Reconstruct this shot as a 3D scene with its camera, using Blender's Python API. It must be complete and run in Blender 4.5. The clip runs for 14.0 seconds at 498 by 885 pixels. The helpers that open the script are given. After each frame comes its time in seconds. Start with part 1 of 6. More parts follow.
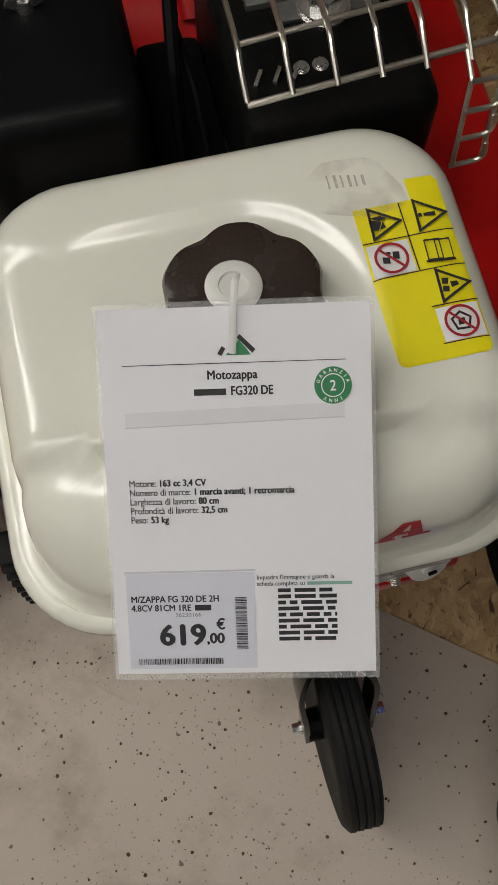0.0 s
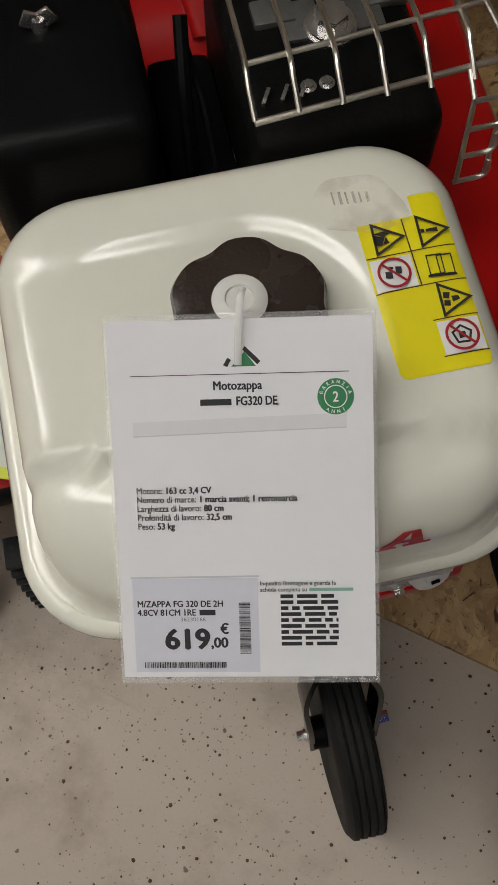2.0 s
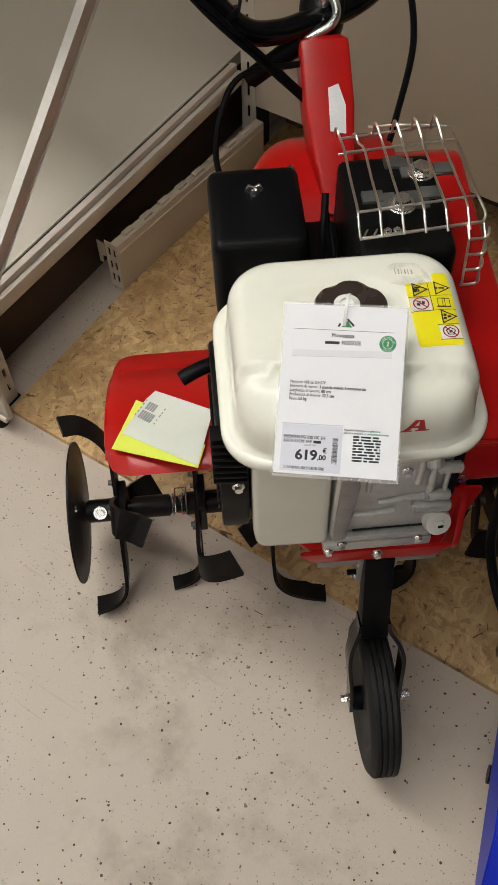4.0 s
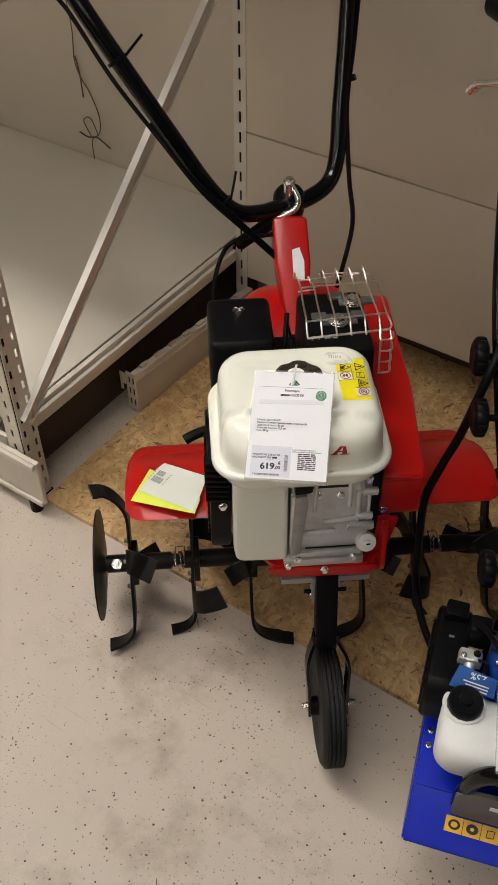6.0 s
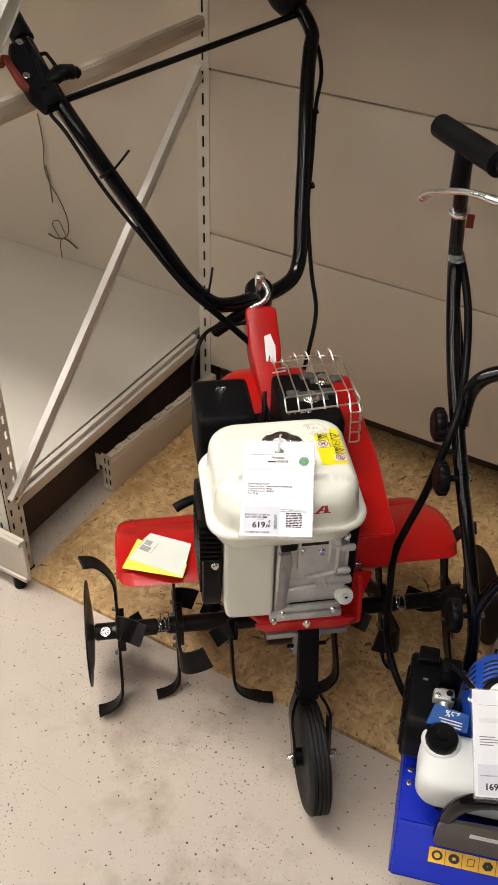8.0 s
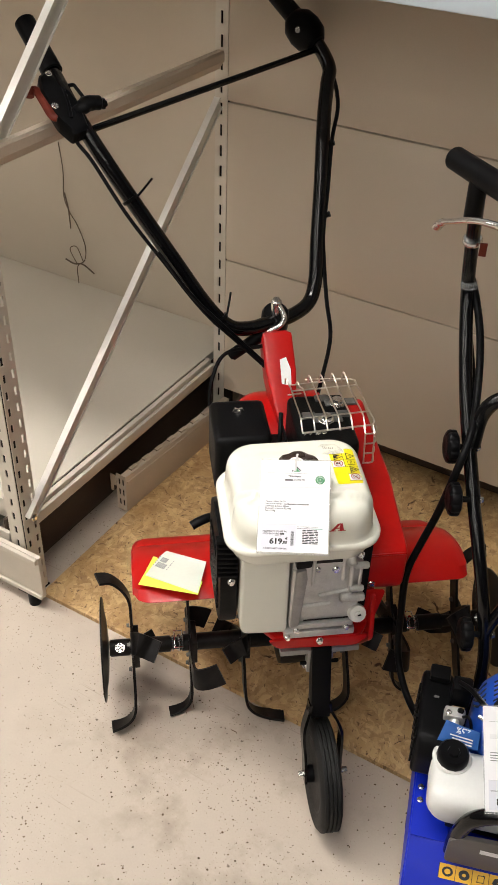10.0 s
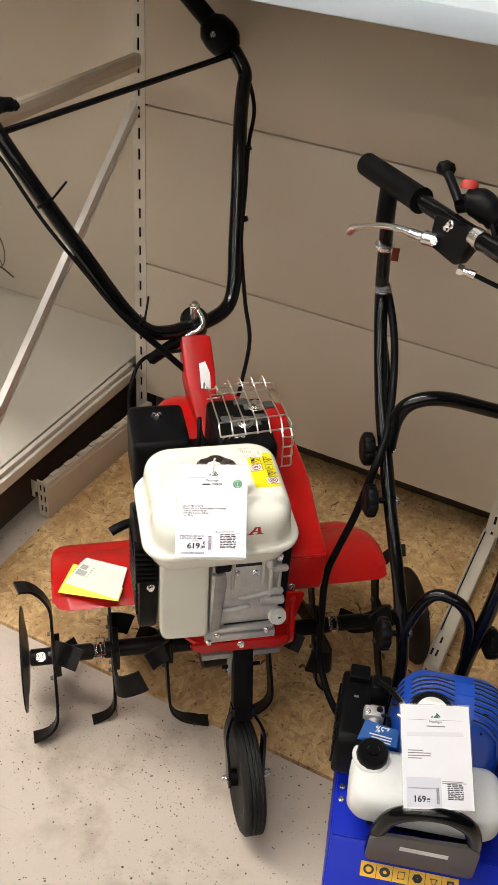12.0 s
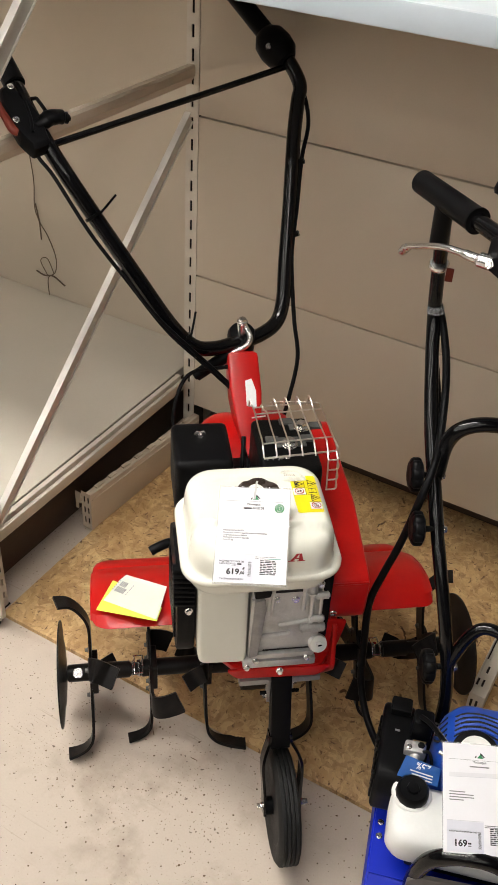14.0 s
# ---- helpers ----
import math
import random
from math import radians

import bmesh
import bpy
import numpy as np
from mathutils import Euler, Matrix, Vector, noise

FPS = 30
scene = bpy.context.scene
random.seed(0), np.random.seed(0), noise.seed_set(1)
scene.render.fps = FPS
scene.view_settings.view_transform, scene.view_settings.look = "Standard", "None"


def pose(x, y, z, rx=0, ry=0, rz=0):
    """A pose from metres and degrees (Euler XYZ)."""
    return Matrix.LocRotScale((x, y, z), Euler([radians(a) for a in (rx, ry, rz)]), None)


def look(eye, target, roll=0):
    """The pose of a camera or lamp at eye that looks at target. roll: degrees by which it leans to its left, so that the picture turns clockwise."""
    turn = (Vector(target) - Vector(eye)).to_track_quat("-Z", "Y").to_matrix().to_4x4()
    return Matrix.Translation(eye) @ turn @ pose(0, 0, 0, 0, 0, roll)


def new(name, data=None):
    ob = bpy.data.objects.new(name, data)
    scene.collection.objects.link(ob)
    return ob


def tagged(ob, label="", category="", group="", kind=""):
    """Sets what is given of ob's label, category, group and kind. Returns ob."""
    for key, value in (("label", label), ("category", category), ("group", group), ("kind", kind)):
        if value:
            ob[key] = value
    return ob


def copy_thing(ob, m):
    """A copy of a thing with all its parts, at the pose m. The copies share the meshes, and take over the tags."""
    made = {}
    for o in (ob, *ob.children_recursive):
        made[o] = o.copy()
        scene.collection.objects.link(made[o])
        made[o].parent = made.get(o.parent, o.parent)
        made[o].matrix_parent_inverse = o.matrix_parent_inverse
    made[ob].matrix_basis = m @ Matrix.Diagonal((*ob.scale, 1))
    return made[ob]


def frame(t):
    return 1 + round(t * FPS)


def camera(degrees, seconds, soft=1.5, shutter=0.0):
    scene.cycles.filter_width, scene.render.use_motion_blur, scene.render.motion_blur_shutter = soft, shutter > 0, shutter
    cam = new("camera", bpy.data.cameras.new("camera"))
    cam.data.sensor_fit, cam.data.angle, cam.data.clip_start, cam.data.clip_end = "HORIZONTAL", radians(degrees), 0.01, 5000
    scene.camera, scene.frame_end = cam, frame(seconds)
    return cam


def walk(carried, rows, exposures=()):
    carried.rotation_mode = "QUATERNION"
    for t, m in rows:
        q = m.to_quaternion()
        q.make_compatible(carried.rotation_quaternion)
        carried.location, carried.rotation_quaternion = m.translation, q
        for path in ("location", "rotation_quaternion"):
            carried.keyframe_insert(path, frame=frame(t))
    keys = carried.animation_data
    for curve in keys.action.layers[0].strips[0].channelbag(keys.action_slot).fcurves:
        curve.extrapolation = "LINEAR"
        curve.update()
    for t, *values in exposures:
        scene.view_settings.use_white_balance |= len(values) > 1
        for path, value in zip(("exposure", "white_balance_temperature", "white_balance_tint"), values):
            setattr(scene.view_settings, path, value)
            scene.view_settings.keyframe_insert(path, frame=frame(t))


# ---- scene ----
cam = camera(30.1, 14.0, soft=1.35)
PATH = [
    (0, (0.108, 0.071, 1.041), (-0.161, 0.643, -0.856), -0.1),
    (0.5, (0.108, 0.069, 1.043), (-0.167, 0.64, -0.854), -0.5),
    (1, (0.109, 0.07, 1.045), (-0.178, 0.643, -0.85), -1.3),
    (1.5, (0.109, 0.071, 1.047), (-0.18, 0.646, -0.847), -1.4),
    (2, (0.111, 0.069, 1.05), (-0.184, 0.65, -0.841), -1.3),
    (2.5, (0.125, 0.044, 1.089), (-0.265, 0.698, -0.761), -3.8),
    (3, (0.153, -0.051, 1.182), (-0.379, 0.696, -0.596), -3.7),
    (3.2, (0.169, -0.093, 1.217), (-0.378, 0.693, -0.538), -2.5),
    (5.3, (0.474, -0.534, 1.479), (-0.294, 0.563, -0.006), -1.0),
    (5.5, (0.498, -0.556, 1.502), (-0.258, 0.59, 0.047), 1.0),
    (6, (0.509, -0.598, 1.532), (-0.283, 0.572, 0.116), -0.3),
    (6.5, (0.518, -0.654, 1.563), (-0.239, 0.614, 0.214), -0.5),
    (7, (0.511, -0.702, 1.582), (-0.254, 0.59, 0.26), 0.0),
    (7.5, (0.505, -0.72, 1.584), (-0.261, 0.603, 0.294), 0.8),
    (8, (0.516, -0.75, 1.602), (-0.234, 0.603, 0.334), 1.6),
    (10.5, (0.518, -0.795, 1.617), (-0.264, 0.596, 0.41), 2.2),
    (11, (0.521, -0.794, 1.62), (-0.201, 0.632, 0.418), 3.6),
    (11.5, (0.525, -0.786, 1.617), (-0.183, 0.638, 0.404), 3.7),
    (12, (0.537, -0.782, 1.617), (-0.115, 0.672, 0.408), 4.5),
    (12.5, (0.542, -0.778, 1.616), (-0.092, 0.679, 0.401), 4.9),
    (13, (0.539, -0.771, 1.615), (-0.136, 0.658, 0.39), 4.3),
    (13.5, (0.535, -0.761, 1.613), (-0.171, 0.66, 0.395), 4.0),
    (14, (0.525, -0.737, 1.618), (-0.226, 0.67, 0.411), 3.6),
]
EXPOSURES = [(0.0, -1.37, 6150, 8), (2.0, -1.37, 6150, 8), (2.5, -1.30, 6120, 7), (3.0, -0.89, 6070, 6), (3.2, -0.78, 6060, 6), (5.5, -0.65, 6300, 8), (6.5, -0.66, 6260, 9), (7.0, -0.42, 6240, 9), (7.5, -0.36, 6240, 9), (8.0, -0.18, 6240, 9), (14.0, -0.05, 6230, 9)]
walk(cam, [(t, look(eye, target, roll)) for t, eye, target, roll in PATH], EXPOSURES)

# ---- light ----
world = bpy.data.worlds.new("hall_air")
world.use_nodes = True
world.node_tree.nodes["Background"].inputs[0].default_value = (0.9, 0.85, 0.78, 1)
world.node_tree.nodes["Background"].inputs[1].default_value = 0.004
scene.world = world
STRIP_GLOW = 33.0
FILL_GLOW = 10.3
STRIP_ROWS = [(x, -0.12) for x in (-3.6, -2.05, -0.5)]
FILL_ROWS = [(x, y) for y in (-1.0, -1.9, -2.9, -3.9, -5.2, -6.4) for x in (-3.4, -1.6, 0.2)] + [(2.0, y) for y in (-1.9, -2.9, -3.9, -5.2)]
STRIP_Z = 3.3


# ---- materials ----
def mat(name, col, rough=0.5, metal=0.0, var=0.10, scale=14.0, bump=0.0, bscale=180.0, dirt=None, dirt_amount=0.0, coat=0.0, spec=0.5, glow=0.0, alpha=1.0, trans=0.0, spread=0.0):
    """A node material: colour that varies at two scales, uneven gloss, fine relief, smudges."""
    m = bpy.data.materials.new(name)
    m.use_nodes = True
    nt = m.node_tree
    n, l = nt.nodes, nt.links
    b = n["Principled BSDF"]
    tc = n.new("ShaderNodeTexCoord")
    big = n.new("ShaderNodeTexNoise")
    big.inputs["Scale"].default_value = scale
    big.inputs["Detail"].default_value = 5
    fine = n.new("ShaderNodeTexNoise")
    fine.inputs["Scale"].default_value = bscale
    fine.inputs["Detail"].default_value = 3
    l.new(tc.outputs["Object"], big.inputs["Vector"])
    l.new(tc.outputs["Object"], fine.inputs["Vector"])
    mixn = n.new("ShaderNodeMix")
    mixn.inputs[0].default_value = 0.3
    l.new(big.outputs["Fac"], mixn.inputs[2])
    l.new(fine.outputs["Fac"], mixn.inputs[3])
    ramp = n.new("ShaderNodeValToRGB")
    ramp.color_ramp.elements[0].position, ramp.color_ramp.elements[1].position = 0.3, 0.7
    ramp.color_ramp.elements[0].color = (*[c * (1 - var) for c in col], 1)
    ramp.color_ramp.elements[1].color = (*[min(1, c * (1 + var)) for c in col], 1)
    l.new(mixn.outputs[0], ramp.inputs[0])
    last = ramp.outputs[0]
    if spread:
        info = n.new("ShaderNodeObjectInfo")
        hsv = n.new("ShaderNodeHueSaturation")
        mr = n.new("ShaderNodeMapRange")
        mr.inputs[3].default_value, mr.inputs[4].default_value = 1 - spread, 1 + spread
        l.new(info.outputs["Random"], mr.inputs[0])
        l.new(mr.outputs[0], hsv.inputs["Value"])
        l.new(last, hsv.inputs["Color"])
        last = hsv.outputs[0]
    if dirt:
        dn = n.new("ShaderNodeTexNoise")
        dn.inputs["Scale"].default_value = scale * 0.45
        dn.inputs["Detail"].default_value = 9
        dn.inputs["Roughness"].default_value = 0.65
        l.new(tc.outputs["Object"], dn.inputs["Vector"])
        dr = n.new("ShaderNodeMapRange")
        dr.inputs[1].default_value, dr.inputs[2].default_value, dr.inputs[4].default_value = 0.5, 0.75, dirt_amount
        l.new(dn.outputs["Fac"], dr.inputs[0])
        mx = n.new("ShaderNodeMix")
        mx.data_type = "RGBA"
        mx.inputs[7].default_value = (*dirt, 1)
        l.new(dr.outputs[0], mx.inputs[0])
        l.new(last, mx.inputs[6])
        last = mx.outputs[2]
    l.new(last, b.inputs["Base Color"])
    rr = n.new("ShaderNodeMapRange")
    rr.inputs[3].default_value, rr.inputs[4].default_value = max(0.02, rough * 0.8), min(1, rough * 1.25)
    l.new(big.outputs["Fac"], rr.inputs[0])
    l.new(rr.outputs[0], b.inputs["Roughness"])
    b.inputs["Metallic"].default_value = metal
    b.inputs["Specular IOR Level"].default_value = spec
    b.inputs["Coat Weight"].default_value = coat
    b.inputs["Coat Roughness"].default_value = 0.06
    b.inputs["Alpha"].default_value = alpha
    b.inputs["Transmission Weight"].default_value = trans
    if bump:
        bp = n.new("ShaderNodeBump")
        bp.inputs["Strength"].default_value = bump
        bp.inputs["Distance"].default_value = 0.002
        l.new(fine.outputs["Fac"], bp.inputs["Height"])
        l.new(bp.outputs[0], b.inputs["Normal"])
    if glow:
        b.inputs["Emission Color"].default_value = (1.0, 0.93, 0.84, 1)
        b.inputs["Emission Strength"].default_value = glow
    return m


def floor_material():
    """Worn pinkish-beige resin floor: clustered crumbs, brown stains, pale scuffs and faint scratches."""
    m = mat("resin_floor", (0.51, 0.435, 0.36), 0.5, 0, 0.07, 2.6, 0.05, 260, (0.36, 0.305, 0.26), 0.55)
    nt = m.node_tree
    n, l = nt.nodes, nt.links
    b = n["Principled BSDF"]
    src = b.inputs["Base Color"].links[0].from_socket
    tc = n.new("ShaderNodeTexCoord")

    def noise(scale, detail=3.0, rough=0.5, shift=0.0, stretch=(1, 1, 1), turn=0.0):
        mp = n.new("ShaderNodeMapping")
        mp.inputs["Location"].default_value = (shift, shift * 0.7, 0)
        mp.inputs["Rotation"].default_value = (0, 0, turn)
        mp.inputs["Scale"].default_value = stretch
        l.new(tc.outputs["Object"], mp.inputs["Vector"])
        t = n.new("ShaderNodeTexNoise")
        t.inputs["Scale"].default_value = scale
        t.inputs["Detail"].default_value = detail
        t.inputs["Roughness"].default_value = rough
        l.new(mp.outputs[0], t.inputs["Vector"])
        return t.outputs["Fac"]

    def window(fac, lo, hi, top=1.0):
        r = n.new("ShaderNodeMapRange")
        r.inputs[1].default_value, r.inputs[2].default_value, r.inputs[4].default_value = lo, hi, top
        l.new(fac, r.inputs[0])
        return r.outputs[0]

    def times(a, c):
        t = n.new("ShaderNodeMath")
        t.operation = "MULTIPLY"
        l.new(a, t.inputs[0])
        l.new(c, t.inputs[1])
        return t.outputs[0]

    def over(base, tint, amount):
        mx = n.new("ShaderNodeMix")
        mx.data_type = "RGBA"
        mx.inputs[7].default_value = (*tint, 1)
        l.new(amount, mx.inputs[0])
        l.new(base, mx.inputs[6])
        return mx.outputs[2]

    # broad brown stains, pale rubbed places, thin scratches
    src = over(src, (0.27, 0.205, 0.15), times(window(noise(7, 6, 0.65, 3.3), 0.49, 0.70, 0.7), window(noise(1.7, 2, 0.5, 9.1), 0.42, 0.58)))
    src = over(src, (0.62, 0.55, 0.48), times(window(noise(10, 5, 0.6, 5.7), 0.55, 0.75, 0.5), window(noise(2.2, 2, 0.5, 1.4), 0.5, 0.62)))
    src = over(src, (0.33, 0.27, 0.22), times(window(noise(9, 2, 0.4, 7.9, (0.6, 14, 1), 0.9), 0.66, 0.70, 0.5), window(noise(3.0, 2, 0.5, 4.6), 0.52, 0.6)))
    # fine grit, thick in some places and thin in others
    for scale, lo, tint, amount, shift in ((115, 0.70, (0.065, 0.037, 0.021), 0.8, 2.2), (210, 0.672, (0.10, 0.062, 0.037), 0.75, 6.4)):
        src = over(src, tint, times(window(noise(scale, 1.5, 0.5, shift), lo, lo + 0.04, amount), window(noise(5.0, 3, 0.6, shift + 3), 0.42, 0.52)))
    l.new(src, b.inputs["Base Color"])
    return m


def osb_material():
    """Oriented strand board: pale golden strands in several directions, dark flecks and worn patches."""
    m = mat("strand_board", (0.54, 0.355, 0.165), 0.6, 0, 0.25, 9, 0.2, 300, (0.27, 0.155, 0.065), 0.75)
    nt = m.node_tree
    n, l = nt.nodes, nt.links
    b = n["Principled BSDF"]
    src = b.inputs["Base Color"].links[0].from_socket
    tc = n.new("ShaderNodeTexCoord")

    def turned(patch, seed, sx, sy):
        """Coordinates turned at random patch by patch, slightly wavy."""
        place = n.new("ShaderNodeMapping")
        place.inputs["Location"].default_value = (seed, seed * 1.7, 0)
        l.new(tc.outputs["Object"], place.inputs["Vector"])
        wave = n.new("ShaderNodeTexNoise")
        wave.inputs["Scale"].default_value = 45
        l.new(place.outputs[0], wave.inputs["Vector"])
        bent = n.new("ShaderNodeMix")
        bent.data_type = "RGBA"
        bent.inputs[0].default_value = 0.02
        l.new(place.outputs[0], bent.inputs[6])
        l.new(wave.outputs["Color"], bent.inputs[7])
        cells = n.new("ShaderNodeTexVoronoi")
        cells.inputs["Scale"].default_value = patch
        l.new(bent.outputs[2], cells.inputs["Vector"])
        cs = n.new("ShaderNodeSeparateColor")
        l.new(cells.outputs["Color"], cs.inputs[0])
        ang = n.new("ShaderNodeMath")
        ang.operation = "MULTIPLY"
        ang.inputs[1].default_value = 3.14
        l.new(cs.outputs[0], ang.inputs[0])
        rot = n.new("ShaderNodeVectorRotate")
        rot.rotation_type = "Z_AXIS"
        l.new(bent.outputs[2], rot.inputs["Vector"])
        l.new(ang.outputs[0], rot.inputs["Angle"])
        mp = n.new("ShaderNodeMapping")
        mp.inputs["Scale"].default_value = (sx, sy, 1)
        l.new(rot.outputs[0], mp.inputs["Vector"])
        return mp.outputs[0], cs.outputs[1]

    relief = None
    for patch, sx, sy, seed, share in ((17, 22, 74, 0.0, 0.72), (23, 28, 96, 3.1, 0.66), (31, 38, 130, 7.7, 0.6)):
        vec, pick = turned(patch, seed, sx, sy)
        v = n.new("ShaderNodeTexVoronoi")
        v.inputs["Scale"].default_value = 1
        l.new(vec, v.inputs["Vector"])
        sep = n.new("ShaderNodeSeparateColor")
        l.new(v.outputs["Color"], sep.inputs[0])
        r = n.new("ShaderNodeValToRGB")
        el = r.color_ramp.elements
        el[0].position, el[0].color = 0.0, (0.31, 0.18, 0.078, 1)
        el[1].position, el[1].color = 1.0, (0.70, 0.50, 0.25, 1)
        e = el.new(0.5)
        e.color = (0.52, 0.335, 0.14, 1)
        l.new(sep.outputs[0], r.inputs[0])
        gt = n.new("ShaderNodeMapRange")
        gt.inputs[1].default_value, gt.inputs[2].default_value, gt.inputs[4].default_value = 0.50, 0.56, share
        l.new(sep.outputs[1], gt.inputs[0])
        mx = n.new("ShaderNodeMix")
        mx.data_type = "RGBA"
        l.new(gt.outputs[0], mx.inputs[0])
        l.new(src, mx.inputs[6])
        l.new(r.outputs[0], mx.inputs[7])
        src = mx.outputs[2]
        relief = sep.outputs[0]
    for patch, sx, sy, seed, lo, tint, amount in ((7, 20, 66, 5.2, 0.665, (0.075, 0.034, 0.012), 0.95), (19, 48, 150, 9.4, 0.655, (0.11, 0.055, 0.022), 0.85), (29, 90, 200, 2.9, 0.66, (0.12, 0.06, 0.025), 0.8)):
        vec, pick = turned(patch, seed, sx, sy)
        t = n.new("ShaderNodeTexNoise")
        t.inputs["Scale"].default_value = 1
        t.inputs["Detail"].default_value = 1.5
        l.new(vec, t.inputs["Vector"])
        w = n.new("ShaderNodeMapRange")
        w.inputs[1].default_value, w.inputs[2].default_value, w.inputs[4].default_value = lo, lo + 0.06, amount
        l.new(t.outputs["Fac"], w.inputs[0])
        mx = n.new("ShaderNodeMix")
        mx.data_type = "RGBA"
        mx.inputs[7].default_value = (*tint, 1)
        l.new(w.outputs[0], mx.inputs[0])
        l.new(src, mx.inputs[6])
        src = mx.outputs[2]
    # walked-in brown dirt in broad uneven patches
    t = n.new("ShaderNodeTexNoise")
    t.inputs["Scale"].default_value = 11
    t.inputs["Detail"].default_value = 5
    t.inputs["Roughness"].default_value = 0.62
    l.new(tc.outputs["Object"], t.inputs["Vector"])
    w = n.new("ShaderNodeMapRange")
    w.inputs[1].default_value, w.inputs[2].default_value, w.inputs[4].default_value = 0.48, 0.64, 0.5
    l.new(t.outputs["Fac"], w.inputs[0])
    mx = n.new("ShaderNodeMix")
    mx.data_type = "RGBA"
    mx.inputs[7].default_value = (0.29, 0.155, 0.05, 1)
    l.new(w.outputs[0], mx.inputs[0])
    l.new(src, mx.inputs[6])
    src = mx.outputs[2]
    l.new(src, b.inputs["Base Color"])
    bp = n.new("ShaderNodeBump")
    bp.inputs["Strength"].default_value = 0.35
    bp.inputs["Distance"].default_value = 0.001
    l.new(relief, bp.inputs["Height"])
    l.new(bp.outputs[0], b.inputs["Normal"])
    return m


def smear_material():
    """A thin uneven film of old glue: brownish, patchy, mostly clear towards its edge."""
    m = mat("glue_residue", (0.60, 0.49, 0.40), 0.6, 0, 0.2, 90, 0.3, 400)
    n, l = m.node_tree.nodes, m.node_tree.links
    tc = n.new("ShaderNodeTexCoord")
    t = n.new("ShaderNodeTexNoise")
    t.inputs["Scale"].default_value, t.inputs["Detail"].default_value = 55, 6
    r = n.new("ShaderNodeMapRange")
    r.inputs[1].default_value, r.inputs[2].default_value, r.inputs[4].default_value = 0.42, 0.72, 0.38
    l.new(tc.outputs["Object"], t.inputs["Vector"])
    l.new(t.outputs["Fac"], r.inputs[0])
    l.new(r.outputs[0], n["Principled BSDF"].inputs["Alpha"])
    return m


FLOOR = floor_material()
OSB = osb_material()
PANEL = mat("cream_panel", (0.582, 0.504, 0.398), 0.42, 0, 0.05, 2.2, 0.05, 300, (0.43, 0.355, 0.285), 0.32, spread=0.02)
RACK = mat("white_rack_paint", (0.60, 0.545, 0.46), 0.38, 0, 0.05, 6, 0.05, 250, (0.35, 0.3, 0.25), 0.35)
TAUPE = mat("taupe_paint", (0.52, 0.44, 0.345), 0.42, 0, 0.08, 7, 0.06, 250, (0.34, 0.27, 0.2), 0.35)
BRACE = mat("white_brace_paint", (0.74, 0.71, 0.65), 0.38, 0, 0.05, 6, 0.05, 250, (0.45, 0.4, 0.34), 0.3)
DECK = mat("white_deck", (0.60, 0.555, 0.475), 0.35, 0, 0.04, 3, 0.03, 200, (0.5, 0.44, 0.38), 0.2)
# near-black that paints in the shade inside slots, gaps and hollow posts
SLOT = mat("slot_shade", (0.012, 0.010, 0.009), 0.9)
HALL = mat("hall_paint", (0.06, 0.055, 0.05), 0.8, 0, 0.06, 0.6)
LAMPBODY = mat("lamp_housing", (0.7, 0.7, 0.7), 0.4)
TUBE = mat("lamp_diffuser", (0.9, 0.9, 0.9), 0.5, glow=STRIP_GLOW)
TUBE_DIM = mat("fill_diffuser", (0.9, 0.9, 0.9), 0.5, glow=FILL_GLOW)
CREAM = mat("cream_enamel", (0.785, 0.775, 0.68), 0.2, 0, 0.02, 8, 0.015, 90, (0.62, 0.55, 0.44), 0.12, coat=0.35)
RED = mat("red_enamel", (0.45, 0.007, 0.006), 0.30, 0, 0.08, 10, 0.02, 160, (0.24, 0.012, 0.010), 0.3, spec=0.22, coat=0.1)
BLACK = mat("black_plastic", (0.004, 0.004, 0.0046), 0.38, 0, 0.25, 25, 0.12, 500, (0.010, 0.009, 0.008), 0.25, spec=0.09)
GLOSSBLACK = mat("black_enamel", (0.003, 0.003, 0.0035), 0.17, 0, 0.2, 25, 0.02, 200, (0.010, 0.009, 0.008), 0.25, coat=0.15, spec=0.28)
TINE = mat("dark_tine_paint", (0.010, 0.009, 0.009), 0.36, 0.1, 0.3, 30, 0.1, 250, (0.045, 0.032, 0.026), 0.3, spec=0.15)
RUBBER = mat("tyre_rubber", (0.012, 0.012, 0.012), 0.6, 0, 0.2, 40, 0.2, 500, (0.035, 0.031, 0.028), 0.35, spec=0.2)
ALU = mat("cast_aluminium", (0.58, 0.57, 0.555), 0.42, 0.5, 0.16, 26, 0.25, 420, (0.16, 0.155, 0.15), 0.5)
WHITEPAINT = mat("white_shelf_paint", (0.48, 0.54, 0.60), 0.35, 0, 0.03, 5, 0.03, 250, (0.6, 0.6, 0.6), 0.2)
STEEL = mat("zinc_steel", (0.84, 0.83, 0.81), 0.22, 0.95, 0.08, 40, 0.03, 300)
WIRE = mat("plated_wire", (0.72, 0.68, 0.61), 0.3, 1.0, 0.15, 60)
MUFFLER = mat("muffler_black", (0.005, 0.005, 0.005), 0.5, 0, 0.3, 40, 0.3, 300, (0.02, 0.018, 0.016), 0.3, spec=0.06)
GREYMETAL = mat("grey_plate", (0.35, 0.34, 0.33), 0.45, 0.6, 0.15, 40, 0.1, 300)
DULLSTEEL = mat("dull_clamp_steel", (0.15, 0.15, 0.142), 0.5, 0.6, 0.25, 50, 0.1, 300)
CAPBROWN = mat("cap_plastic", (0.038, 0.026, 0.021), 0.26, 0, 0.12, 60, 0.1, 500)
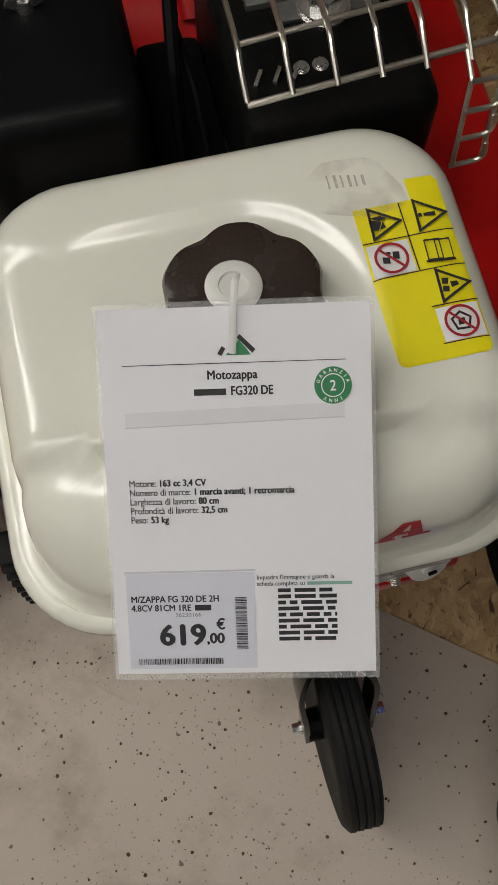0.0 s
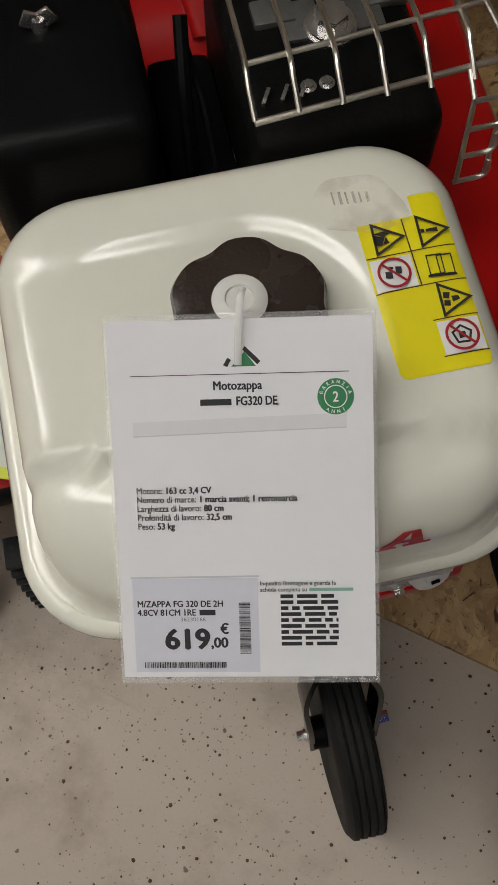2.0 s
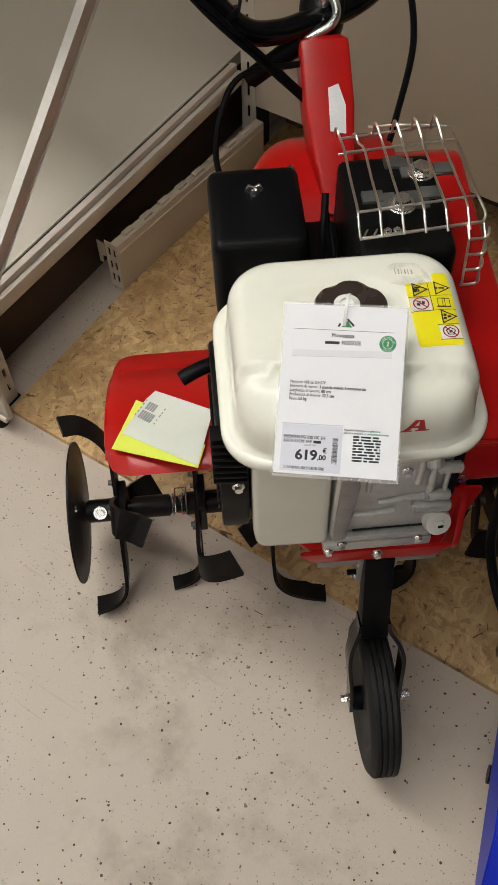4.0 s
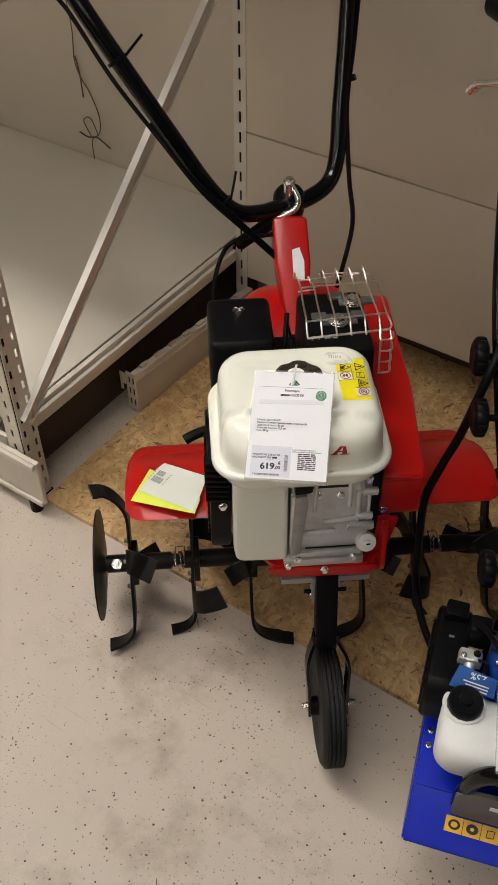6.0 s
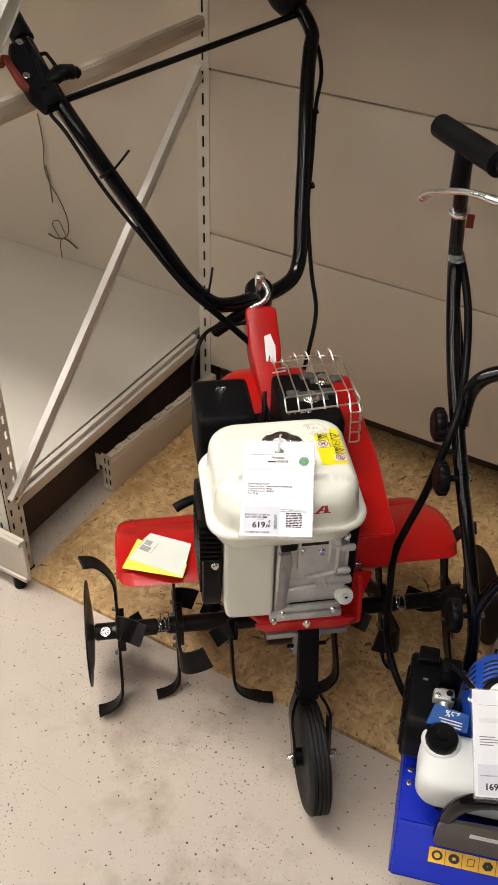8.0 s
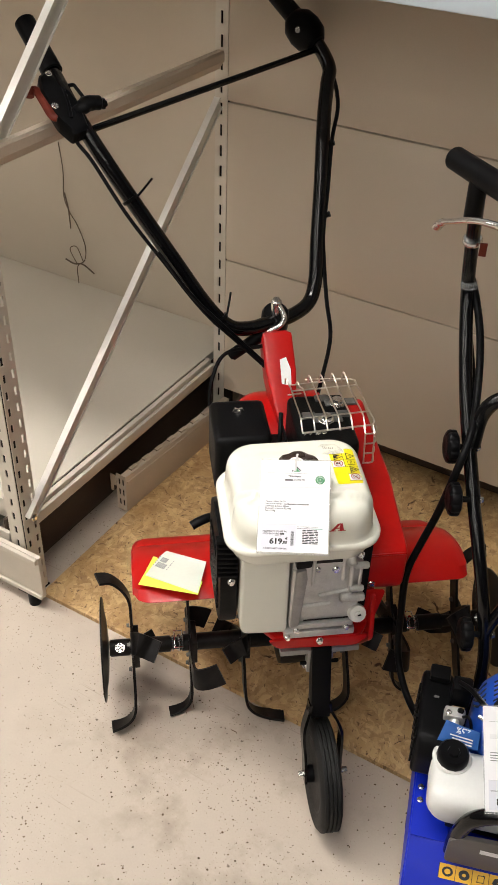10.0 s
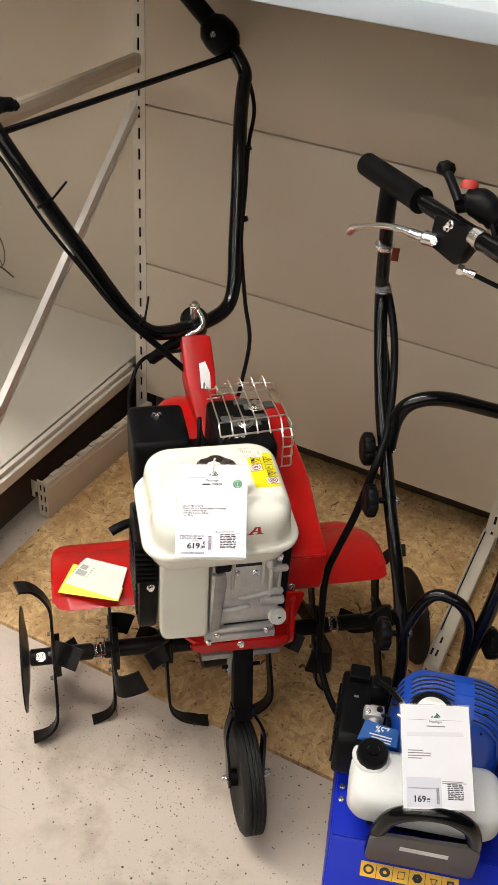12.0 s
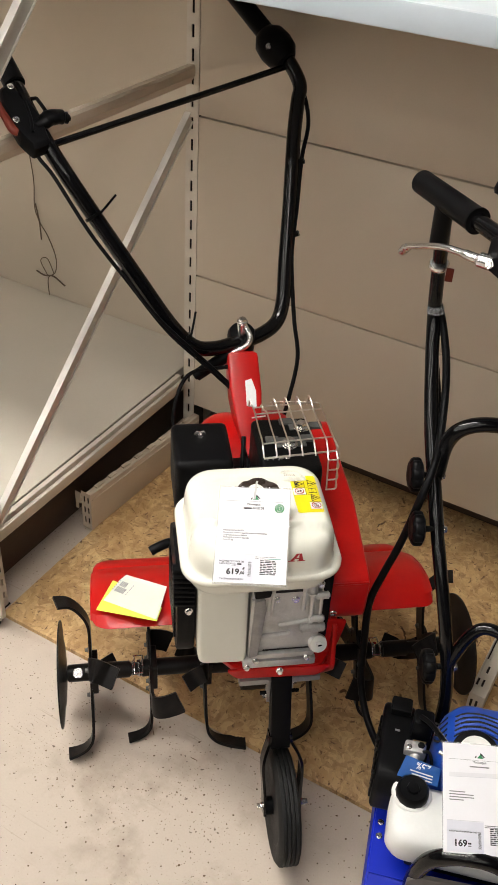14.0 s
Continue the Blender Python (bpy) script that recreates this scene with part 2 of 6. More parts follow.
WHITEPL = mat("white_plastic", (0.75, 0.74, 0.70), 0.35, 0, 0.03, 50)
MILKY = mat("milky_tank", (0.70, 0.70, 0.68), 0.4, 0, 0.05, 12, 0.05, 200, (0.5, 0.48, 0.44), 0.2)
CLEAR = mat("clear_film", (0.95, 0.95, 0.95), 0.12, 0, 0.0, alpha=0.13)
STRAP = mat("clear_strap", (0.85, 0.85, 0.83), 0.25, 0, 0.02, alpha=0.6)
PAPER = mat("card_paper", (0.80, 0.79, 0.82), 0.6, 0, 0.015, 20, spec=0.3)
LABEL = mat("label_paper", (0.66, 0.66, 0.73), 0.5, 0, 0.02, 20)
PAPERSHADE = mat("paper_shade", (0.72, 0.71, 0.74), 0.55, 0, 0.03, 60)
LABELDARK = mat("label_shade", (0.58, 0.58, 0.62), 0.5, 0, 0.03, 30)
INK = mat("black_ink", (0.018, 0.018, 0.02), 0.6)
GREYINK = mat("grey_ink", (0.20, 0.20, 0.21), 0.6, 0, 0.12, 300)
PALEINK = mat("faded_ink", (0.36, 0.37, 0.36), 0.6, 0, 0.15, 200)
GREENINK = mat("green_ink", (0.03, 0.22, 0.08), 0.5)
TEALINK = mat("pale_green_ink", (0.25, 0.42, 0.36), 0.5)
WHITEINK = mat("white_ink", (0.80, 0.80, 0.80), 0.5)
REDINK = mat("red_ink", (0.35, 0.015, 0.02), 0.4)
YELLOW = mat("yellow_sticker", (0.86, 0.74, 0.005), 0.4, 0, 0.02, 20, coat=0.3)
AMBER = mat("amber_sticker", (0.75, 0.42, 0.02), 0.4, 0, 0.03, 20)
NEON = mat("neon_paper", (0.78, 0.85, 0.10), 0.6, 0, 0.03, 20)
TAGPAPER = mat("tag_paper", (0.72, 0.74, 0.66), 0.55, 0, 0.04, 20)
FADED = mat("faded_print", (0.42, 0.33, 0.27), 0.6, 0, 0.2, 200, alpha=0.45)
RESIDUE = smear_material()
BLUE = mat("blue_plastic", (0.012, 0.065, 0.40), 0.33, 0, 0.08, 15, 0.05, 300, (0.02, 0.03, 0.2), 0.3, coat=0.2)
BLUESHEET = mat("blue_enamel", (0.003, 0.017, 0.40), 0.40, 0, 0.06, 10, 0.02, 200, (0.01, 0.015, 0.2), 0.3, spec=0.22, coat=0.03)
BLUEINK = mat("blue_ink", (0.01, 0.09, 0.35), 0.5)
GREYPL = mat("grey_plastic", (0.11, 0.10, 0.095), 0.38, 0, 0.1, 30, 0.06, 400)
DULLRED = mat("dull_red_plastic", (0.13, 0.020, 0.010), 0.5, 0, 0.15, 60, spec=0.2)
REDPL = mat("red_plastic", (0.42, 0.03, 0.02), 0.4)
DARKBOARD = mat("brown_board_and_shade", (0.060, 0.036, 0.022), 0.6, 0, 0.2, 12, 0.1, 200, (0.11, 0.075, 0.05), 0.4)
CRUMB = mat("dry_crumbs", (0.11, 0.070, 0.043), 0.9, 0, 0.5, 60, spec=0.1)
TWINE = mat("dry_twine", (0.13, 0.092, 0.06), 0.8)


# ---- mesh tools ----
def finish(ob, smooth=True, angle=38):
    if smooth:
        ob.data.polygons.foreach_set("use_smooth", [len(p.vertices) < 5 for p in ob.data.polygons])
        ob.data.set_sharp_from_angle(angle=radians(angle))
    return ob


def part(name, bm, material, parent=None, label="", smooth=True, angle=38):
    """Links a bmesh as one mesh object under a thing or a part."""
    bmesh.ops.recalc_face_normals(bm, faces=bm.faces)
    me = bpy.data.meshes.new(name)
    bm.to_mesh(me)
    bm.free()
    me.materials.append(material)
    ob = new(name, me)
    if parent:
        ob.parent = parent
    if label:
        ob["label"] = label
    return finish(ob, smooth, angle)


def thing(name, label, category, m=None, group="", kind=""):
    ob = new(name)
    ob.empty_display_size = 0.05
    if m is not None:
        ob.matrix_basis = m
    return tagged(ob, label, category, group, kind)


def setting(name, bm, material, label="", category="", smooth=False):
    return tagged(part(name, bm, material, None, "", smooth), label, category, "", "structure")


def box(lo, hi, bevel=0.0, seg=2, turn=None, bm=None):
    bm = bm or bmesh.new()
    c = [(a + b) / 2 for a, b in zip(lo, hi)]
    m = Matrix.Translation(c) @ (turn or Matrix()) @ Matrix.Diagonal([abs(b - a) for a, b in zip(lo, hi)] + [1])
    r = bmesh.ops.create_cube(bm, size=1, matrix=m)
    if bevel:
        es = list({e for v in r["verts"] for e in v.link_edges})
        bmesh.ops.bevel(bm, geom=es, offset=bevel, segments=seg, profile=0.6, affect="EDGES")
    return bm


def rod(p, q, r, r2=None, seg=16, bm=None, bevel=0.0):
    bm = bm or bmesh.new()
    p, q = Vector(p), Vector(q)
    d = q - p
    m = Matrix.Translation((p + q) / 2) @ d.to_track_quat("Z", "Y").to_matrix().to_4x4()
    res = bmesh.ops.create_cone(bm, cap_ends=True, segments=seg, radius1=r, radius2=r if r2 is None else r2, depth=d.length, matrix=m)
    if bevel:
        es = list({e for v in res["verts"] for e in v.link_edges if len(e.link_faces) == 2 and any(len(f.verts) > 4 for f in e.link_faces)})
        bmesh.ops.bevel(bm, geom=es, offset=bevel, segments=2, affect="EDGES")
    return bm


def spline(pts, n=8):
    """A smooth line through points."""
    P = [Vector(p) for p in pts]
    P = [P[0] * 2 - P[1]] + P + [P[-1] * 2 - P[-2]]
    out = []
    for i in range(1, len(P) - 2):
        a, b, c, d = P[i - 1:i + 3]
        for k in range(n):
            t = k / n
            out.append(0.5 * (2 * b + (c - a) * t + (2 * a - 5 * b + 4 * c - d) * t * t + (3 * b - a - 3 * c + d) * t ** 3))
    return out + [P[-2]]


def tube(pts, r, seg=12, n=8, bm=None, smooth=True, flat=1.0, up=None, radii=None):
    """A tube (or flat bar, where flat is under 1) swept along points."""
    bm = bm or bmesh.new()
    L = spline(pts, n) if smooth else [Vector(p) for p in pts]
    rings = []
    side = None
    for i, p in enumerate(L):
        d = (L[min(i + 1, len(L) - 1)] - L[max(i - 1, 0)]).normalized()
        if side is None:
            ref = Vector(up) if up else (Vector((0, 0, 1)) if abs(d.z) < 0.9 else Vector((0, 1, 0)))
            side = d.cross(ref).normalized()
        side = (side - d * side.dot(d)).normalized()
        other = d.cross(side).normalized()
        rr = r if radii is None else radii[min(len(radii) - 1, int(i * len(radii) / len(L)))]
        rings.append([bm.verts.new(p + side * math.cos(2 * math.pi * k / seg) * rr + other * math.sin(2 * math.pi * k / seg) * rr * flat) for k in range(seg)])
    for a, b in zip(rings, rings[1:]):
        for k in range(seg):
            bm.faces.new((a[k], a[(k + 1) % seg], b[(k + 1) % seg], b[k]))
    bm.faces.new(rings[0][::-1])
    bm.faces.new(rings[-1])
    return bm


def ribbon(pts, w, th, up, n=8, bm=None, twist=0.0):
    """A flat bar of width w and thickness th swept along points; up gives its broad side at the start."""
    bm = bm or bmesh.new()
    L = spline(pts, n)
    side = None
    rings = []
    for i, p in enumerate(L):
        d = (L[min(i + 1, len(L) - 1)] - L[max(i - 1, 0)]).normalized()
        if side is None:
            side = d.cross(Vector(up)).normalized()
        side = (side - d * side.dot(d)).normalized()
        s = Matrix.Rotation(twist * (i / len(L)) ** 3, 3, d) @ side
        o = d.cross(s).normalized()
        rings.append([bm.verts.new(p + s * a * w / 2 + o * b * th / 2) for a, b in ((-1, -1), (1, -1), (1, 1), (-1, 1))])
    for a, b in zip(rings, rings[1:]):
        for k in range(4):
            bm.faces.new((a[k], a[(k + 1) % 4], b[(k + 1) % 4], b[k]))
    bm.faces.new(rings[0][::-1])
    bm.faces.new(rings[-1])
    return bm


def prism(poly, axis, lo, hi, bevel=0.0, seg=2, bm=None):
    """A polygon pushed along an axis. poly holds the two other coordinates, in xyz order."""
    bm = bm or bmesh.new()
    def at(p, t):
        q = list(p)
        q.insert("xyz".index(axis), t)
        return q
    a = [bm.verts.new(at(p, lo)) for p in poly]
    b = [bm.verts.new(at(p, hi)) for p in poly]
    fs = [bm.faces.new(a), bm.faces.new(b[::-1])]
    for i in range(len(poly)):
        fs.append(bm.faces.new((a[i], b[i], b[(i + 1) % len(poly)], a[(i + 1) % len(poly)])))
    if bevel:
        bmesh.ops.recalc_face_normals(bm, faces=fs)
        es = [e for e in {e for f in fs[:2] for e in f.edges}]
        bmesh.ops.bevel(bm, geom=es, offset=bevel, segments=seg, profile=0.6, affect="EDGES")
    return bm


def round_poly(poly, r, n=5):
    """A polygon with rounded corners."""
    out = []
    for i in range(len(poly)):
        a, b, c = (Vector(poly[i - 1]), Vector(poly[i]), Vector(poly[(i + 1) % len(poly)]))
        u, v = (a - b), (c - b)
        k = min(r, u.length * 0.45, v.length * 0.45)
        p, q = b + u.normalized() * k, b + v.normalized() * k
        for j in range(n + 1):
            t = j / n
            out.append(tuple(p * (1 - t) ** 2 + b * 2 * t * (1 - t) + q * t * t))
    return out


def lathe(profile, axis_p, axis_d, seg=32, bm=None, caps=True):
    """A profile of (radius, along) turned about an axis."""
    bm = bm or bmesh.new()
    d = Vector(axis_d).normalized()
    q = d.to_track_quat("Z", "Y")
    rings = []
    for r, t in profile:
        rings.append([bm.verts.new(Vector(axis_p) + q @ Vector((r * math.cos(2 * math.pi * k / seg), r * math.sin(2 * math.pi * k / seg), t))) for k in range(seg)])
    for a, b in zip(rings, rings[1:]):
        for k in range(seg):
            bm.faces.new((a[k], a[(k + 1) % seg], b[(k + 1) % seg], b[k]))
    if caps and profile[0][0] > 1e-6:
        bm.faces.new(rings[0][::-1])
    if caps and profile[-1][0] > 1e-6:
        bm.faces.new(rings[-1])
    bmesh.ops.remove_doubles(bm, verts=bm.verts, dist=1e-6)
    return bm


def bolt(p, d, r, h, bm=None):
    """A hexagonal bolt head on a washer."""
    bm = bm or bmesh.new()
    p, d = Vector(p), Vector(d).normalized()
    rod(p, p + d * h * 0.25, r * 1.35, seg=18, bm=bm)
    rod(p + d * h * 0.25, p + d * h, r, r * 0.93, seg=6, bm=bm)
    return bm


def sheet(corners, th=0.0006, bm=None):
    """A thin flat quad plate."""
    bm = bm or bmesh.new()
    c = [Vector(p) for p in corners]
    nrm = (c[1] - c[0]).cross(c[2] - c[1]).normalized() * th
    a = [bm.verts.new(p) for p in c]
    b = [bm.verts.new(p + nrm) for p in c]
    bm.faces.new(a[::-1])
    bm.faces.new(b)
    for i in range(len(c)):
        j = (i + 1) % len(c)
        bm.faces.new((a[i], a[j], b[j], b[i]))
    return bm


def text_mesh(body, size, align="LEFT", bold=0.0, squeeze=0.82):
    """Flat letters as a mesh of their own, in the xy plane."""
    cu = bpy.data.curves.new("letters", "FONT")
    cu.body, cu.size, cu.align_x = body, size, align
    cu.resolution_u = 3
    ob = new("letters", cu)
    bpy.context.view_layer.update()
    me = bpy.data.meshes.new_from_object(ob.evaluated_get(bpy.context.evaluated_depsgraph_get()))
    bpy.data.objects.remove(ob)
    bm = bmesh.new()
    bm.from_mesh(me)
    bpy.data.meshes.remove(me)
    bmesh.ops.scale(bm, vec=(squeeze, 1, 1), verts=bm.verts)
    if bold:
        flat = bpy.data.meshes.new("letters")
        bm.to_mesh(flat)
        for k, (dx, dy) in enumerate(((1, 0), (-1, 0), (0, 0.7), (0, -0.7))):
            start = len(bm.verts)
            bm.from_mesh(flat)
            bm.verts.ensure_lookup_table()
            bmesh.ops.translate(bm, vec=(dx * bold, dy * bold, 0.00001 * (k + 1)), verts=bm.verts[start:])
        bpy.data.meshes.remove(flat)
    return bm


def put(bm, m):
    bmesh.ops.transform(bm, matrix=m, verts=bm.verts)
    return bm


def join(*bms):
    """Several bmeshes as one."""
    out = bms[0]
    for b in bms[1:]:
        me = bpy.data.meshes.new("tmp")
        b.to_mesh(me)
        b.free()
        out.from_mesh(me)
        bpy.data.meshes.remove(me)
    return out


# ---- the hall ----
setting("floor", box((-6, -7, -0.1), (6, 2.2, 0)), FLOOR, "worn pinkish-beige resin shop floor with dark crumbs", "floor")
setting("ceiling", box((-6, -7, 3.7), (6, 2.2, 3.8)), HALL, "plain grey hall ceiling", "ceiling")
setting("wall_north", box((-6, 2.2, -0.1), (6, 2.3, 3.8)), HALL, "plain grey hall wall", "wall")
setting("wall_south", box((-6, -7.1, -0.1), (6, -7, 3.8)), HALL, "plain grey hall wall", "wall")
setting("wall_west", box((-6.1, -7.1, -0.1), (-6, 2.3, 3.8)), HALL, "plain grey hall wall", "wall")
setting("wall_east", box((6, -7.1, -0.1), (6.1, 2.3, 3.8)), HALL, "plain grey hall wall", "wall")

# ceiling lamps over the aisle
lamp = thing("ceiling_lamp", "broad white panel lamp hung below the ceiling", "lamp", pose(*STRIP_ROWS[0], STRIP_Z), "strip lamps")
part("housing", box((-0.75, -0.19, 0.0), (0.75, 0.19, 0.06), 0.01), LAMPBODY, lamp)
part("diffuser", box((-0.74, -0.18, -0.03), (0.74, 0.18, -0.001), 0.012), TUBE, lamp, "glowing diffuser")
part("hanger", rod((0, 0, 0.06), (0, 0, 3.7 - STRIP_Z), 0.006, seg=8), STEEL, lamp)
for x, y in STRIP_ROWS[1:]:
    copy_thing(lamp, pose(x, y, STRIP_Z))
# unseen dimmer rows, added as fill for the wall and front faces
dim = thing("ceiling_lamp", "dimmer white strip lamp added on the hall ceiling as fill", "lamp", pose(*FILL_ROWS[0], STRIP_Z), "strip lamps")
part("housing", box((-0.75, -0.11, 0.0), (0.75, 0.11, 0.06), 0.01), LAMPBODY, dim)
part("diffuser", box((-0.74, -0.10, -0.03), (0.74, 0.10, -0.001), 0.012), TUBE_DIM, dim, "glowing diffuser")
part("hanger", rod((0, 0, 0.06), (0, 0, 3.7 - STRIP_Z), 0.006, seg=8), STEEL, dim)
for x, y in FILL_ROWS[1:]:
    copy_thing(dim, pose(x, y, STRIP_Z))


def smooth_step(v, lo, hi):
    t = min(1.0, max(0.0, (v - lo) / (hi - lo)))
    return t * t * (3 - 2 * t)


def slotted_plate(w, h, slot_w, slot_h, pitch, first, columns=(0.0,), th=0.002):
    """A plate in the xz plane (front towards -y) with real rows of slots in it."""
    bm = bmesh.new()
    edges = [-w / 2]
    for c in columns:
        edges += [c - slot_w / 2, c + slot_w / 2]
    edges.append(w / 2)
    for i in range(0, len(edges), 2):
        box((edges[i], -th, 0), (edges[i + 1], 0, h), bm=bm)
    for c in columns:
        z = 0.0
        k = first
        while k < h:
            if k > z:
                box((c - slot_w / 2, -th, z), (c + slot_w / 2, 0, k), bm=bm)
            z = min(h, k + slot_h)
            k += pitch
        if z < h:
            box((c - slot_w / 2, -th, z), (c + slot_w / 2, 0, h), bm=bm)
    return bm


# ---- the back wall of the bay ----
WALL_Y = 1.068
wall_back = thing("wall_back", "cream steel back panels of a shop shelving bay", "wall", None, "", "structure")
SEAMS = [0.124 + 0.4025 * i for i in range(6)]
panel_mesh = None
for x0, x1 in ((-0.614, 0.372), (0.412, 1.398)):
    for i, z in enumerate(SEAMS[:-1]):
        if panel_mesh is None:
            bm = box((-0.5005, 0, 0.0018), (0.5005, 0.022, 0.4005), 0.0016, 2)
            ob = part("panel", bm, PANEL, wall_back, "", True)
            panel_mesh = ob.data
        else:
            ob = new("panel", panel_mesh)
            ob.parent = wall_back
        ob.location = ((x0 + x1) / 2, WALL_Y, z)
# dark sheet added behind the panels to block light
part("light_block", box((-0.62, WALL_Y + 0.045, 0.13), (1.42, WALL_Y + 0.07, 2.12)), SLOT, wall_back)
# dark brown strip added in place of the shadow under the panels
part("shade_board", box((-0.62, 1.184, 0.0125), (1.42, 1.190, 0.16)), DARKBOARD, wall_back, "dark strip standing in for the shade below the panels")
part("top_cap", box((-0.66, WALL_Y - 0.004, 2.122), (1.42, WALL_Y + 0.08, 2.16), 0.004), RACK, wall_back)


def slotted_upright(x, label):
    t = thing("slotted_upright", label, "upright", pose(x, WALL_Y, 0.0), "slotted uprights")
    part("front_plate", slotted_plate(0.034, 2.11, 0.006, 0.027, 0.05, 0.046), RACK, t, "", False)
    part("channel", join(box((-0.017, 0.0, 0), (-0.014, 0.05, 2.11)), box((0.014, 0.0, 0), (0.017, 0.05, 2.11)), box((-0.014, 0.04, 0), (0.014, 0.05, 2.11))), SLOT, t, "", False)
    return t


slotted_upright(-0.638, "cream slotted steel upright between two shelving bays")
slotted_upright(0.394, "cream slotted steel upright beside the back panels")
leg = thing("shelving_foot", "cream slotted steel shelving foot lying on the floor", "foot", pose(0.387, 0.59, 0.013))
part("side_plate", put(slotted_plate(0.475, 0.066, 0.008, 0.022, 0.03, 0.008, (-0.215, -0.2, 0.0)), pose(-0.0135, 0.238, 0, 0, 0, 90)), RACK, leg, "", False)
part("body", box((-0.013, 0.0, 0.0), (0.020, 0.476, 0.052), 0.004), RACK, leg)
part("ridge", box((-0.0065, 0.105, 0.0522), (-0.002, 0.476, 0.055), 0.001), RACK, leg)
part("groove", box((-0.0105, 0.105, 0.0522), (-0.0075, 0.474, 0.0526)), SLOT, leg)
for x, y in ((-0.0100, 0.026), (0.0010, 0.026), (-0.0010, 0.066)):
    part("top_slot", box((x, y, 0.0522), (x + 0.0045, y + 0.020, 0.0526)), SLOT, leg)
part("end_slot", join(box((-0.008, -0.0008, 0.012), (-0.003, 0.004, 0.034)), box((0.003, -0.0008, 0.012), (0.008, 0.004, 0.034))), SLOT, leg)

# shelf above the display
shelf = thing("upper_shelf", "white steel shelf above the display with a raised front lip", "shelf", pose(0, 0, 1.297))
part("deck", box((-0.612, 0.615, 0.004), (0.374, WALL_Y - 0.005, 0.03), 0.004), WHITEPAINT, shelf)
part("price_rail", box((-0.615, 0.598, 0.0), (0.377, 0.613, 0.042), 0.005), WHITEPAINT, shelf)
part("bracket", box((-0.609, 0.66, -0.05), (-0.604, WALL_Y - 0.004, 0.003), 0.001), RACK, shelf)
part("bracket", box((0.366, 0.66, -0.05), (0.371, WALL_Y - 0.004, 0.003), 0.001), RACK, shelf)
copy_thing(shelf, pose(1.024, 0, 1.297))

# ---- the rack at the side ----
RX = -0.635
setting("wall_side", box((-3.4, 1.21, 0.0), (-0.655, 1.25, 2.12), 0.003), PANEL, "cream back panel behind the low rack deck", "wall", True)
rack = thing("storage_rack", "white steel rack side frame with slotted post and diagonal braces", "rack")
part("rear_side", box((RX - 0.02, WALL_Y + 0.002, 0.0), (RX - 0.018, 1.209, 2.1)), RACK, rack)
post = part("front_post", put(slotted_plate(0.045, 2.1, 0.007, 0.02, 0.04, 0.03, (-0.012, 0.012)), pose(RX + 0.002, 0.2795, 0, 0, 0, 90)), RACK, rack, "", False)
part("post_face", put(slotted_plate(0.04, 2.1, 0.007, 0.02, 0.04, 0.03), pose(RX - 0.021, 0.257, 0)), RACK, post, "", False)
# dark core added in the hollow post, so the slots look shaded
part("post_core", box((RX - 0.038, 0.262, 0.0), (RX - 0.012, 0.30, 2.1)), SLOT, post, "", False)
part("foot_plate", box((RX - 0.045, 0.252, 0.0), (RX + 0.006, 0.306, 0.004), 0.001), MUFFLER, rack)


def brace(name, y0, z0, y1, z1, w=0.042, folded=False):
    a, b = Vector((RX, y0, z0)), Vector((RX, y1, z1))
    d = (b - a).normalized()
    o = Vector((0, -d.z, d.y))
    bm = bmesh.new()
    channel = [(0.0005, -w / 2), (0.006, -w / 2), (0.006, -w / 2 + 0.002), (0.0025, -w / 2 + 0.002), (0.0025, w / 2 - 0.003), (0.0165, w / 2 - 0.003), (0.0165, w / 2), (0.0005, w / 2)]
    if folded:
        channel = [(0.0005, -w / 2), (0.004, -w / 2), (0.0175, -0.002), (0.0175, w / 2 - 0.006), (0.0145, w / 2), (0.0005, w / 2)]
    r0, r1 = [[bm.verts.new(p + Vector((x, 0, 0)) + o * s) for x, s in channel] for p in (a, b)]
    for k in range(len(channel)):
        bm.faces.new((r0[k], r0[(k + 1) % len(channel)], r1[(k + 1) % len(channel)], r1[k]))
    bm.faces.new(r0)
    bm.faces.new(r1[::-1])
    part(name, bm, TAUPE if folded else BRACE, rack, "", False)


brace("diagonal_brace", 0.278, 0.228, 1.045, 0.932)
brace("diagonal_brace", 0.285, 1.0, 1.045, 1.76)
brace("cross_brace", 0.29, 1.026, 1.045, 1.026, 0.042, True)
for y, z in ((0.29, 0.222), (0.29, 1.02), (1.04, 1.02)):
    part("rack_bolt", bolt((RX + 0.003, y, z), (1, 0, 0), 0.006, 0.006), STEEL, rack)

deck = thing("rack_deck", "white rack deck with a folded steel edge rail", "shelf")
part("deck_board", box((-3.3, 0.325, 0.19), (-0.675, 1.208, 0.218), 0.003), DECK, deck)
# near-black strip fills the gap, so its shade is painted in
part("gap_shade", box((-0.6748, 0.306, 0.192), (-0.6667, 1.05, 0.2145)), SLOT, deck, "dark strip put in for the shade of the gap beside the deck", False)
part("edge_rail", box((-0.6665, 0.305, 0.200), (-0.653, 1.05, 0.222), 0.002), RACK, deck)
part("lower_rail", box((-0.6515, 0.305, 0.182), (-0.641, 1.05, 0.211), 0.002), RACK, deck)
part("front_rail", box((-3.3, 0.30, 0.165), (-0.685, 0.323, 0.222), 0.003), RACK, deck)
part("kick_panel", box((-0.714, 0.275, 0.0), (-0.706, 1.206, 0.188), 0.001), DARKBOARD, deck, "dark brown board closing the space beneath")
# unseen upper deck, added to cast shade on the deck and wall below
copy_thing(deck, pose(0, 0, 1.30))
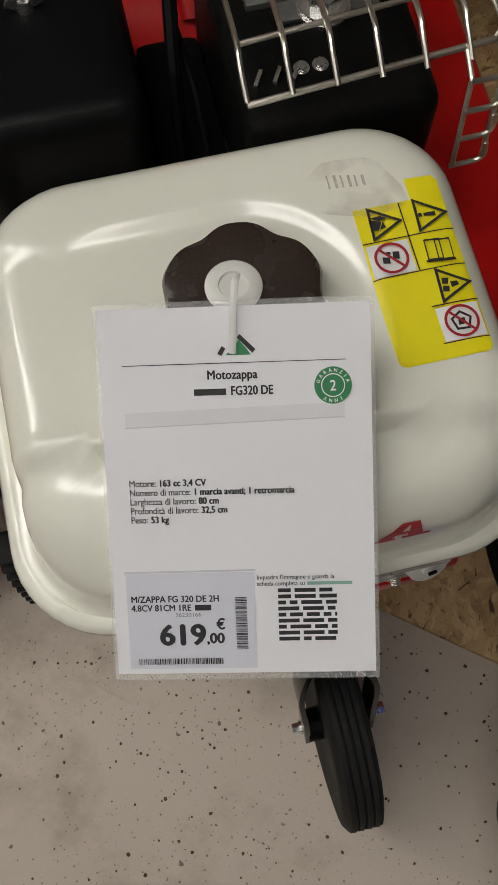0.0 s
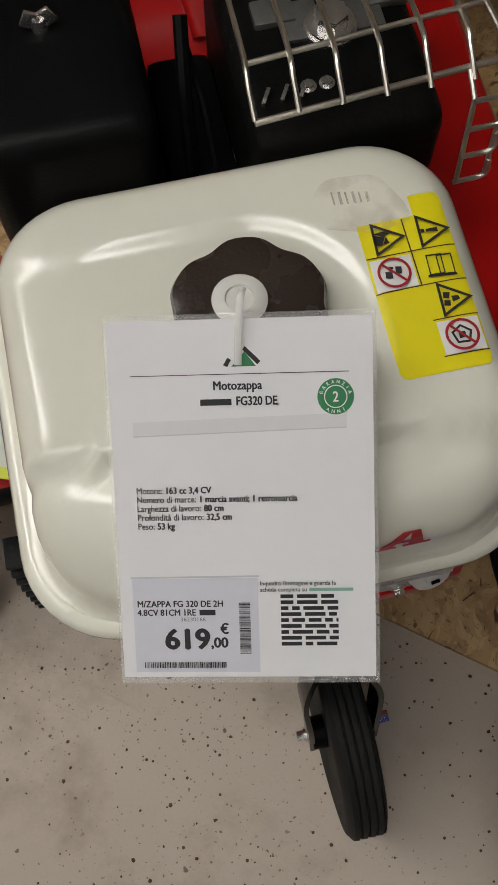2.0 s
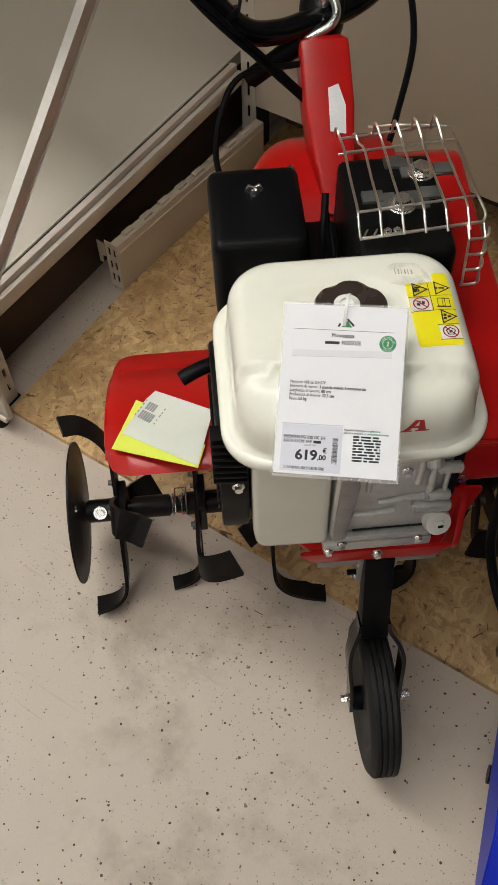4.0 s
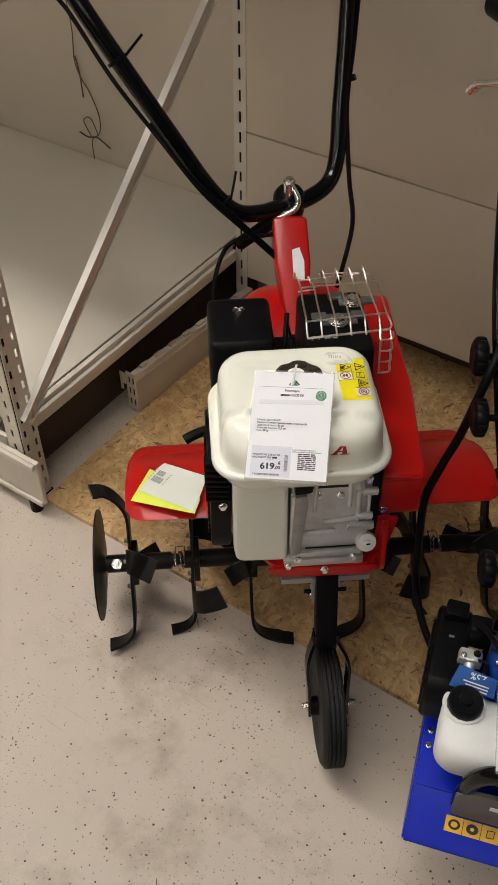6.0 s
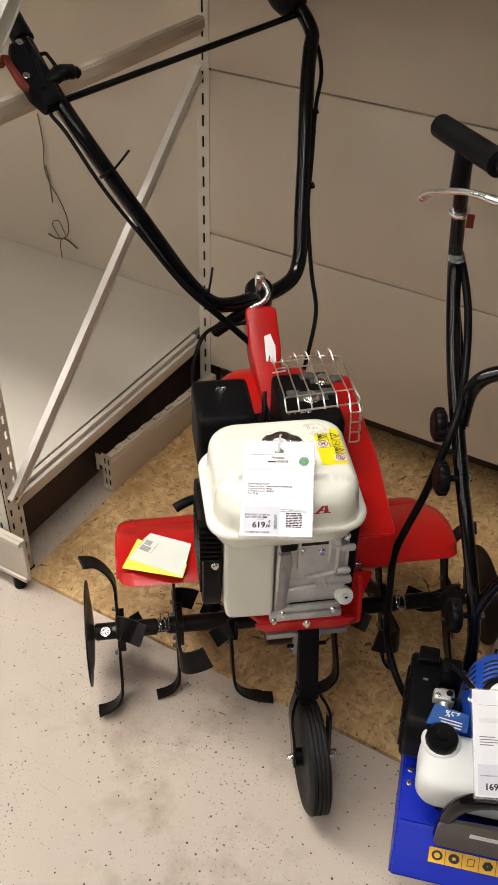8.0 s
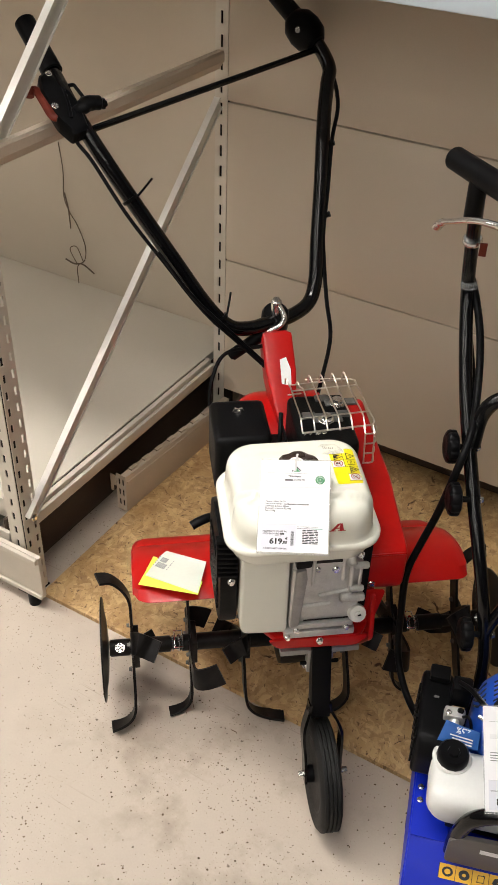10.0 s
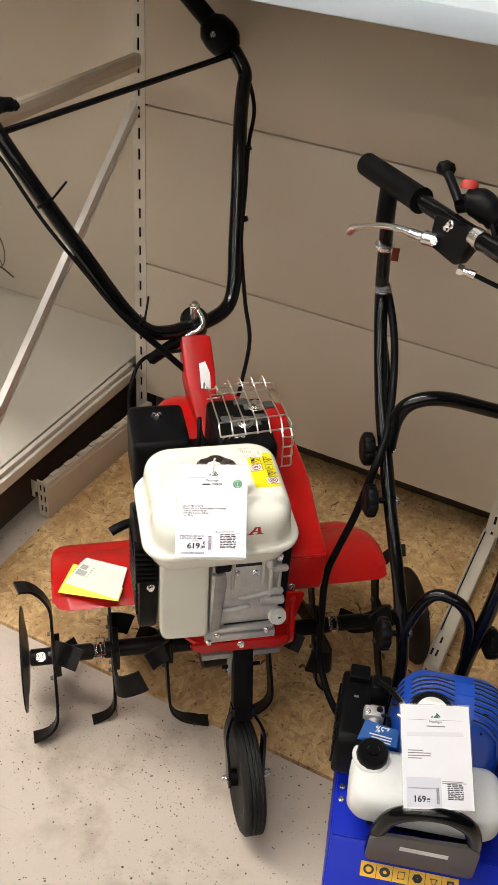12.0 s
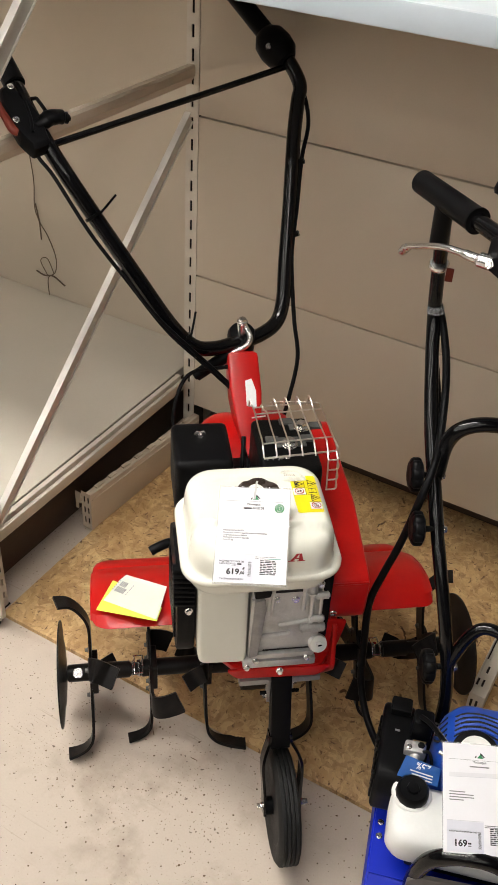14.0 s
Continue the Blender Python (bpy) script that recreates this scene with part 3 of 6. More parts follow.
plinth = thing("plinth_rail", "white steel plinth rail at the foot of the rack", "rail")
part("rail_face", box((-3.3, 0.238, 0.035), (-0.585, 0.25, 0.160), 0.004), RACK, plinth)
part("rail_lip", box((-3.3, 0.228, 0.146), (-0.586, 0.2375, 0.160), 0.002), RACK, plinth)
part("lower_lip", box((-3.3, 0.231, 0.035), (-0.586, 0.2375, 0.046), 0.002), RACK, plinth)
# unseen board, added to keep light from getting under the deck
part("shade_board", box((-3.3, 0.262, 0.0), (-0.69, 0.272, 0.165), 0.002), RACK, plinth)
part("rail_foot", rod((-0.62, 0.244, 0.0), (-0.62, 0.244, 0.035), 0.014, seg=16), BLACK, plinth)

# steel beam left on the board
beam = thing("shelf_beam", "loose taupe steel shelf beam with a hooked end lying on the strand board", "beam", pose(-0.640, 0.60, 0.013, 0, 0, -3.0))


def rising(bm):
    """The beam stands a little higher at its hooked end."""
    for v in bm.verts:
        v.co.z *= 1.27 - 0.40 * min(max(v.co.y, 0.0), 0.455)
    return bm


part("web", rising(box((0.020, 0, 0.0), (0.0225, 0.455, 0.088), 0.001)), TAUPE, beam)
part("upper_flange", rising(box((0.004, 0, 0.0855), (0.0195, 0.455, 0.088), 0.001)), TAUPE, beam)
part("lower_flange", rising(box((-0.008, 0, 0.0), (0.0195, 0.455, 0.0025), 0.001)), TAUPE, beam)
part("folded_lip", rising(box((0.004, 0, 0.066), (0.0065, 0.455, 0.085), 0.001)), TAUPE, beam)
part("bead", rising(tube([(0.0228, 0.004, 0.074), (0.0228, 0.45, 0.074)], 0.0022, 8, smooth=False)), TAUPE, beam)
endp = part("end_plate", rising(put(slotted_plate(0.030, 0.09, 0.006, 0.016, 0.026, 0.012, (-0.006, 0.006)), Matrix.Translation((0.0075, 0, 0)))), TAUPE, beam, "", False)
# near-black plate behind the slots paints the shade inside the beam end
part("end_slot_shade", rising(box((-0.006, 0.004, 0.004), (0.019, 0.006, 0.084))), SLOT, endp, "", False)
part("hook", rising(join(box((-0.026, -0.004, 0.058), (-0.008, -0.0015, 0.084), 0.0008), box((-0.026, -0.004, 0.042), (-0.017, -0.0015, 0.0578), 0.0008))), TAUPE, endp)
for k in range(8):
    part("tab", rising(box((0.006, 0.03 + 0.052 * k, 0.0882), (0.017, 0.056 + 0.052 * k, 0.0925), 0.001)), TAUPE, beam)

# strand board
board = thing("strand_board", "worn oriented strand board lying flat on the shop floor", "board")
part("board_sheet", box((-0.618, 0.268, 0.0), (1.25, 1.20, 0.012), 0.001), OSB, board)

# dry crumbs of earth and bits of straw on the floor and the board
rnd = random.Random(21)
bm = bmesh.new()


def crumb(x, y, z, r):
    """One flattened, uneven crumb."""
    a0 = rnd.uniform(0, 6.3)
    foot = []
    for k in range(5):
        rr = r * rnd.uniform(0.65, 1.2)
        foot.append(bm.verts.new((x + rr * math.cos(a0 + k * 1.257), y + rr * math.sin(a0 + k * 1.257), z + 0.0002)))
    top = bm.verts.new((x + r * rnd.uniform(-0.2, 0.2), y + r * rnd.uniform(-0.2, 0.2), z + r * rnd.uniform(0.5, 0.9)))
    for k in range(5):
        bm.faces.new((foot[k], foot[(k + 1) % 5], top))


count = 0
while count < 2300:
    x, y = rnd.uniform(-0.95, 0.95), rnd.uniform(-0.75, 0.268)
    thick = 0.5 + 0.5 * noise.noise(Vector((x * 3.2, y * 3.2, 4.0))) + 0.35 * noise.noise(Vector((x * 9, y * 9, 1.0)))
    thick += 0.35 * smooth_step(x, -0.45, 0.1) - 0.25 * smooth_step(y, 0.02, 0.26)
    if rnd.random() < thick * 0.8:
        crumb(x, y, 0.0, rnd.choice((0.0008, 0.0011, 0.0014, 0.0016, 0.0020)) * rnd.uniform(0.85, 1.2))
        count += 1
for k in range(160):
    crumb(rnd.uniform(-0.6, 0.7), rnd.uniform(0.275, 0.9), 0.012, rnd.uniform(0.0009, 0.0017))
for k in range(26):
    on_board = k % 5
    x, y, a, h = rnd.uniform(-0.55, 0.6), rnd.uniform(0.30, 0.95) if on_board else rnd.uniform(-0.55, 0.24), rnd.uniform(0, 3.14), rnd.uniform(0.006, 0.016)
    z = 0.0132 if on_board else 0.0010
    rod((x - h * math.cos(a), y - h * math.sin(a), z), (x + h * math.cos(a), y + h * math.sin(a), z), 0.0007, seg=5, bm=bm)
tagged(part("crumbs", bm, CRUMB, None, "", False), "dark dry crumbs and straw bits scattered on the shop floor", "crumbs", "", "stuff")

# twine hanging on the side panel
twine = thing("hanging_twine", "thin dark knotted twine hanging on the cream panel", "twine")
tw = [(-1.272, 1.203, 0.66), (-1.262, 1.2, 0.58), (-1.268, 1.2, 0.50), (-1.25, 1.198, 0.455), (-1.225, 1.198, 0.42), (-1.20, 1.197, 0.36), (-1.205, 1.196, 0.31), (-1.235, 1.195, 0.28), (-1.232, 1.19, 0.226)]
part("strand", tube(tw, 0.0016, 6, 6), TWINE, twine)
part("strand", tube([(-1.266, 1.202, 0.51), (-1.255, 1.2, 0.46), (-1.253, 1.2, 0.40)], 0.0022, 6, 5), TWINE, twine)
part("strand", tube([(-1.285, 1.2, 0.29), (-1.25, 1.197, 0.285), (-1.215, 1.197, 0.292), (-1.175, 1.2, 0.27)], 0.0024, 6, 5), TWINE, twine)
part("strand", tube([(-1.24, 1.2, 0.285), (-1.262, 1.198, 0.33), (-1.235, 1.198, 0.345), (-1.215, 1.2, 0.30)], 0.0014, 6, 6), TWINE, twine)


# ---- the large red and cream tiller ----
TM = pose(0.171, 0.134, 0.0, 0, 0, 38.2)
tiller = thing("motor_tiller", "red and cream petrol motor tiller with black tines and handlebar", "tiller", TM)

# front wheel and fork
wheel = part("wheel", lathe([(0.012, -0.016), (0.058, -0.010), (0.066, -0.016), (0.070, -0.016), (0.070, 0.016), (0.066, 0.016), (0.058, 0.010), (0.012, 0.016)], (0, 0, 0.1035), (1, 0, 0), 40), BLACK, tiller, "black plastic wheel")
prof = [(0.069, -0.016), (0.085, -0.0198), (0.096, -0.0186), (0.1005, -0.0152)]
for k in range(4):
    a = -0.0134 + k * 0.0074
    prof += [(0.1028, a), (0.1034, a + 0.0046), (0.1000, a + 0.0053), (0.1000, a + 0.0068)]
prof += [(0.1025, 0.0160), (0.096, 0.0186), (0.085, 0.0198), (0.069, 0.016)]
part("tyre", lathe(prof, (0, 0, 0.1035), (1, 0, 0), 56), RUBBER, wheel, "ribbed black rubber tyre")
part("hub", rod((-0.03, 0, 0.1035), (0.03, 0, 0.1035), 0.016, seg=20), BLACK, wheel)
for s in (-1, 1):
    part("wheel_bolt", bolt((s * 0.0345, 0, 0.104), (s, 0, 0), 0.0060 + 0.0006 * s, 0.011 + 0.002 * s), STEEL, tiller, "shiny bolt")
    leg_pts = [(s * 0.031, -0.004, 0.092), (s * 0.032, 0.010, 0.14), (s * 0.0345, 0.027, 0.182), (s * 0.0300 - 0.001, 0.038, 0.203), (s * 0.0195 - 0.003, 0.050, 0.224), (s * 0.0170 - 0.003, 0.056, 0.240)]
    part("fork_leg", ribbon(leg_pts, 0.026, 0.005, (s, 0, 0), 6), GLOSSBLACK, tiller)
part("stem", prism(round_poly([(0.078, 0.3590), (0.098, 0.3590), (0.064, 0.206), (0.037, 0.216)], 0.004), "x", -0.0205, 0.0145, 0.002), BLACK, tiller, "black wheel stem")
part("stem_clip", join(box((-0.0260, 0.082, 0.290), (-0.0190, 0.100, 0.349), 0.002), box((0.0130, 0.084, 0.320), (0.0200, 0.100, 0.349), 0.002)), GREYMETAL, tiller)
for x, z in ((-0.0262, 0.336), (-0.0262, 0.300), (0.0202, 0.334)):
    part("stem_bolt", bolt((x, 0.090, z), (-1 if x < 0 else 1, -0.3, 0), 0.0045, 0.006), STEEL, tiller)
part("depth_pin", rod((-0.037, 0.088, 0.31), (0.031, 0.088, 0.31), 0.0035, seg=10), MUFFLER, tiller)

# red frame under the engine
plate = part("engine_plate", prism(round_poly([(-0.112, 0.115), (-0.085, 0.082), (0.062, 0.078), (0.092, 0.12), (0.15, 0.30), (-0.112, 0.30)], 0.012), "z", 0.378, 0.388, 0.002), RED, tiller, "red engine plate")
part("plate_lip", prism(round_poly([(-0.100, 0.3885), (-0.082, 0.367), (0.058, 0.361), (0.078, 0.384)], 0.008), "y", 0.0765, 0.0815, 0.0015), RED, tiller)
part("side_web", prism(round_poly([(0.078, 0.37), (0.095, 0.46), (0.30, 0.47), (0.30, 0.22), (0.20, 0.20)], 0.015), "x", 0.078, 0.086, 0.0015), RED, tiller)
part("front_web", prism(round_poly([(0.046, 0.386), (0.060, 0.470), (0.103, 0.464), (0.084, 0.366), (0.066, 0.352)], 0.006), "y", 0.102, 0.106, 0.001), RED, tiller)
part("gear_case", prism(round_poly([(0.24, 0.376), (0.36, 0.376), (0.36, 0.12), (0.33, 0.085), (0.27, 0.085), (0.24, 0.12)], 0.03), "x", -0.04, 0.035, 0.008), TINE, tiller, "dark gear case")
part("bumper", box((-0.075, 0.084, 0.336), (0.066, 0.12, 0.349), 0.003), GREYMETAL, tiller)
part("front_bolt", bolt((-0.010, 0.0762, 0.3825), (0, -1, 0), 0.0048, 0.007), STEEL, tiller)

# engine block
block = part("crankcase", prism(round_poly([(-0.064, 0.406), (0.040, 0.406), (0.052, 0.43), (0.052, 0.560), (0.030, 0.578), (-0.064, 0.578)], 0.008), "y", 0.085, 0.27, 0.004), ALU, tiller, "cast aluminium crankcase")
part("base_flange", box((-0.072, 0.078, 0.389), (0.050, 0.28, 0.405), 0.003), ALU, block)
part("sump_lip", box((-0.060, 0.0765, 0.413), (0.044, 0.0845, 0.424), 0.002), ALU, block)
for (x0, z0, x1, z1, r) in ((-0.044, 0.462, 0.002, 0.466, 0.0045), (-0.018, 0.486, 0.036, 0.494, 0.0045), (-0.060, 0.44, -0.060, 0.55, 0.005), (-0.03, 0.51, -0.03, 0.57, 0.003), (0.020, 0.52, 0.020, 0.575, 0.004)):
    part("rib", rod((x0, 0.083, z0), (x1, 0.083, z1), r, seg=12, bevel=0.001), ALU, block)
for (x0, x1, z, r) in ((0.016, 0.057, 0.484, 0.0080), (0.030, 0.054, 0.5045, 0.0060), (0.034, 0.058, 0.557, 0.0062)):
    part("boss", rod((x0, 0.076, z), (x1, 0.076, z), r, seg=18, bevel=0.002), ALU, block)
part("boss", rod((0.030, 0.094, 0.575), (0.030, 0.072, 0.562), 0.0085, seg=18, bevel=0.002), ALU, block)
part("rib", rod((0.0335, 0.080, 0.488), (0.0325, 0.080, 0.560), 0.0042, seg=12), ALU, block)
part("rib", rod((0.048, 0.080, 0.488), (0.047, 0.080, 0.560), 0.0028, seg=12), ALU, block)
for x, z in ((-0.052, 0.412), (0.033, 0.412), (-0.066, 0.396)):
    part("case_bolt", bolt((x, 0.0765, z), (0, -1, 0), 0.0042, 0.006), STEEL, block)
part("dipstick", lathe([(0.0, 0.0), (0.0155, 0.0), (0.016, 0.004), (0.0142, 0.011), (0.006, 0.012), (0.005, 0.015), (0, 0.016)], (0.050, 0.084, 0.437), (0.12, -1, 0.55), 22), WHITEPL, block, "pale round oil filler plug")
part("plug_bar", box((0.0470, -0.0012, 0), (0.0530, 0.0012, 0.0015), 0.0004), MUFFLER, block, "dark slot in the plug").matrix_basis = Matrix.Translation((0.0519, 0.0699, 0.4446)) @ Vector((0.12, -1, 0.55)).to_track_quat("Z", "Y").to_matrix().to_4x4() @ Matrix.Translation((-0.05, 0, 0))
part("case_gap", box((-0.038, 0.0836, 0.560), (0.022, 0.0846, 0.574), 0.0), SLOT, block)
part("case_seam", box((-0.040, 0.0838, 0.425), (0.046, 0.0847, 0.4275), 0.0), SLOT, block)
for x, z, r in ((0.006, 0.545, 0.0045), (0.036, 0.445, 0.0), (-0.024, 0.548, 0.0035), (0.044, 0.575, 0.005)):
    if r:
        part("case_bolt", bolt((x, 0.0845, z), (0, -1, 0), r, 0.007), STEEL, block)
part("carb_block", prism(round_poly([(-0.062, 0.562), (-0.036, 0.565), (-0.036, 0.582), (-0.062, 0.582)], 0.005), "y", 0.07, 0.1, 0.003), BLACK, block)
part("bracket_plate", prism(round_poly([(-0.0635, 0.42), (-0.049, 0.425), (-0.041, 0.535), (-0.044, 0.556), (-0.060, 0.552)], 0.004), "y", 0.074, 0.083, 0.0015), GREYMETAL, block)

# fan shroud and recoil starter
part("fan_shroud", prism(round_poly([(-0.144, 0.402), (-0.066, 0.398), (-0.069, 0.588), (-0.1485, 0.592), (-0.1485, 0.43)], 0.012), "y", 0.084, 0.285, 0.007, 3), CREAM, tiller, "cream painted fan shroud")
starter = part("recoil_starter", prism(round_poly([(0.100, 0.440), (0.096, 0.50), (0.099, 0.585), (0.112, 0.602), (0.20, 0.604), (0.245, 0.578), (0.262, 0.50), (0.262, 0.42), (0.24, 0.395), (0.14, 0.398), (0.108, 0.412)], 0.012), "x", -0.181, -0.1505, 0.006), BLACK, tiller, "black plastic recoil starter cover")
for i in range(8):
    c = Vector((-0.1690, 0.0965 + 0.00035 * i * i * 0.5, 0.540 + 0.0092 * i))
    fin = box((-0.0175, -0.0075, -0.0021), (0.0165, 0.0085, 0.0021), 0.0012, turn=Matrix.Rotation(0.10, 4, "Y"))
    part("louvre", put(fin, Matrix.Translation(c)), BLACK, starter)
for i in range(8):
    z = 0.445 + i * 0.014
    part("louvre", box((-0.1845, 0.115, z - 0.006), (-0.1805, 0.225, z), 0.0015), BLACK, starter)
part("starter_bolt", bolt((-0.162, 0.0955, 0.522), (0, -1, 0.1), 0.0048, 0.007), STEEL, starter, "bright bolt")
part("rope_guide", rod((-0.165, 0.262, 0.505), (-0.178, 0.266, 0.507), 0.012, 0.009), BLACK, tiller)
part("starter_grip", tube([(-0.214, 0.246, 0.510), (-0.203, 0.250, 0.514), (-0.188, 0.256, 0.516), (-0.170, 0.262, 0.516)], 0.0092, 12, 6, flat=0.8), BLACK, tiller, "black starter pull grip")

# fuel tank: rounded loops from the flange to the flat top
def rounded(x0, x1, y0, y1, r, n=10):
    pts = []
    for cx, cy, a0 in ((x1 - r, y1 - r, 0), (x0 + r, y1 - r, 90), (x0 + r, y0 + r, 180), (x1 - r, y0 + r, 270)):
        for k in range(n + 1):
            a = radians(a0 + 90 * k / n)
            pts.append((cx + r * math.cos(a), cy + r * math.sin(a)))
    out = []
    for i, p in enumerate(pts):
        q = pts[(i + 1) % len(pts)]
        d = math.hypot(q[0] - p[0], q[1] - p[1])
        m = max(1, round(d / 0.004))
        out += [(p[0] + (q[0] - p[0]) * k / m, p[1] + (q[1] - p[1]) * k / m) for k in range(m)]
    return out


def smooth01(t):
    t = min(1, max(0, t))
    return t * t * (3 - 2 * t)


CAP_X, CAP_Y = -0.0508, 0.1605


def LEDGE(x):
    """Where the step across the tank runs."""
    return 0.1035 - 0.125 * (x + 0.0615)


def tank_z(x, y, z):
    """Lowers the front third and dishes the top round the filler."""
    if z > 0.63:
        k = (z - 0.63) / 0.063
        ledge = LEDGE(x)
        # the step down to the front, its crease, and the swelling front part that falls away
        z -= k * 0.0112 * smooth01((ledge + 0.0065 - y) / 0.0075)
        z += k * 0.0010 * smooth01((ledge - 0.001 - y) / 0.012)
        z -= k * 0.0170 * smooth01((ledge - 0.002 - y) / 0.052) ** 1.3
        # a shallow tray round the filler, open to the side
        qx, qy = abs(x + 0.145) - 0.150 + 0.055, abs(y - 0.150) - 0.060 + 0.055
        rim = math.hypot(max(qx, 0), max(qy, 0)) + min(max(qx, qy), 0) - 0.055
        z -= k * 0.0036 * (1 - smooth01((rim + 0.008) / 0.013)) * (1 - smooth01((ledge + 0.014 - y) / 0.014))
    return z


def tank_loops(spec, x0, x1, y0, y1, r, forward=0.0):
    bm = bmesh.new()
    base = rounded(x0, x1, y0, y1, r)
    cx, cy = (x0 + x1) / 2, (y0 + y1) / 2
    rings = []
    for inset, z in spec:
        if inset <= 0.05:
            sx, sy = 1 - inset / ((x1 - x0) / 2), 1 - inset / ((y1 - y0) / 2)
        else:
            sx, sy = (1 - 0.05 / ((x1 - x0) / 2)) * (1 - (inset - 0.05)), (1 - 0.05 / ((y1 - y0) / 2)) * (1 - (inset - 0.05))
        ring = []
        for px, py in base:
            x, y = cx + (px - cx) * sx, cy + (py - cy) * sy
            if forward and inset > 0.012:
                x += (0.0011 if x < cx else -0.0014) * math.exp(-((y - LEDGE(x)) / 0.0055) ** 2) * smooth01((z - 0.635) / 0.04) * smooth01((abs(x - cx) - 0.085) / 0.02)
            if forward and inset > 0.009:
                y -= forward * smooth01((cy - 0.02 - y) / 0.06)
            ring.append(bm.verts.new((x, y, tank_z(x, y, z))))
        rings.append(ring)
    for a, b in zip(rings, rings[1:]):
        for k in range(len(a)):
            bm.faces.new((a[k], a[(k + 1) % len(a)], b[(k + 1) % len(a)], b[k]))
    bm.faces.new(rings[0][::-1])
    bm.faces.new(rings[-1])
    return bm


TX0, TX1, TY0, TY1 = -0.1755, 0.0735, 0.0505, 0.2625
spec = [(0.012, 0.6125), (0.003, 0.6135), (0.0, 0.6165), (0.0, 0.6218), (0.0022, 0.6255), (0.006, 0.6262), (0.010, 0.6255), (0.0124, 0.6275), (0.0136, 0.636), (0.0144, 0.650), (0.0152, 0.664), (0.0166, 0.6745), (0.0190, 0.6818), (0.0222, 0.6872), (0.0262, 0.6908), (0.030, 0.6930), (0.036, 0.6936), (0.042, 0.6938)]
spec += [(0.05 + 0.015 * k, 0.6938) for k in range(63)]
tank = part("fuel_tank", tank_loops(spec, TX0, TX1, TY0, TY1, 0.048, 0.006), CREAM, tiller, "glossy cream fuel tank with a rolled flange", angle=60)
part("tank_belly", tank_loops([(0.026, 0.576), (0.016, 0.580), (0.012, 0.590), (0.011, 0.6122)], TX0, TX1, TY0 + 0.004, TY1, 0.048), CREAM, tiller)

# filler cap with six broad lobes
bm = bmesh.new()
rings = []
for rr, z in ((0.0330, 0.687), (0.0342, 0.690), (0.0342, 0.7015), (0.0330, 0.7045), (0.0295, 0.7058), (0.018, 0.7062), (0.015, 0.7060)):
    ring = []
    for k in range(96):
        a = 2 * math.pi * k / 96
        c6 = math.cos(6 * (a - radians(82)))
        lobe = 1 + (0.043 * c6 - 0.022 * c6 * c6) * (1 if rr > 0.029 else 0.0)
        ring.append(bm.verts.new((CAP_X + rr * lobe * math.cos(a), CAP_Y + rr * lobe * math.sin(a), z)))
    rings.append(ring)
for a, b in zip(rings, rings[1:]):
    for k in range(96):
        bm.faces.new((a[k], a[(k + 1) % 96], b[(k + 1) % 96], b[k]))
bm.faces.new(rings[-1])
cap = part("filler_cap", bm, CAPBROWN, tiller, "dark brown lobed plastic filler cap")
part("cap_button", lathe([(0.0, 0.0), (0.0116, 0.0), (0.0118, 0.0012), (0.0105, 0.0022), (0.0062, 0.0026), (0.0058, 0.0016), (0.0, 0.0014)], (CAP_X - 0.0036, CAP_Y + 0.0035, 0.7058), (0, 0, 1), 28), WHITEPL, cap, "round white button")

# warning sticker on the tank
def top_patch(poly, lift, n=8):
    """A thin patch that follows the tank top."""
    bm = bmesh.new()
    bm.faces.new([bm.verts.new((x, y, 0)) for x, y in poly])
    for axis in (0, 1):
        lo, hi = min(p[axis] for p in poly), max(p[axis] for p in poly)
        k = lo + 0.0025
        while k < hi:
            no = Vector((1, 0, 0)) if axis == 0 else Vector((0, 1, 0))
            bmesh.ops.bisect_plane(bm, geom=bm.verts[:] + bm.edges[:] + bm.faces[:], plane_co=no * k, plane_no=no)
            k += 0.0025
    for v in bm.verts:
        v.co.z = surface_z(v.co.x, v.co.y) + lift
    return bm


def surface_z(x, y):
    """The height of the tank's upper skin."""
    hit, place, normal, face = tank.ray_cast(Vector((x, y, 1.0)), Vector((0, 0, -1)))
    return place.z if hit else 0.62


bpy.context.view_layer.update()
SX0, SX1, SY0, SY1 = 0.0045, 0.0450, 0.1185, 0.2045
sticker = part("warning_sticker", top_patch([(SX0 + 0.003, SY0), (SX1 - 0.003, SY0), (SX1 - 0.001, SY0 + 0.001), (SX1, SY0 + 0.003), (SX1, SY1 - 0.002), (SX1 - 0.002, SY1), (SX0 + 0.026, SY1), (SX0 + 0.026, SY1 - 0.0105), (SX0, SY1 - 0.0105), (SX0, SY0 + 0.003), (SX0 + 0.001, SY0 + 0.001)], 0.0005), YELLOW, tiller, "yellow warning sticker with pictograms")
CW = (SX1 - SX0) / 2


def cell(col, row):
    return SX0 + CW * col, SY1 - 0.0105 - 0.0172 * (row + 1)


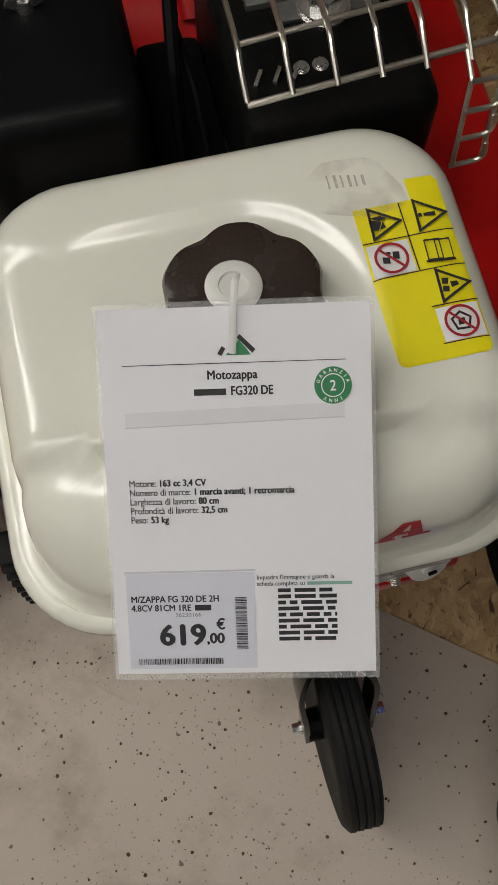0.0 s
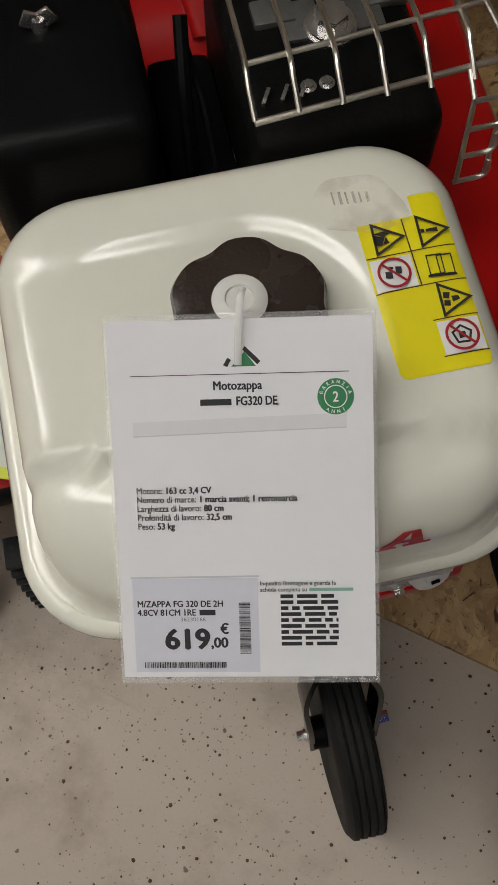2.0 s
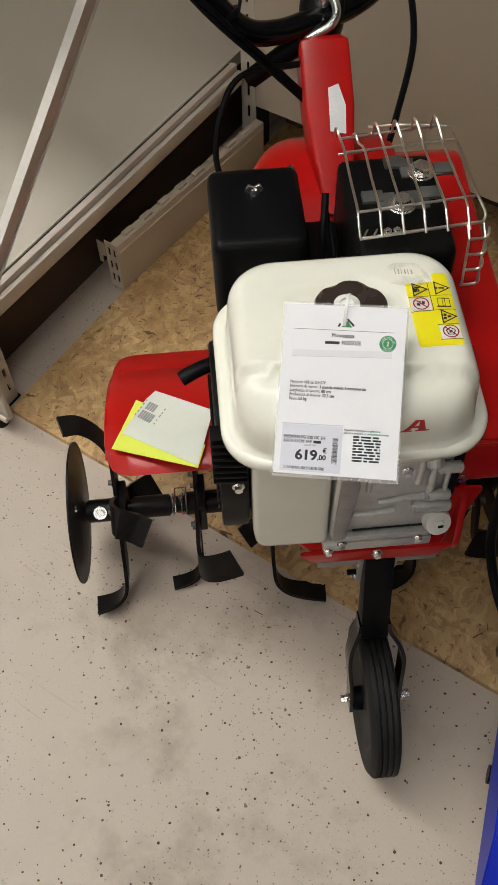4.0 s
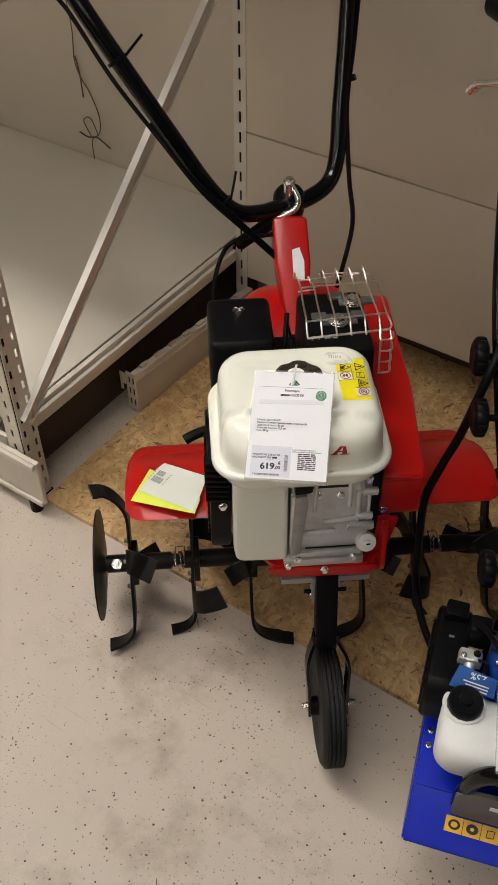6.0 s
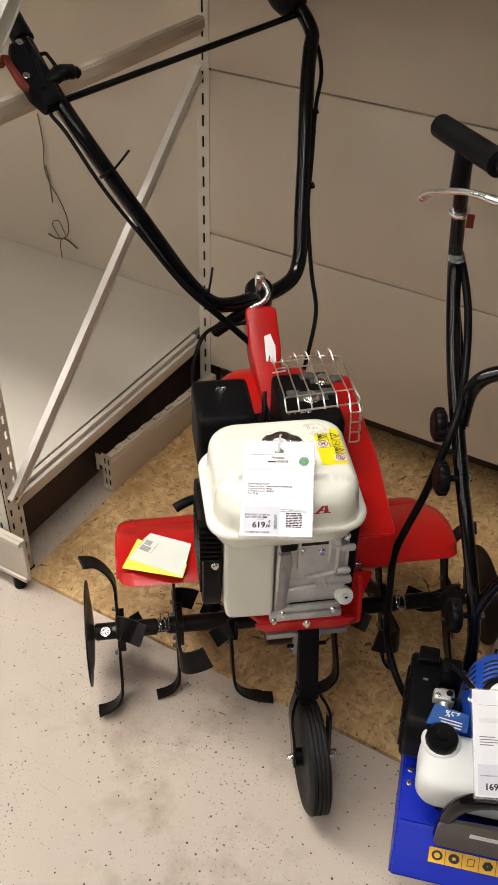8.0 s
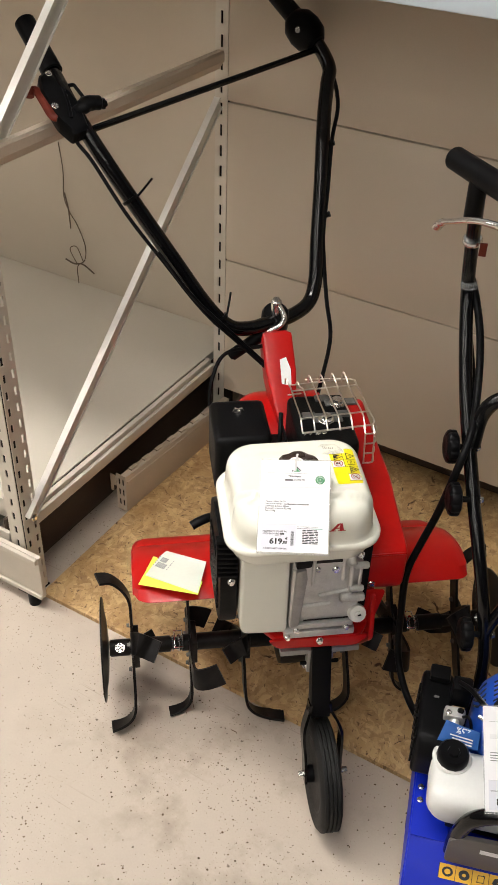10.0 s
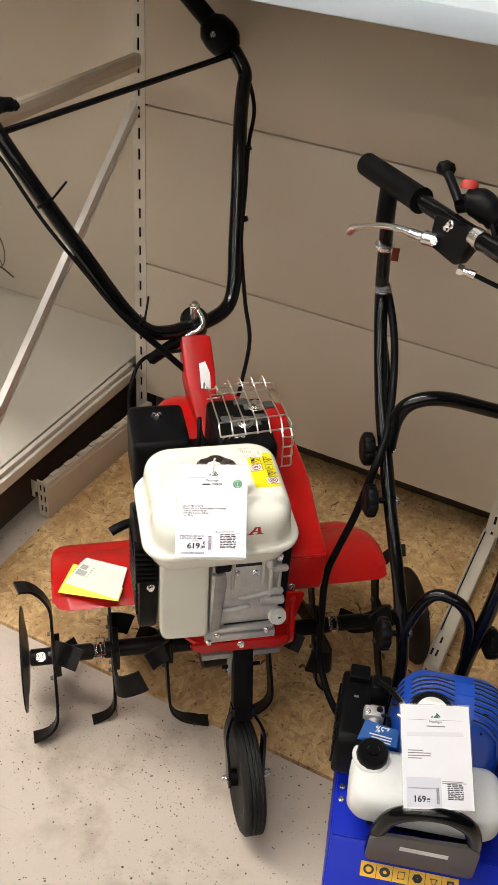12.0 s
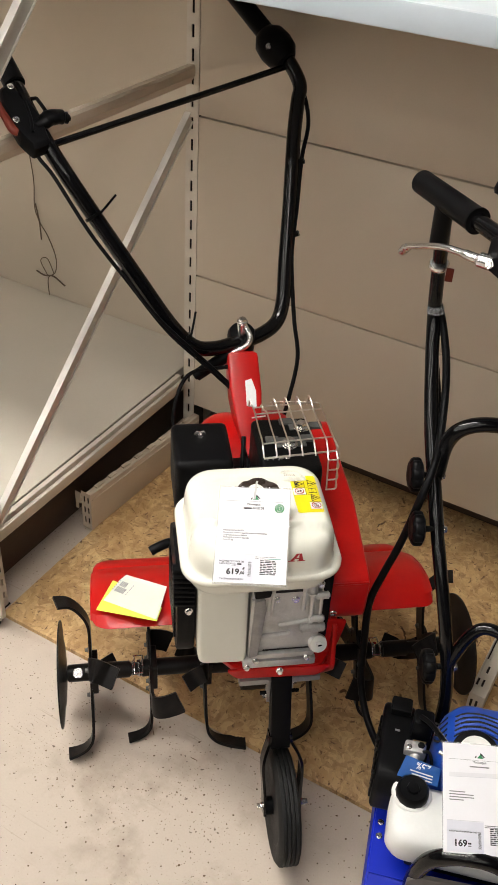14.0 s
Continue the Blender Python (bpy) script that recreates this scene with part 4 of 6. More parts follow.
for col, row, white, shape in ((0, 0, 0, "tri"), (1, 0, 0, "tri"), (0, 1, 1, "ban"), (1, 1, 0, "book"), (1, 2, 0, "tri"), (1, 3, 1, "ban")):
    x, y = cell(col, row)
    if white:
        part("white_cell", top_patch([(x + 0.001, y + 0.0006), (x + CW - 0.001, y + 0.0006), (x + CW - 0.001, y + 0.016), (x + 0.001, y + 0.016)], 0.0008), WHITEINK, sticker)
    cx, cy = x + CW / 2, y + 0.0082
    zz = surface_z(cx, cy) + 0.0016
    tilt = Matrix.Translation((cx, cy, zz)) @ Matrix.Rotation(math.atan2(surface_z(cx + 0.004, cy) - surface_z(cx - 0.004, cy), -0.008) + math.pi, 4, "Y") @ Matrix.Rotation(radians(-3), 4, "Z")
    def ring2(outer, inner, n):
        b = bmesh.new()
        a0 = math.pi / 2
        o = [b.verts.new((outer * math.cos(a0 + 2 * math.pi * k / n), outer * math.sin(a0 + 2 * math.pi * k / n), 0)) for k in range(n)]
        i = [b.verts.new((inner * math.cos(a0 + 2 * math.pi * k / n), inner * math.sin(a0 + 2 * math.pi * k / n), 0)) for k in range(n)]
        for k in range(n):
            b.faces.new((o[k], o[(k + 1) % n], i[(k + 1) % n], i[k]))
        return b
    def blot(*quads):
        b = bmesh.new()
        for q in quads:
            b.faces.new([b.verts.new((u, v, 0)) for u, v in q])
        return b
    if shape == "tri":
        drawn = {(0, 0): blot([(-0.0042, 0.0030), (-0.0005, 0.0010), (0.0030, 0.0022), (0.0002, 0.0036)], [(-0.0045, -0.0030), (-0.0015, -0.0034), (0.0005, 0.0006), (-0.0042, 0.0022)], [(-0.0010, -0.0030), (0.0018, -0.0024), (0.0010, 0.0008)]),
                 (1, 0): blot([(-0.0012, -0.0007), (0.0040, -0.0011), (0.0040, 0.0011), (-0.0012, 0.0007)], [(-0.0036, -0.0009), (-0.0020, -0.0009), (-0.0020, 0.0009), (-0.0036, 0.0009)]),
                 (1, 2): blot([(-0.0036, -0.0030), (-0.0008, -0.0034), (-0.0004, -0.0008), (-0.0030, -0.0004)], [(-0.0032, 0.0006), (-0.0008, 0.0002), (0.0002, 0.0030), (-0.0028, 0.0034)], [(0.0006, -0.0016), (0.0040, -0.0006), (0.0034, 0.0012), (0.0004, 0.0012)])}[(col, row)]
        part("pictogram", put(join(put(ring2(0.0098, 0.0074, 3), Matrix.Rotation(radians(-90), 4, "Z")), drawn), tilt), INK, sticker, smooth=False)
    elif shape == "ban":
        drawn = blot([(-0.0040, -0.0020), (-0.0010, -0.0024), (-0.0008, 0.0004), (-0.0038, 0.0010)], [(0.0006, -0.0004), (0.0032, -0.0008), (0.0036, 0.0026), (0.0010, 0.0030)], [(-0.0020, 0.0020), (0.0000, 0.0018), (0.0000, 0.0030), (-0.0018, 0.0032)]) if row == 1 else join(ring2(0.0048, 0.0036, 5), blot([(-0.0016, -0.0018), (0.0016, -0.0014), (0.0014, 0.0014), (-0.0014, 0.0012)]))
        part("pictogram", put(drawn, tilt @ Matrix.Translation((0, 0, -0.0001))), INK, sticker, smooth=False)
        part("ban_ring", put(join(ring2(0.0074, 0.0062, 28), blot([(-0.0048, 0.0040), (-0.0040, 0.0048), (0.0048, -0.0040), (0.0040, -0.0048)])), tilt @ Matrix.Translation((0, 0, 0.0002))), REDINK, sticker, smooth=False)
    else:
        page = put(ring2(0.0058, 0.0049, 4), Matrix.Diagonal((0.85, 1.25, 1, 1)) @ Matrix.Rotation(radians(45), 4, "Z"))
        part("pictogram", put(join(put(page.copy(), Matrix.Translation((-0.0018, 0, 0))), put(page, Matrix.Translation((0.0026, -0.0004, 0))), blot([(-0.0062, -0.0058), (0.0066, -0.0062), (0.0066, -0.0052), (-0.0062, -0.0048)])), tilt), INK, sticker, smooth=False)
for col in (0, 1):
    for row in range(4 if col else 2):
        x, y = cell(col, row)
        part("cell_line", top_patch([(x, y - 0.0002), (x + CW, y - 0.0002), (x + CW, y + 0.0003), (x, y + 0.0003)], 0.0009), INK, sticker)
part("cell_line", top_patch([(SX0 + CW - 0.0003, SY1 - 0.0445), (SX0 + CW + 0.0003, SY1 - 0.0445), (SX0 + CW + 0.0003, SY1 - 0.0112), (SX0 + CW - 0.0003, SY1 - 0.0112)], 0.0009), INK, sticker)
part("glue_mark", top_patch(round_poly([(-0.011, 0.196), (0.012, 0.189), (0.030, 0.192), (0.029, 0.201), (0.020, 0.219), (-0.004, 0.221), (-0.013, 0.210)], 0.006), 0.0010), RESIDUE, tiller, "torn sticker residue")
for k in range(6):
    x = -0.0025 + 0.0030 * k
    part("faded_bar", top_patch([(x, 0.2065 - 0.0003 * k), (x + 0.0008 + 0.0005 * (k % 2), 0.2065 - 0.0003 * k), (x + 0.0008 + 0.0005 * (k % 2), 0.2135 - 0.0006 * k), (x, 0.2135 - 0.0006 * k)], 0.0012), FADED, tiller)

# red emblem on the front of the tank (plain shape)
def front_y(x, z):
    """How far forward the tank's front skin stands."""
    hit, place, normal, face = tank.ray_cast(Vector((x, -0.2, z)), Vector((0, 1, 0)))
    return place.y if hit else 0.06


bm = bmesh.new()
for quad in ([(-0.0105, -0.0085), (-0.0055, -0.0085), (0.0045, 0.0095), (0.0002, 0.0095)], [(0.0030, -0.0085), (0.0100, -0.0085), (0.0078, 0.0095), (0.0040, 0.0095)], [(-0.0050, -0.0032), (0.0060, -0.0032), (0.0060, -0.0006), (-0.0035, -0.0006)], [(-0.0130, -0.0100), (-0.0025, -0.0100), (-0.0025, -0.0083), (-0.0130, -0.0083)], [(0.0005, -0.0100), (0.0130, -0.0100), (0.0130, -0.0083), (0.0005, -0.0083)]):
    sheet([(x, y, 0) for x, y in quad], 0.0004, bm)
for k in range(-20, 20):
    bmesh.ops.bisect_plane(bm, geom=bm.verts[:] + bm.edges[:] + bm.faces[:], plane_co=(0, k * 0.001, 0), plane_no=(0, 1, 0))
for v in bm.verts:
    x, z = v.co.x - 0.006, 0.6585 + v.co.y * 0.62
    v.co = Vector((x, front_y(x, z) - 0.0006 - v.co.z, z))
part("tank_emblem", bm, REDINK, tiller, "dark red emblem", smooth=False)

# air cleaner
air = part("air_cleaner", box((-0.168, 0.300, 0.535), (-0.068, 0.422, 0.652), 0.014, 4), BLACK, tiller, "black plastic air cleaner box")
part("cleaner_base", box((-0.160, 0.31, 0.50), (-0.06, 0.415, 0.534), 0.006), BLACK, air)
part("wing_nut", join(rod((-0.119, 0.376, 0.652), (-0.119, 0.376, 0.659), 0.0048, 0.0038), box((-0.128, 0.3745, 0.654), (-0.1205, 0.3775, 0.664), 0.0012, turn=Matrix.Rotation(0.5, 4, "Y")), box((-0.1175, 0.3745, 0.654), (-0.110, 0.3775, 0.664), 0.0012, turn=Matrix.Rotation(-0.5, 4, "Y"))), STEEL, air, "shiny wing nut")
part("intake_pipe", rod((-0.07, 0.36, 0.56), (-0.02, 0.33, 0.56), 0.018, seg=16), BLACK, tiller)
part("choke_lever", tube([(-0.052, 0.31, 0.57), (-0.050, 0.33, 0.63), (-0.045, 0.36, 0.66)], 0.004, 8, 5), BLACK, tiller)
part("throttle_rod", tube([(-0.038, 0.30, 0.59), (-0.040, 0.33, 0.625), (-0.046, 0.365, 0.645)], 0.0025, 8, 5), BLACK, tiller)
part("engine_shell", box((-0.066, 0.282, 0.50), (-0.024, 0.405, 0.582), 0.008), BLACK, tiller)
part("carburettor", box((-0.055, 0.275, 0.52), (-0.025, 0.33, 0.575), 0.006), MUFFLER, tiller)

# muffler and its wire guard
muf = part("muffler", box((-0.024, 0.272, 0.505), (0.080, 0.424, 0.652), 0.012, 3), MUFFLER, tiller, "black steel muffler")
for lugs, c in (((0.0365, 0.4075), (0.0885, 0.393)), (0.0615, 0.388)), (((0.0045, 0.3560), (0.0665, 0.3565)), (0.0325, 0.340)):
    for x, y in lugs:
        part("muffler_strap", box((x - 0.0115, y - 0.0085, 0.6505), (x + 0.0115, y + 0.0085, 0.6560), 0.0015), DULLSTEEL, muf, "grey steel strap")
        part("strap_web", box((min(x, c[0]) + 0.004, min(y, c[1]) - 0.005, 0.6515), (max(x, c[0]) - 0.004, max(y, c[1]) + 0.005, 0.6545), 0.001), DULLSTEEL, muf)
    part("muffler_bolt", join(rod((c[0], c[1], 0.652), (c[0], c[1], 0.6562), 0.0145, seg=24, bevel=0.001), bolt((c[0], c[1], 0.6560), (0, 0, 1), 0.0098, 0.009)), STEEL, muf, "shiny bolt")
for k in range(3):
    part("deflector_fin", box((-0.012 + k * 0.010, 0.298, 0.6512), (-0.0096 + k * 0.010, 0.309, 0.6548), 0.0008, turn=Matrix.Rotation(-0.5, 4, "Z")), STEEL, muf)
for x in (0.0125, 0.0225):
    part("outlet_screw", bolt((x, 0.306, 0.6520), (0, 0, 1), 0.0032, 0.003), STEEL, muf)
guard = part("muffler_guard", tube([(-0.0258, 0.263, 0.687), (0.0955, 0.271, 0.690)], 0.0017, 8, smooth=False), WIRE, tiller, "bright wire muffler guard")
def gw(pts, smooth=False):
    part("guard_wire", tube(pts, 0.00145, 8, 5, smooth=smooth), WIRE, guard)
gw([(-0.0245, 0.289, 0.697), (0.0945, 0.298, 0.699)])
gw([(-0.0206, 0.403, 0.6755), (0.1008, 0.410, 0.677)])
gw([(-0.0165, 0.450, 0.656), (0.0950, 0.457, 0.659)])
gw([(0.0190, 0.474, 0.650), (0.060, 0.468, 0.654), (0.1050, 0.453, 0.660)], True)
gw([(-0.0170, 0.450, 0.634), (0.0083, 0.4476, 0.6385)])
for k in range(6):
    x, xr = -0.0255 + 0.0215 * k, -0.0200 + 0.0212 * k
    tip = 0.681 + 0.0013 * k if k != 1 else 0.672
    gw([(x, 0.2635, 0.688), (x - 0.0004, 0.276, 0.6965), (x + 0.0006, 0.292, 0.6990), ((x + xr) / 2, 0.35, 0.688), (xr, 0.404, 0.6775), (xr - 0.002, 0.425, tip - 0.003), (xr - 0.004, 0.435, tip), (xr - 0.004, 0.443, tip - 0.006), (xr - 0.003, 0.451, 0.659)], True)
gw([(0.0955, 0.271, 0.690), (0.0995, 0.278, 0.694), (0.0950, 0.299, 0.700), (0.0985, 0.36, 0.688), (0.1008, 0.411, 0.678), (0.1035, 0.435, 0.671), (0.1040, 0.453, 0.660)], True)
for x, y in ((0.0805, 0.256), (0.0965, 0.257)):
    gw([(x, y + 0.012, 0.690), (x, y, 0.684), (x + 0.0005, y - 0.003, 0.655), (x + 0.001, y - 0.006, 0.6255)])
for k in range(4):
    z = 0.684 - 0.0197 * k
    gw([(0.0800, 0.2545 - 0.0015 * k, z), (0.0945, 0.2550 - 0.0015 * k, z), (0.0985, 0.2555 - 0.0015 * k, z + 0.004), (0.0975, 0.2560 - 0.0015 * k, z + 0.013)], True)

# red belt cover at the side
bm = prism(round_poly([(0.116, 0.452), (0.110, 0.490), (0.113, 0.545), (0.20, 0.546), (0.42, 0.552), (0.53, 0.56), (0.585, 0.52), (0.60, 0.42), (0.52, 0.33), (0.40, 0.36), (0.22, 0.42)], 0.018, 6), "x", 0.066, 0.152, 0.006, 3)
bmesh.ops.bisect_plane(bm, geom=bm.verts[:] + bm.edges[:] + bm.faces[:], plane_co=(0, 0.30, 0), plane_no=(0, 1, 0))
for v in bm.verts:
    if v.co.x > 0.11:
        v.co.x -= 0.017 * max(0.0, (0.30 - v.co.y) / 0.19)
part("belt_cover", bm, RED, tiller, "glossy red belt cover")
part("cover_bead", tube([(0.068, 0.1135, 0.5385), (0.10, 0.113, 0.5392), (0.133, 0.1135, 0.5385)], 0.0020, 8, 3), RED, tiller)
part("cover_screw", bolt((0.079, 0.1115, 0.474), (0, -1, 0), 0.005, 0.005), STEEL, tiller)
part("cover_gap", box((0.0535, 0.098, 0.43), (0.069, 0.30, 0.585), 0.003), BLACK, tiller)

# red rear case and neck
bm = prism(round_poly([(0.40, 0.36), (0.40, 0.52), (0.45, 0.565), (0.55, 0.575), (0.62, 0.53), (0.63, 0.42), (0.56, 0.34)], 0.04), "x", -0.118, 0.069, 0.008, 3)
for k in range(8):
    bmesh.ops.bisect_plane(bm, geom=bm.verts[:] + bm.edges[:] + bm.faces[:], plane_co=(-0.106 + 0.008 * k, 0, 0), plane_no=(1, 0, 0))
for v in bm.verts:
    if v.co.x < -0.046:
        v.co.y = 0.40 + (v.co.y - 0.40) * (1 - 0.62 * (1 - math.sqrt(max(0.0, 1 - ((v.co.x + 0.046) / 0.0725) ** 2))))
part("rear_case", bm, RED, tiller, "red rear case")
part("case_screw", bolt((-0.0635, 0.504, 0.5735), (0, 0, 1), 0.0035, 0.003), STEEL, tiller)
bm = bmesh.new()
rings = []
for t, hw in ((0.0, 0.0165), (0.05, 0.0176), (0.30, 0.0235), (0.60, 0.0300), (0.93, 0.0302), (0.97, 0.0295), (1.0, 0.0235)):
    cy, cz = 0.455 + 0.165 * t, 0.535 + 0.13 * t
    hd = (0.030 - 0.008 * t) * (0.75 if t == 1.0 else 1)
    cx = -0.0125 - 0.0035 * t
    o = Vector((0, -0.62, 0.785))
    pts = round_poly([(-hw, -hd), (hw, -hd), (hw, hd), (-hw, hd)], 0.006, 4)
    rings.append([bm.verts.new(Vector((cx + px, cy, cz)) + o * (-py)) for px, py in pts])
for a, b in zip(rings, rings[1:]):
    for k in range(len(a)):
        bm.faces.new((a[k], a[(k + 1) % len(a)], b[(k + 1) % len(a)], b[k]))
bm.faces.new(rings[0][::-1])
bm.faces.new(rings[-1])
part("neck", bm, RED, tiller, "red handlebar neck")
NO = Vector((0, -0.62, 0.785))
def on_neck(x, t):
    return Vector((x, 0.455 + 0.165 * t, 0.535 + 0.13 * t)) + NO * (0.0306 - 0.008 * t)
part("neck_sticker", sheet([on_neck(-0.0165, 0.46), on_neck(0.002, 0.44), on_neck(0.004, 0.60), on_neck(-0.003, 0.72), on_neck(-0.0155, 0.70)], 0.0003), WHITEINK, tiller, "torn white sticker")

# clamp and locking lever
clamp = part("clamp", lathe([(0.0, -0.03), (0.025, -0.03), (0.028, -0.024), (0.028, 0.01), (0.024, 0.018), (0.0, 0.02)], (-0.012, 0.648, 0.686), (0, -0.35, 0.94), 28), BLACK, tiller, "black handlebar clamp")
part("clamp_bolt", join(rod((-0.014, 0.638, 0.70), (-0.014, 0.634, 0.728), 0.0095, seg=16, bevel=0.002), bolt((-0.014, 0.634, 0.7285), (0, -0.1, 1), 0.008, 0.008)), STEEL, clamp, "shiny clamp bolt")
part("lever_arm", tube([(-0.010, 0.632, 0.722), (0.000, 0.618, 0.705), (-0.008, 0.612, 0.688), (-0.040, 0.612, 0.672)], 0.0055, 10, 6), STEEL, clamp, "bent steel lever")
part("lever_grip", rod((-0.036, 0.612, 0.674), (-0.106, 0.612, 0.622), 0.0125, 0.0118, seg=18, bevel=0.004), BLACK, clamp, "black lever grip")

# handlebar: a swivelled U with two grips
HC = Vector((-0.011, 0.648, 0.705))
PS, AL = radians(27), radians(58)
HU = Vector((math.cos(PS), math.sin(PS), 0))
HV = Vector((-math.sin(PS) * math.cos(AL), math.cos(PS) * math.cos(AL), math.sin(AL)))
HN = HU.cross(HV)


def hp(u, v, w=0.0):
    return HC + HU * u + HV * v + HN * w


Ltop, Rtop = hp(-0.284, 0.405), hp(0.278, 0.432)
GL = Vector((-math.sin(PS) * 0.86, math.cos(PS) * 0.86, 0.52)).normalized()
lp = [hp(-0.02, -0.022), hp(-0.07, -0.02), hp(-0.113, -0.004), hp(-0.148, 0.047), hp(-0.188, 0.147), hp(-0.236, 0.272), hp(-0.268, 0.36), Ltop + GL * 0.03, Ltop + GL * 0.12, Ltop + GL * 0.25]
GR = Vector((-math.sin(PS) * 0.93, math.cos(PS) * 0.60, 0.42)).normalized()
rp = [hp(-0.02, -0.022), hp(0.03, -0.022), hp(0.078, -0.008), hp(0.108, 0.03), hp(0.138, 0.105), hp(0.18, 0.205), hp(0.232, 0.335), hp(0.262, 0.40), Rtop, Rtop + HV * 0.026 + GR * 0.02, Rtop + HV * 0.028 + GR * 0.065, Rtop + HV * 0.028 + GR * 0.22]
bar = part("handlebar", tube(lp, 0.0145, 16, 8), GLOSSBLACK, tiller, "black tubular handlebar")
part("handlebar_arm", tube(rp, 0.0145, 16, 8), GLOSSBLACK, bar)
part("cross_rod", tube([Ltop - HV * 0.006 + HU * 0.006, Rtop + HV * 0.012 + GR * 0.035], 0.0062, 10, smooth=False), GLOSSBLACK, bar, "thin black cross rod")
part("grip", tube([Ltop + GL * 0.13, Ltop + GL * 0.25], 0.0195, 16, smooth=False), BLACK, bar, "black rubber grip")
part("grip", tube([Rtop + HV * 0.028 + GR * 0.10, Rtop + HV * 0.028 + GR * 0.22], 0.0195, 16, smooth=False), BLACK, bar, "black rubber grip")
CB = Ltop + GL * 0.055
CW = (HU - GL * HU.dot(GL)).normalized()
CN = -GL.cross(CW)
def cb(u, w, n=0.0):
    """A place by the control box: along the grip, across it, and out to its face."""
    return CB + GL * u + CW * w + CN * n
ctl = bmesh.new()
outline = round_poly([(0.058, -0.0375), (0.0690, -0.012), (0.031, -0.0105), (0.017, 0.0015), (-0.014, 0.0080), (-0.048, 0.0040), (-0.0690, 0.0020), (-0.0770, -0.0300), (-0.0440, -0.0430), (0.026, -0.0465)], 0.006, 3)
rims = [[ctl.verts.new(cb(u * k, -0.022 + (w + 0.022) * k, n)) for u, w in outline] for n, k in ((-0.014, 0.9), (-0.010, 1.0), (0.014, 1.0), (0.019, 0.90))]
for a, b in zip(rims, rims[1:]):
    for k in range(len(a)):
        ctl.faces.new((a[k], a[(k + 1) % len(a)], b[(k + 1) % len(a)], b[k]))
ctl.faces.new(rims[0][::-1])
ctl.faces.new(rims[-1])
ctl = part("control_box", ctl, BLACK, bar, "black control box")
part("box_rib", tube([cb(0.020, -0.008, 0.0195), cb(-0.015, -0.013, 0.0195), cb(-0.045, -0.022, 0.0195)], 0.003, 8, 4), BLACK, ctl)
part("throttle_lever", tube([cb(-0.026, -0.010, 0.010), cb(-0.022, 0.008, 0.012), cb(-0.015, 0.026, 0.012), cb(-0.0155, 0.042, 0.011), cb(-0.0190, 0.054, 0.010), cb(-0.0205, 0.060, 0.010)], 0.011, 14, 5, flat=0.65, radii=[0.0150, 0.0180, 0.0200, 0.0190, 0.0150, 0.0080]), BLACK, bar, "black throttle lever")
part("lever_bracket", tube([cb(0.024, -0.006, 0.008), cb(0.032, -0.001, 0.008), cb(0.0335, 0.0190, 0.008), cb(0.0280, 0.0220, 0.008), cb(0.002, 0.0245, 0.010)], 0.0034, 8, 3), BLACK, bar)
part("red_lever", tube([cb(0.027, -0.066, 0.004), cb(0.0375, -0.060, 0.004), cb(0.0365, -0.050, 0.006), cb(0.004, -0.0490, 0.010), cb(-0.026, -0.0490, 0.012), cb(-0.034, -0.0420, 0.012)], 0.0085, 10, 5, flat=0.6), DULLRED, bar, "dull red safety lever")
part("box_screw", bolt(cb(-0.0145, -0.0390, 0.0195), CN, 0.0048, 0.004), STEEL, bar)
part("box_screw", bolt(cb(0.0560, -0.0190, 0.0190), CN, 0.0045, 0.004), STEEL, bar)
rb = Rtop + HV * 0.028 + GR * 0.065
sw = part("switch_box", lathe([(0.0, -0.040), (0.022, -0.038), (0.034, -0.022), (0.037, 0.0), (0.034, 0.022), (0.022, 0.038), (0, 0.039)], rb - HU * 0.004, GR, 20), BLACK, bar, "black switch housing")
part("box_screw", bolt(rb + Vector((-0.022, -0.03, 0.008)), (-0.3, -0.95, 0.1), 0.005, 0.004), STEEL, sw)
# cables
part("cable", tube([Ltop + GL * 0.03 - HU * 0.016, Ltop - HV * 0.020 - HU * 0.020, hp(-0.288, 0.345, 0.004), hp(-0.255, 0.24, 0.008), hp(-0.212, 0.14, 0.012), hp(-0.166, 0.04, 0.014), hp(-0.11, -0.04, 0.012), hp(-0.06, -0.11, 0.01)], 0.0036, 8, 8), BLACK, bar)
part("cable", tube([hp(-0.222, 0.165, 0.018), hp(-0.178, 0.065, 0.02), hp(-0.10, -0.045, 0.014), hp(-0.04, -0.13, 0.01)], 0.0034, 8, 8), BLACK, bar)
part("cable", tube([rb + HU * 0.005, hp(0.28, 0.43, 0.0), hp(0.277, 0.36, 0.0), hp(0.232, 0.29, 0.008), hp(0.19, 0.20, 0.010), hp(0.152, 0.12, 0.010), hp(0.135, 0.06, 0.008), Vector((0.098, 0.68, 0.70)), Vector((0.10, 0.63, 0.645)), Vector((0.075, 0.57, 0.585)), Vector((0.055, 0.53, 0.55))], 0.0042, 8, 8), BLACK, bar)
part("cable", tube([hp(-0.06, -0.06, 0.01), Vector((-0.115, 0.61, 0.63)), Vector((-0.145, 0.58, 0.59)), Vector((-0.15, 0.55, 0.54)), Vector((-0.12, 0.52, 0.51))], 0.004, 8, 8), BLACK, bar)
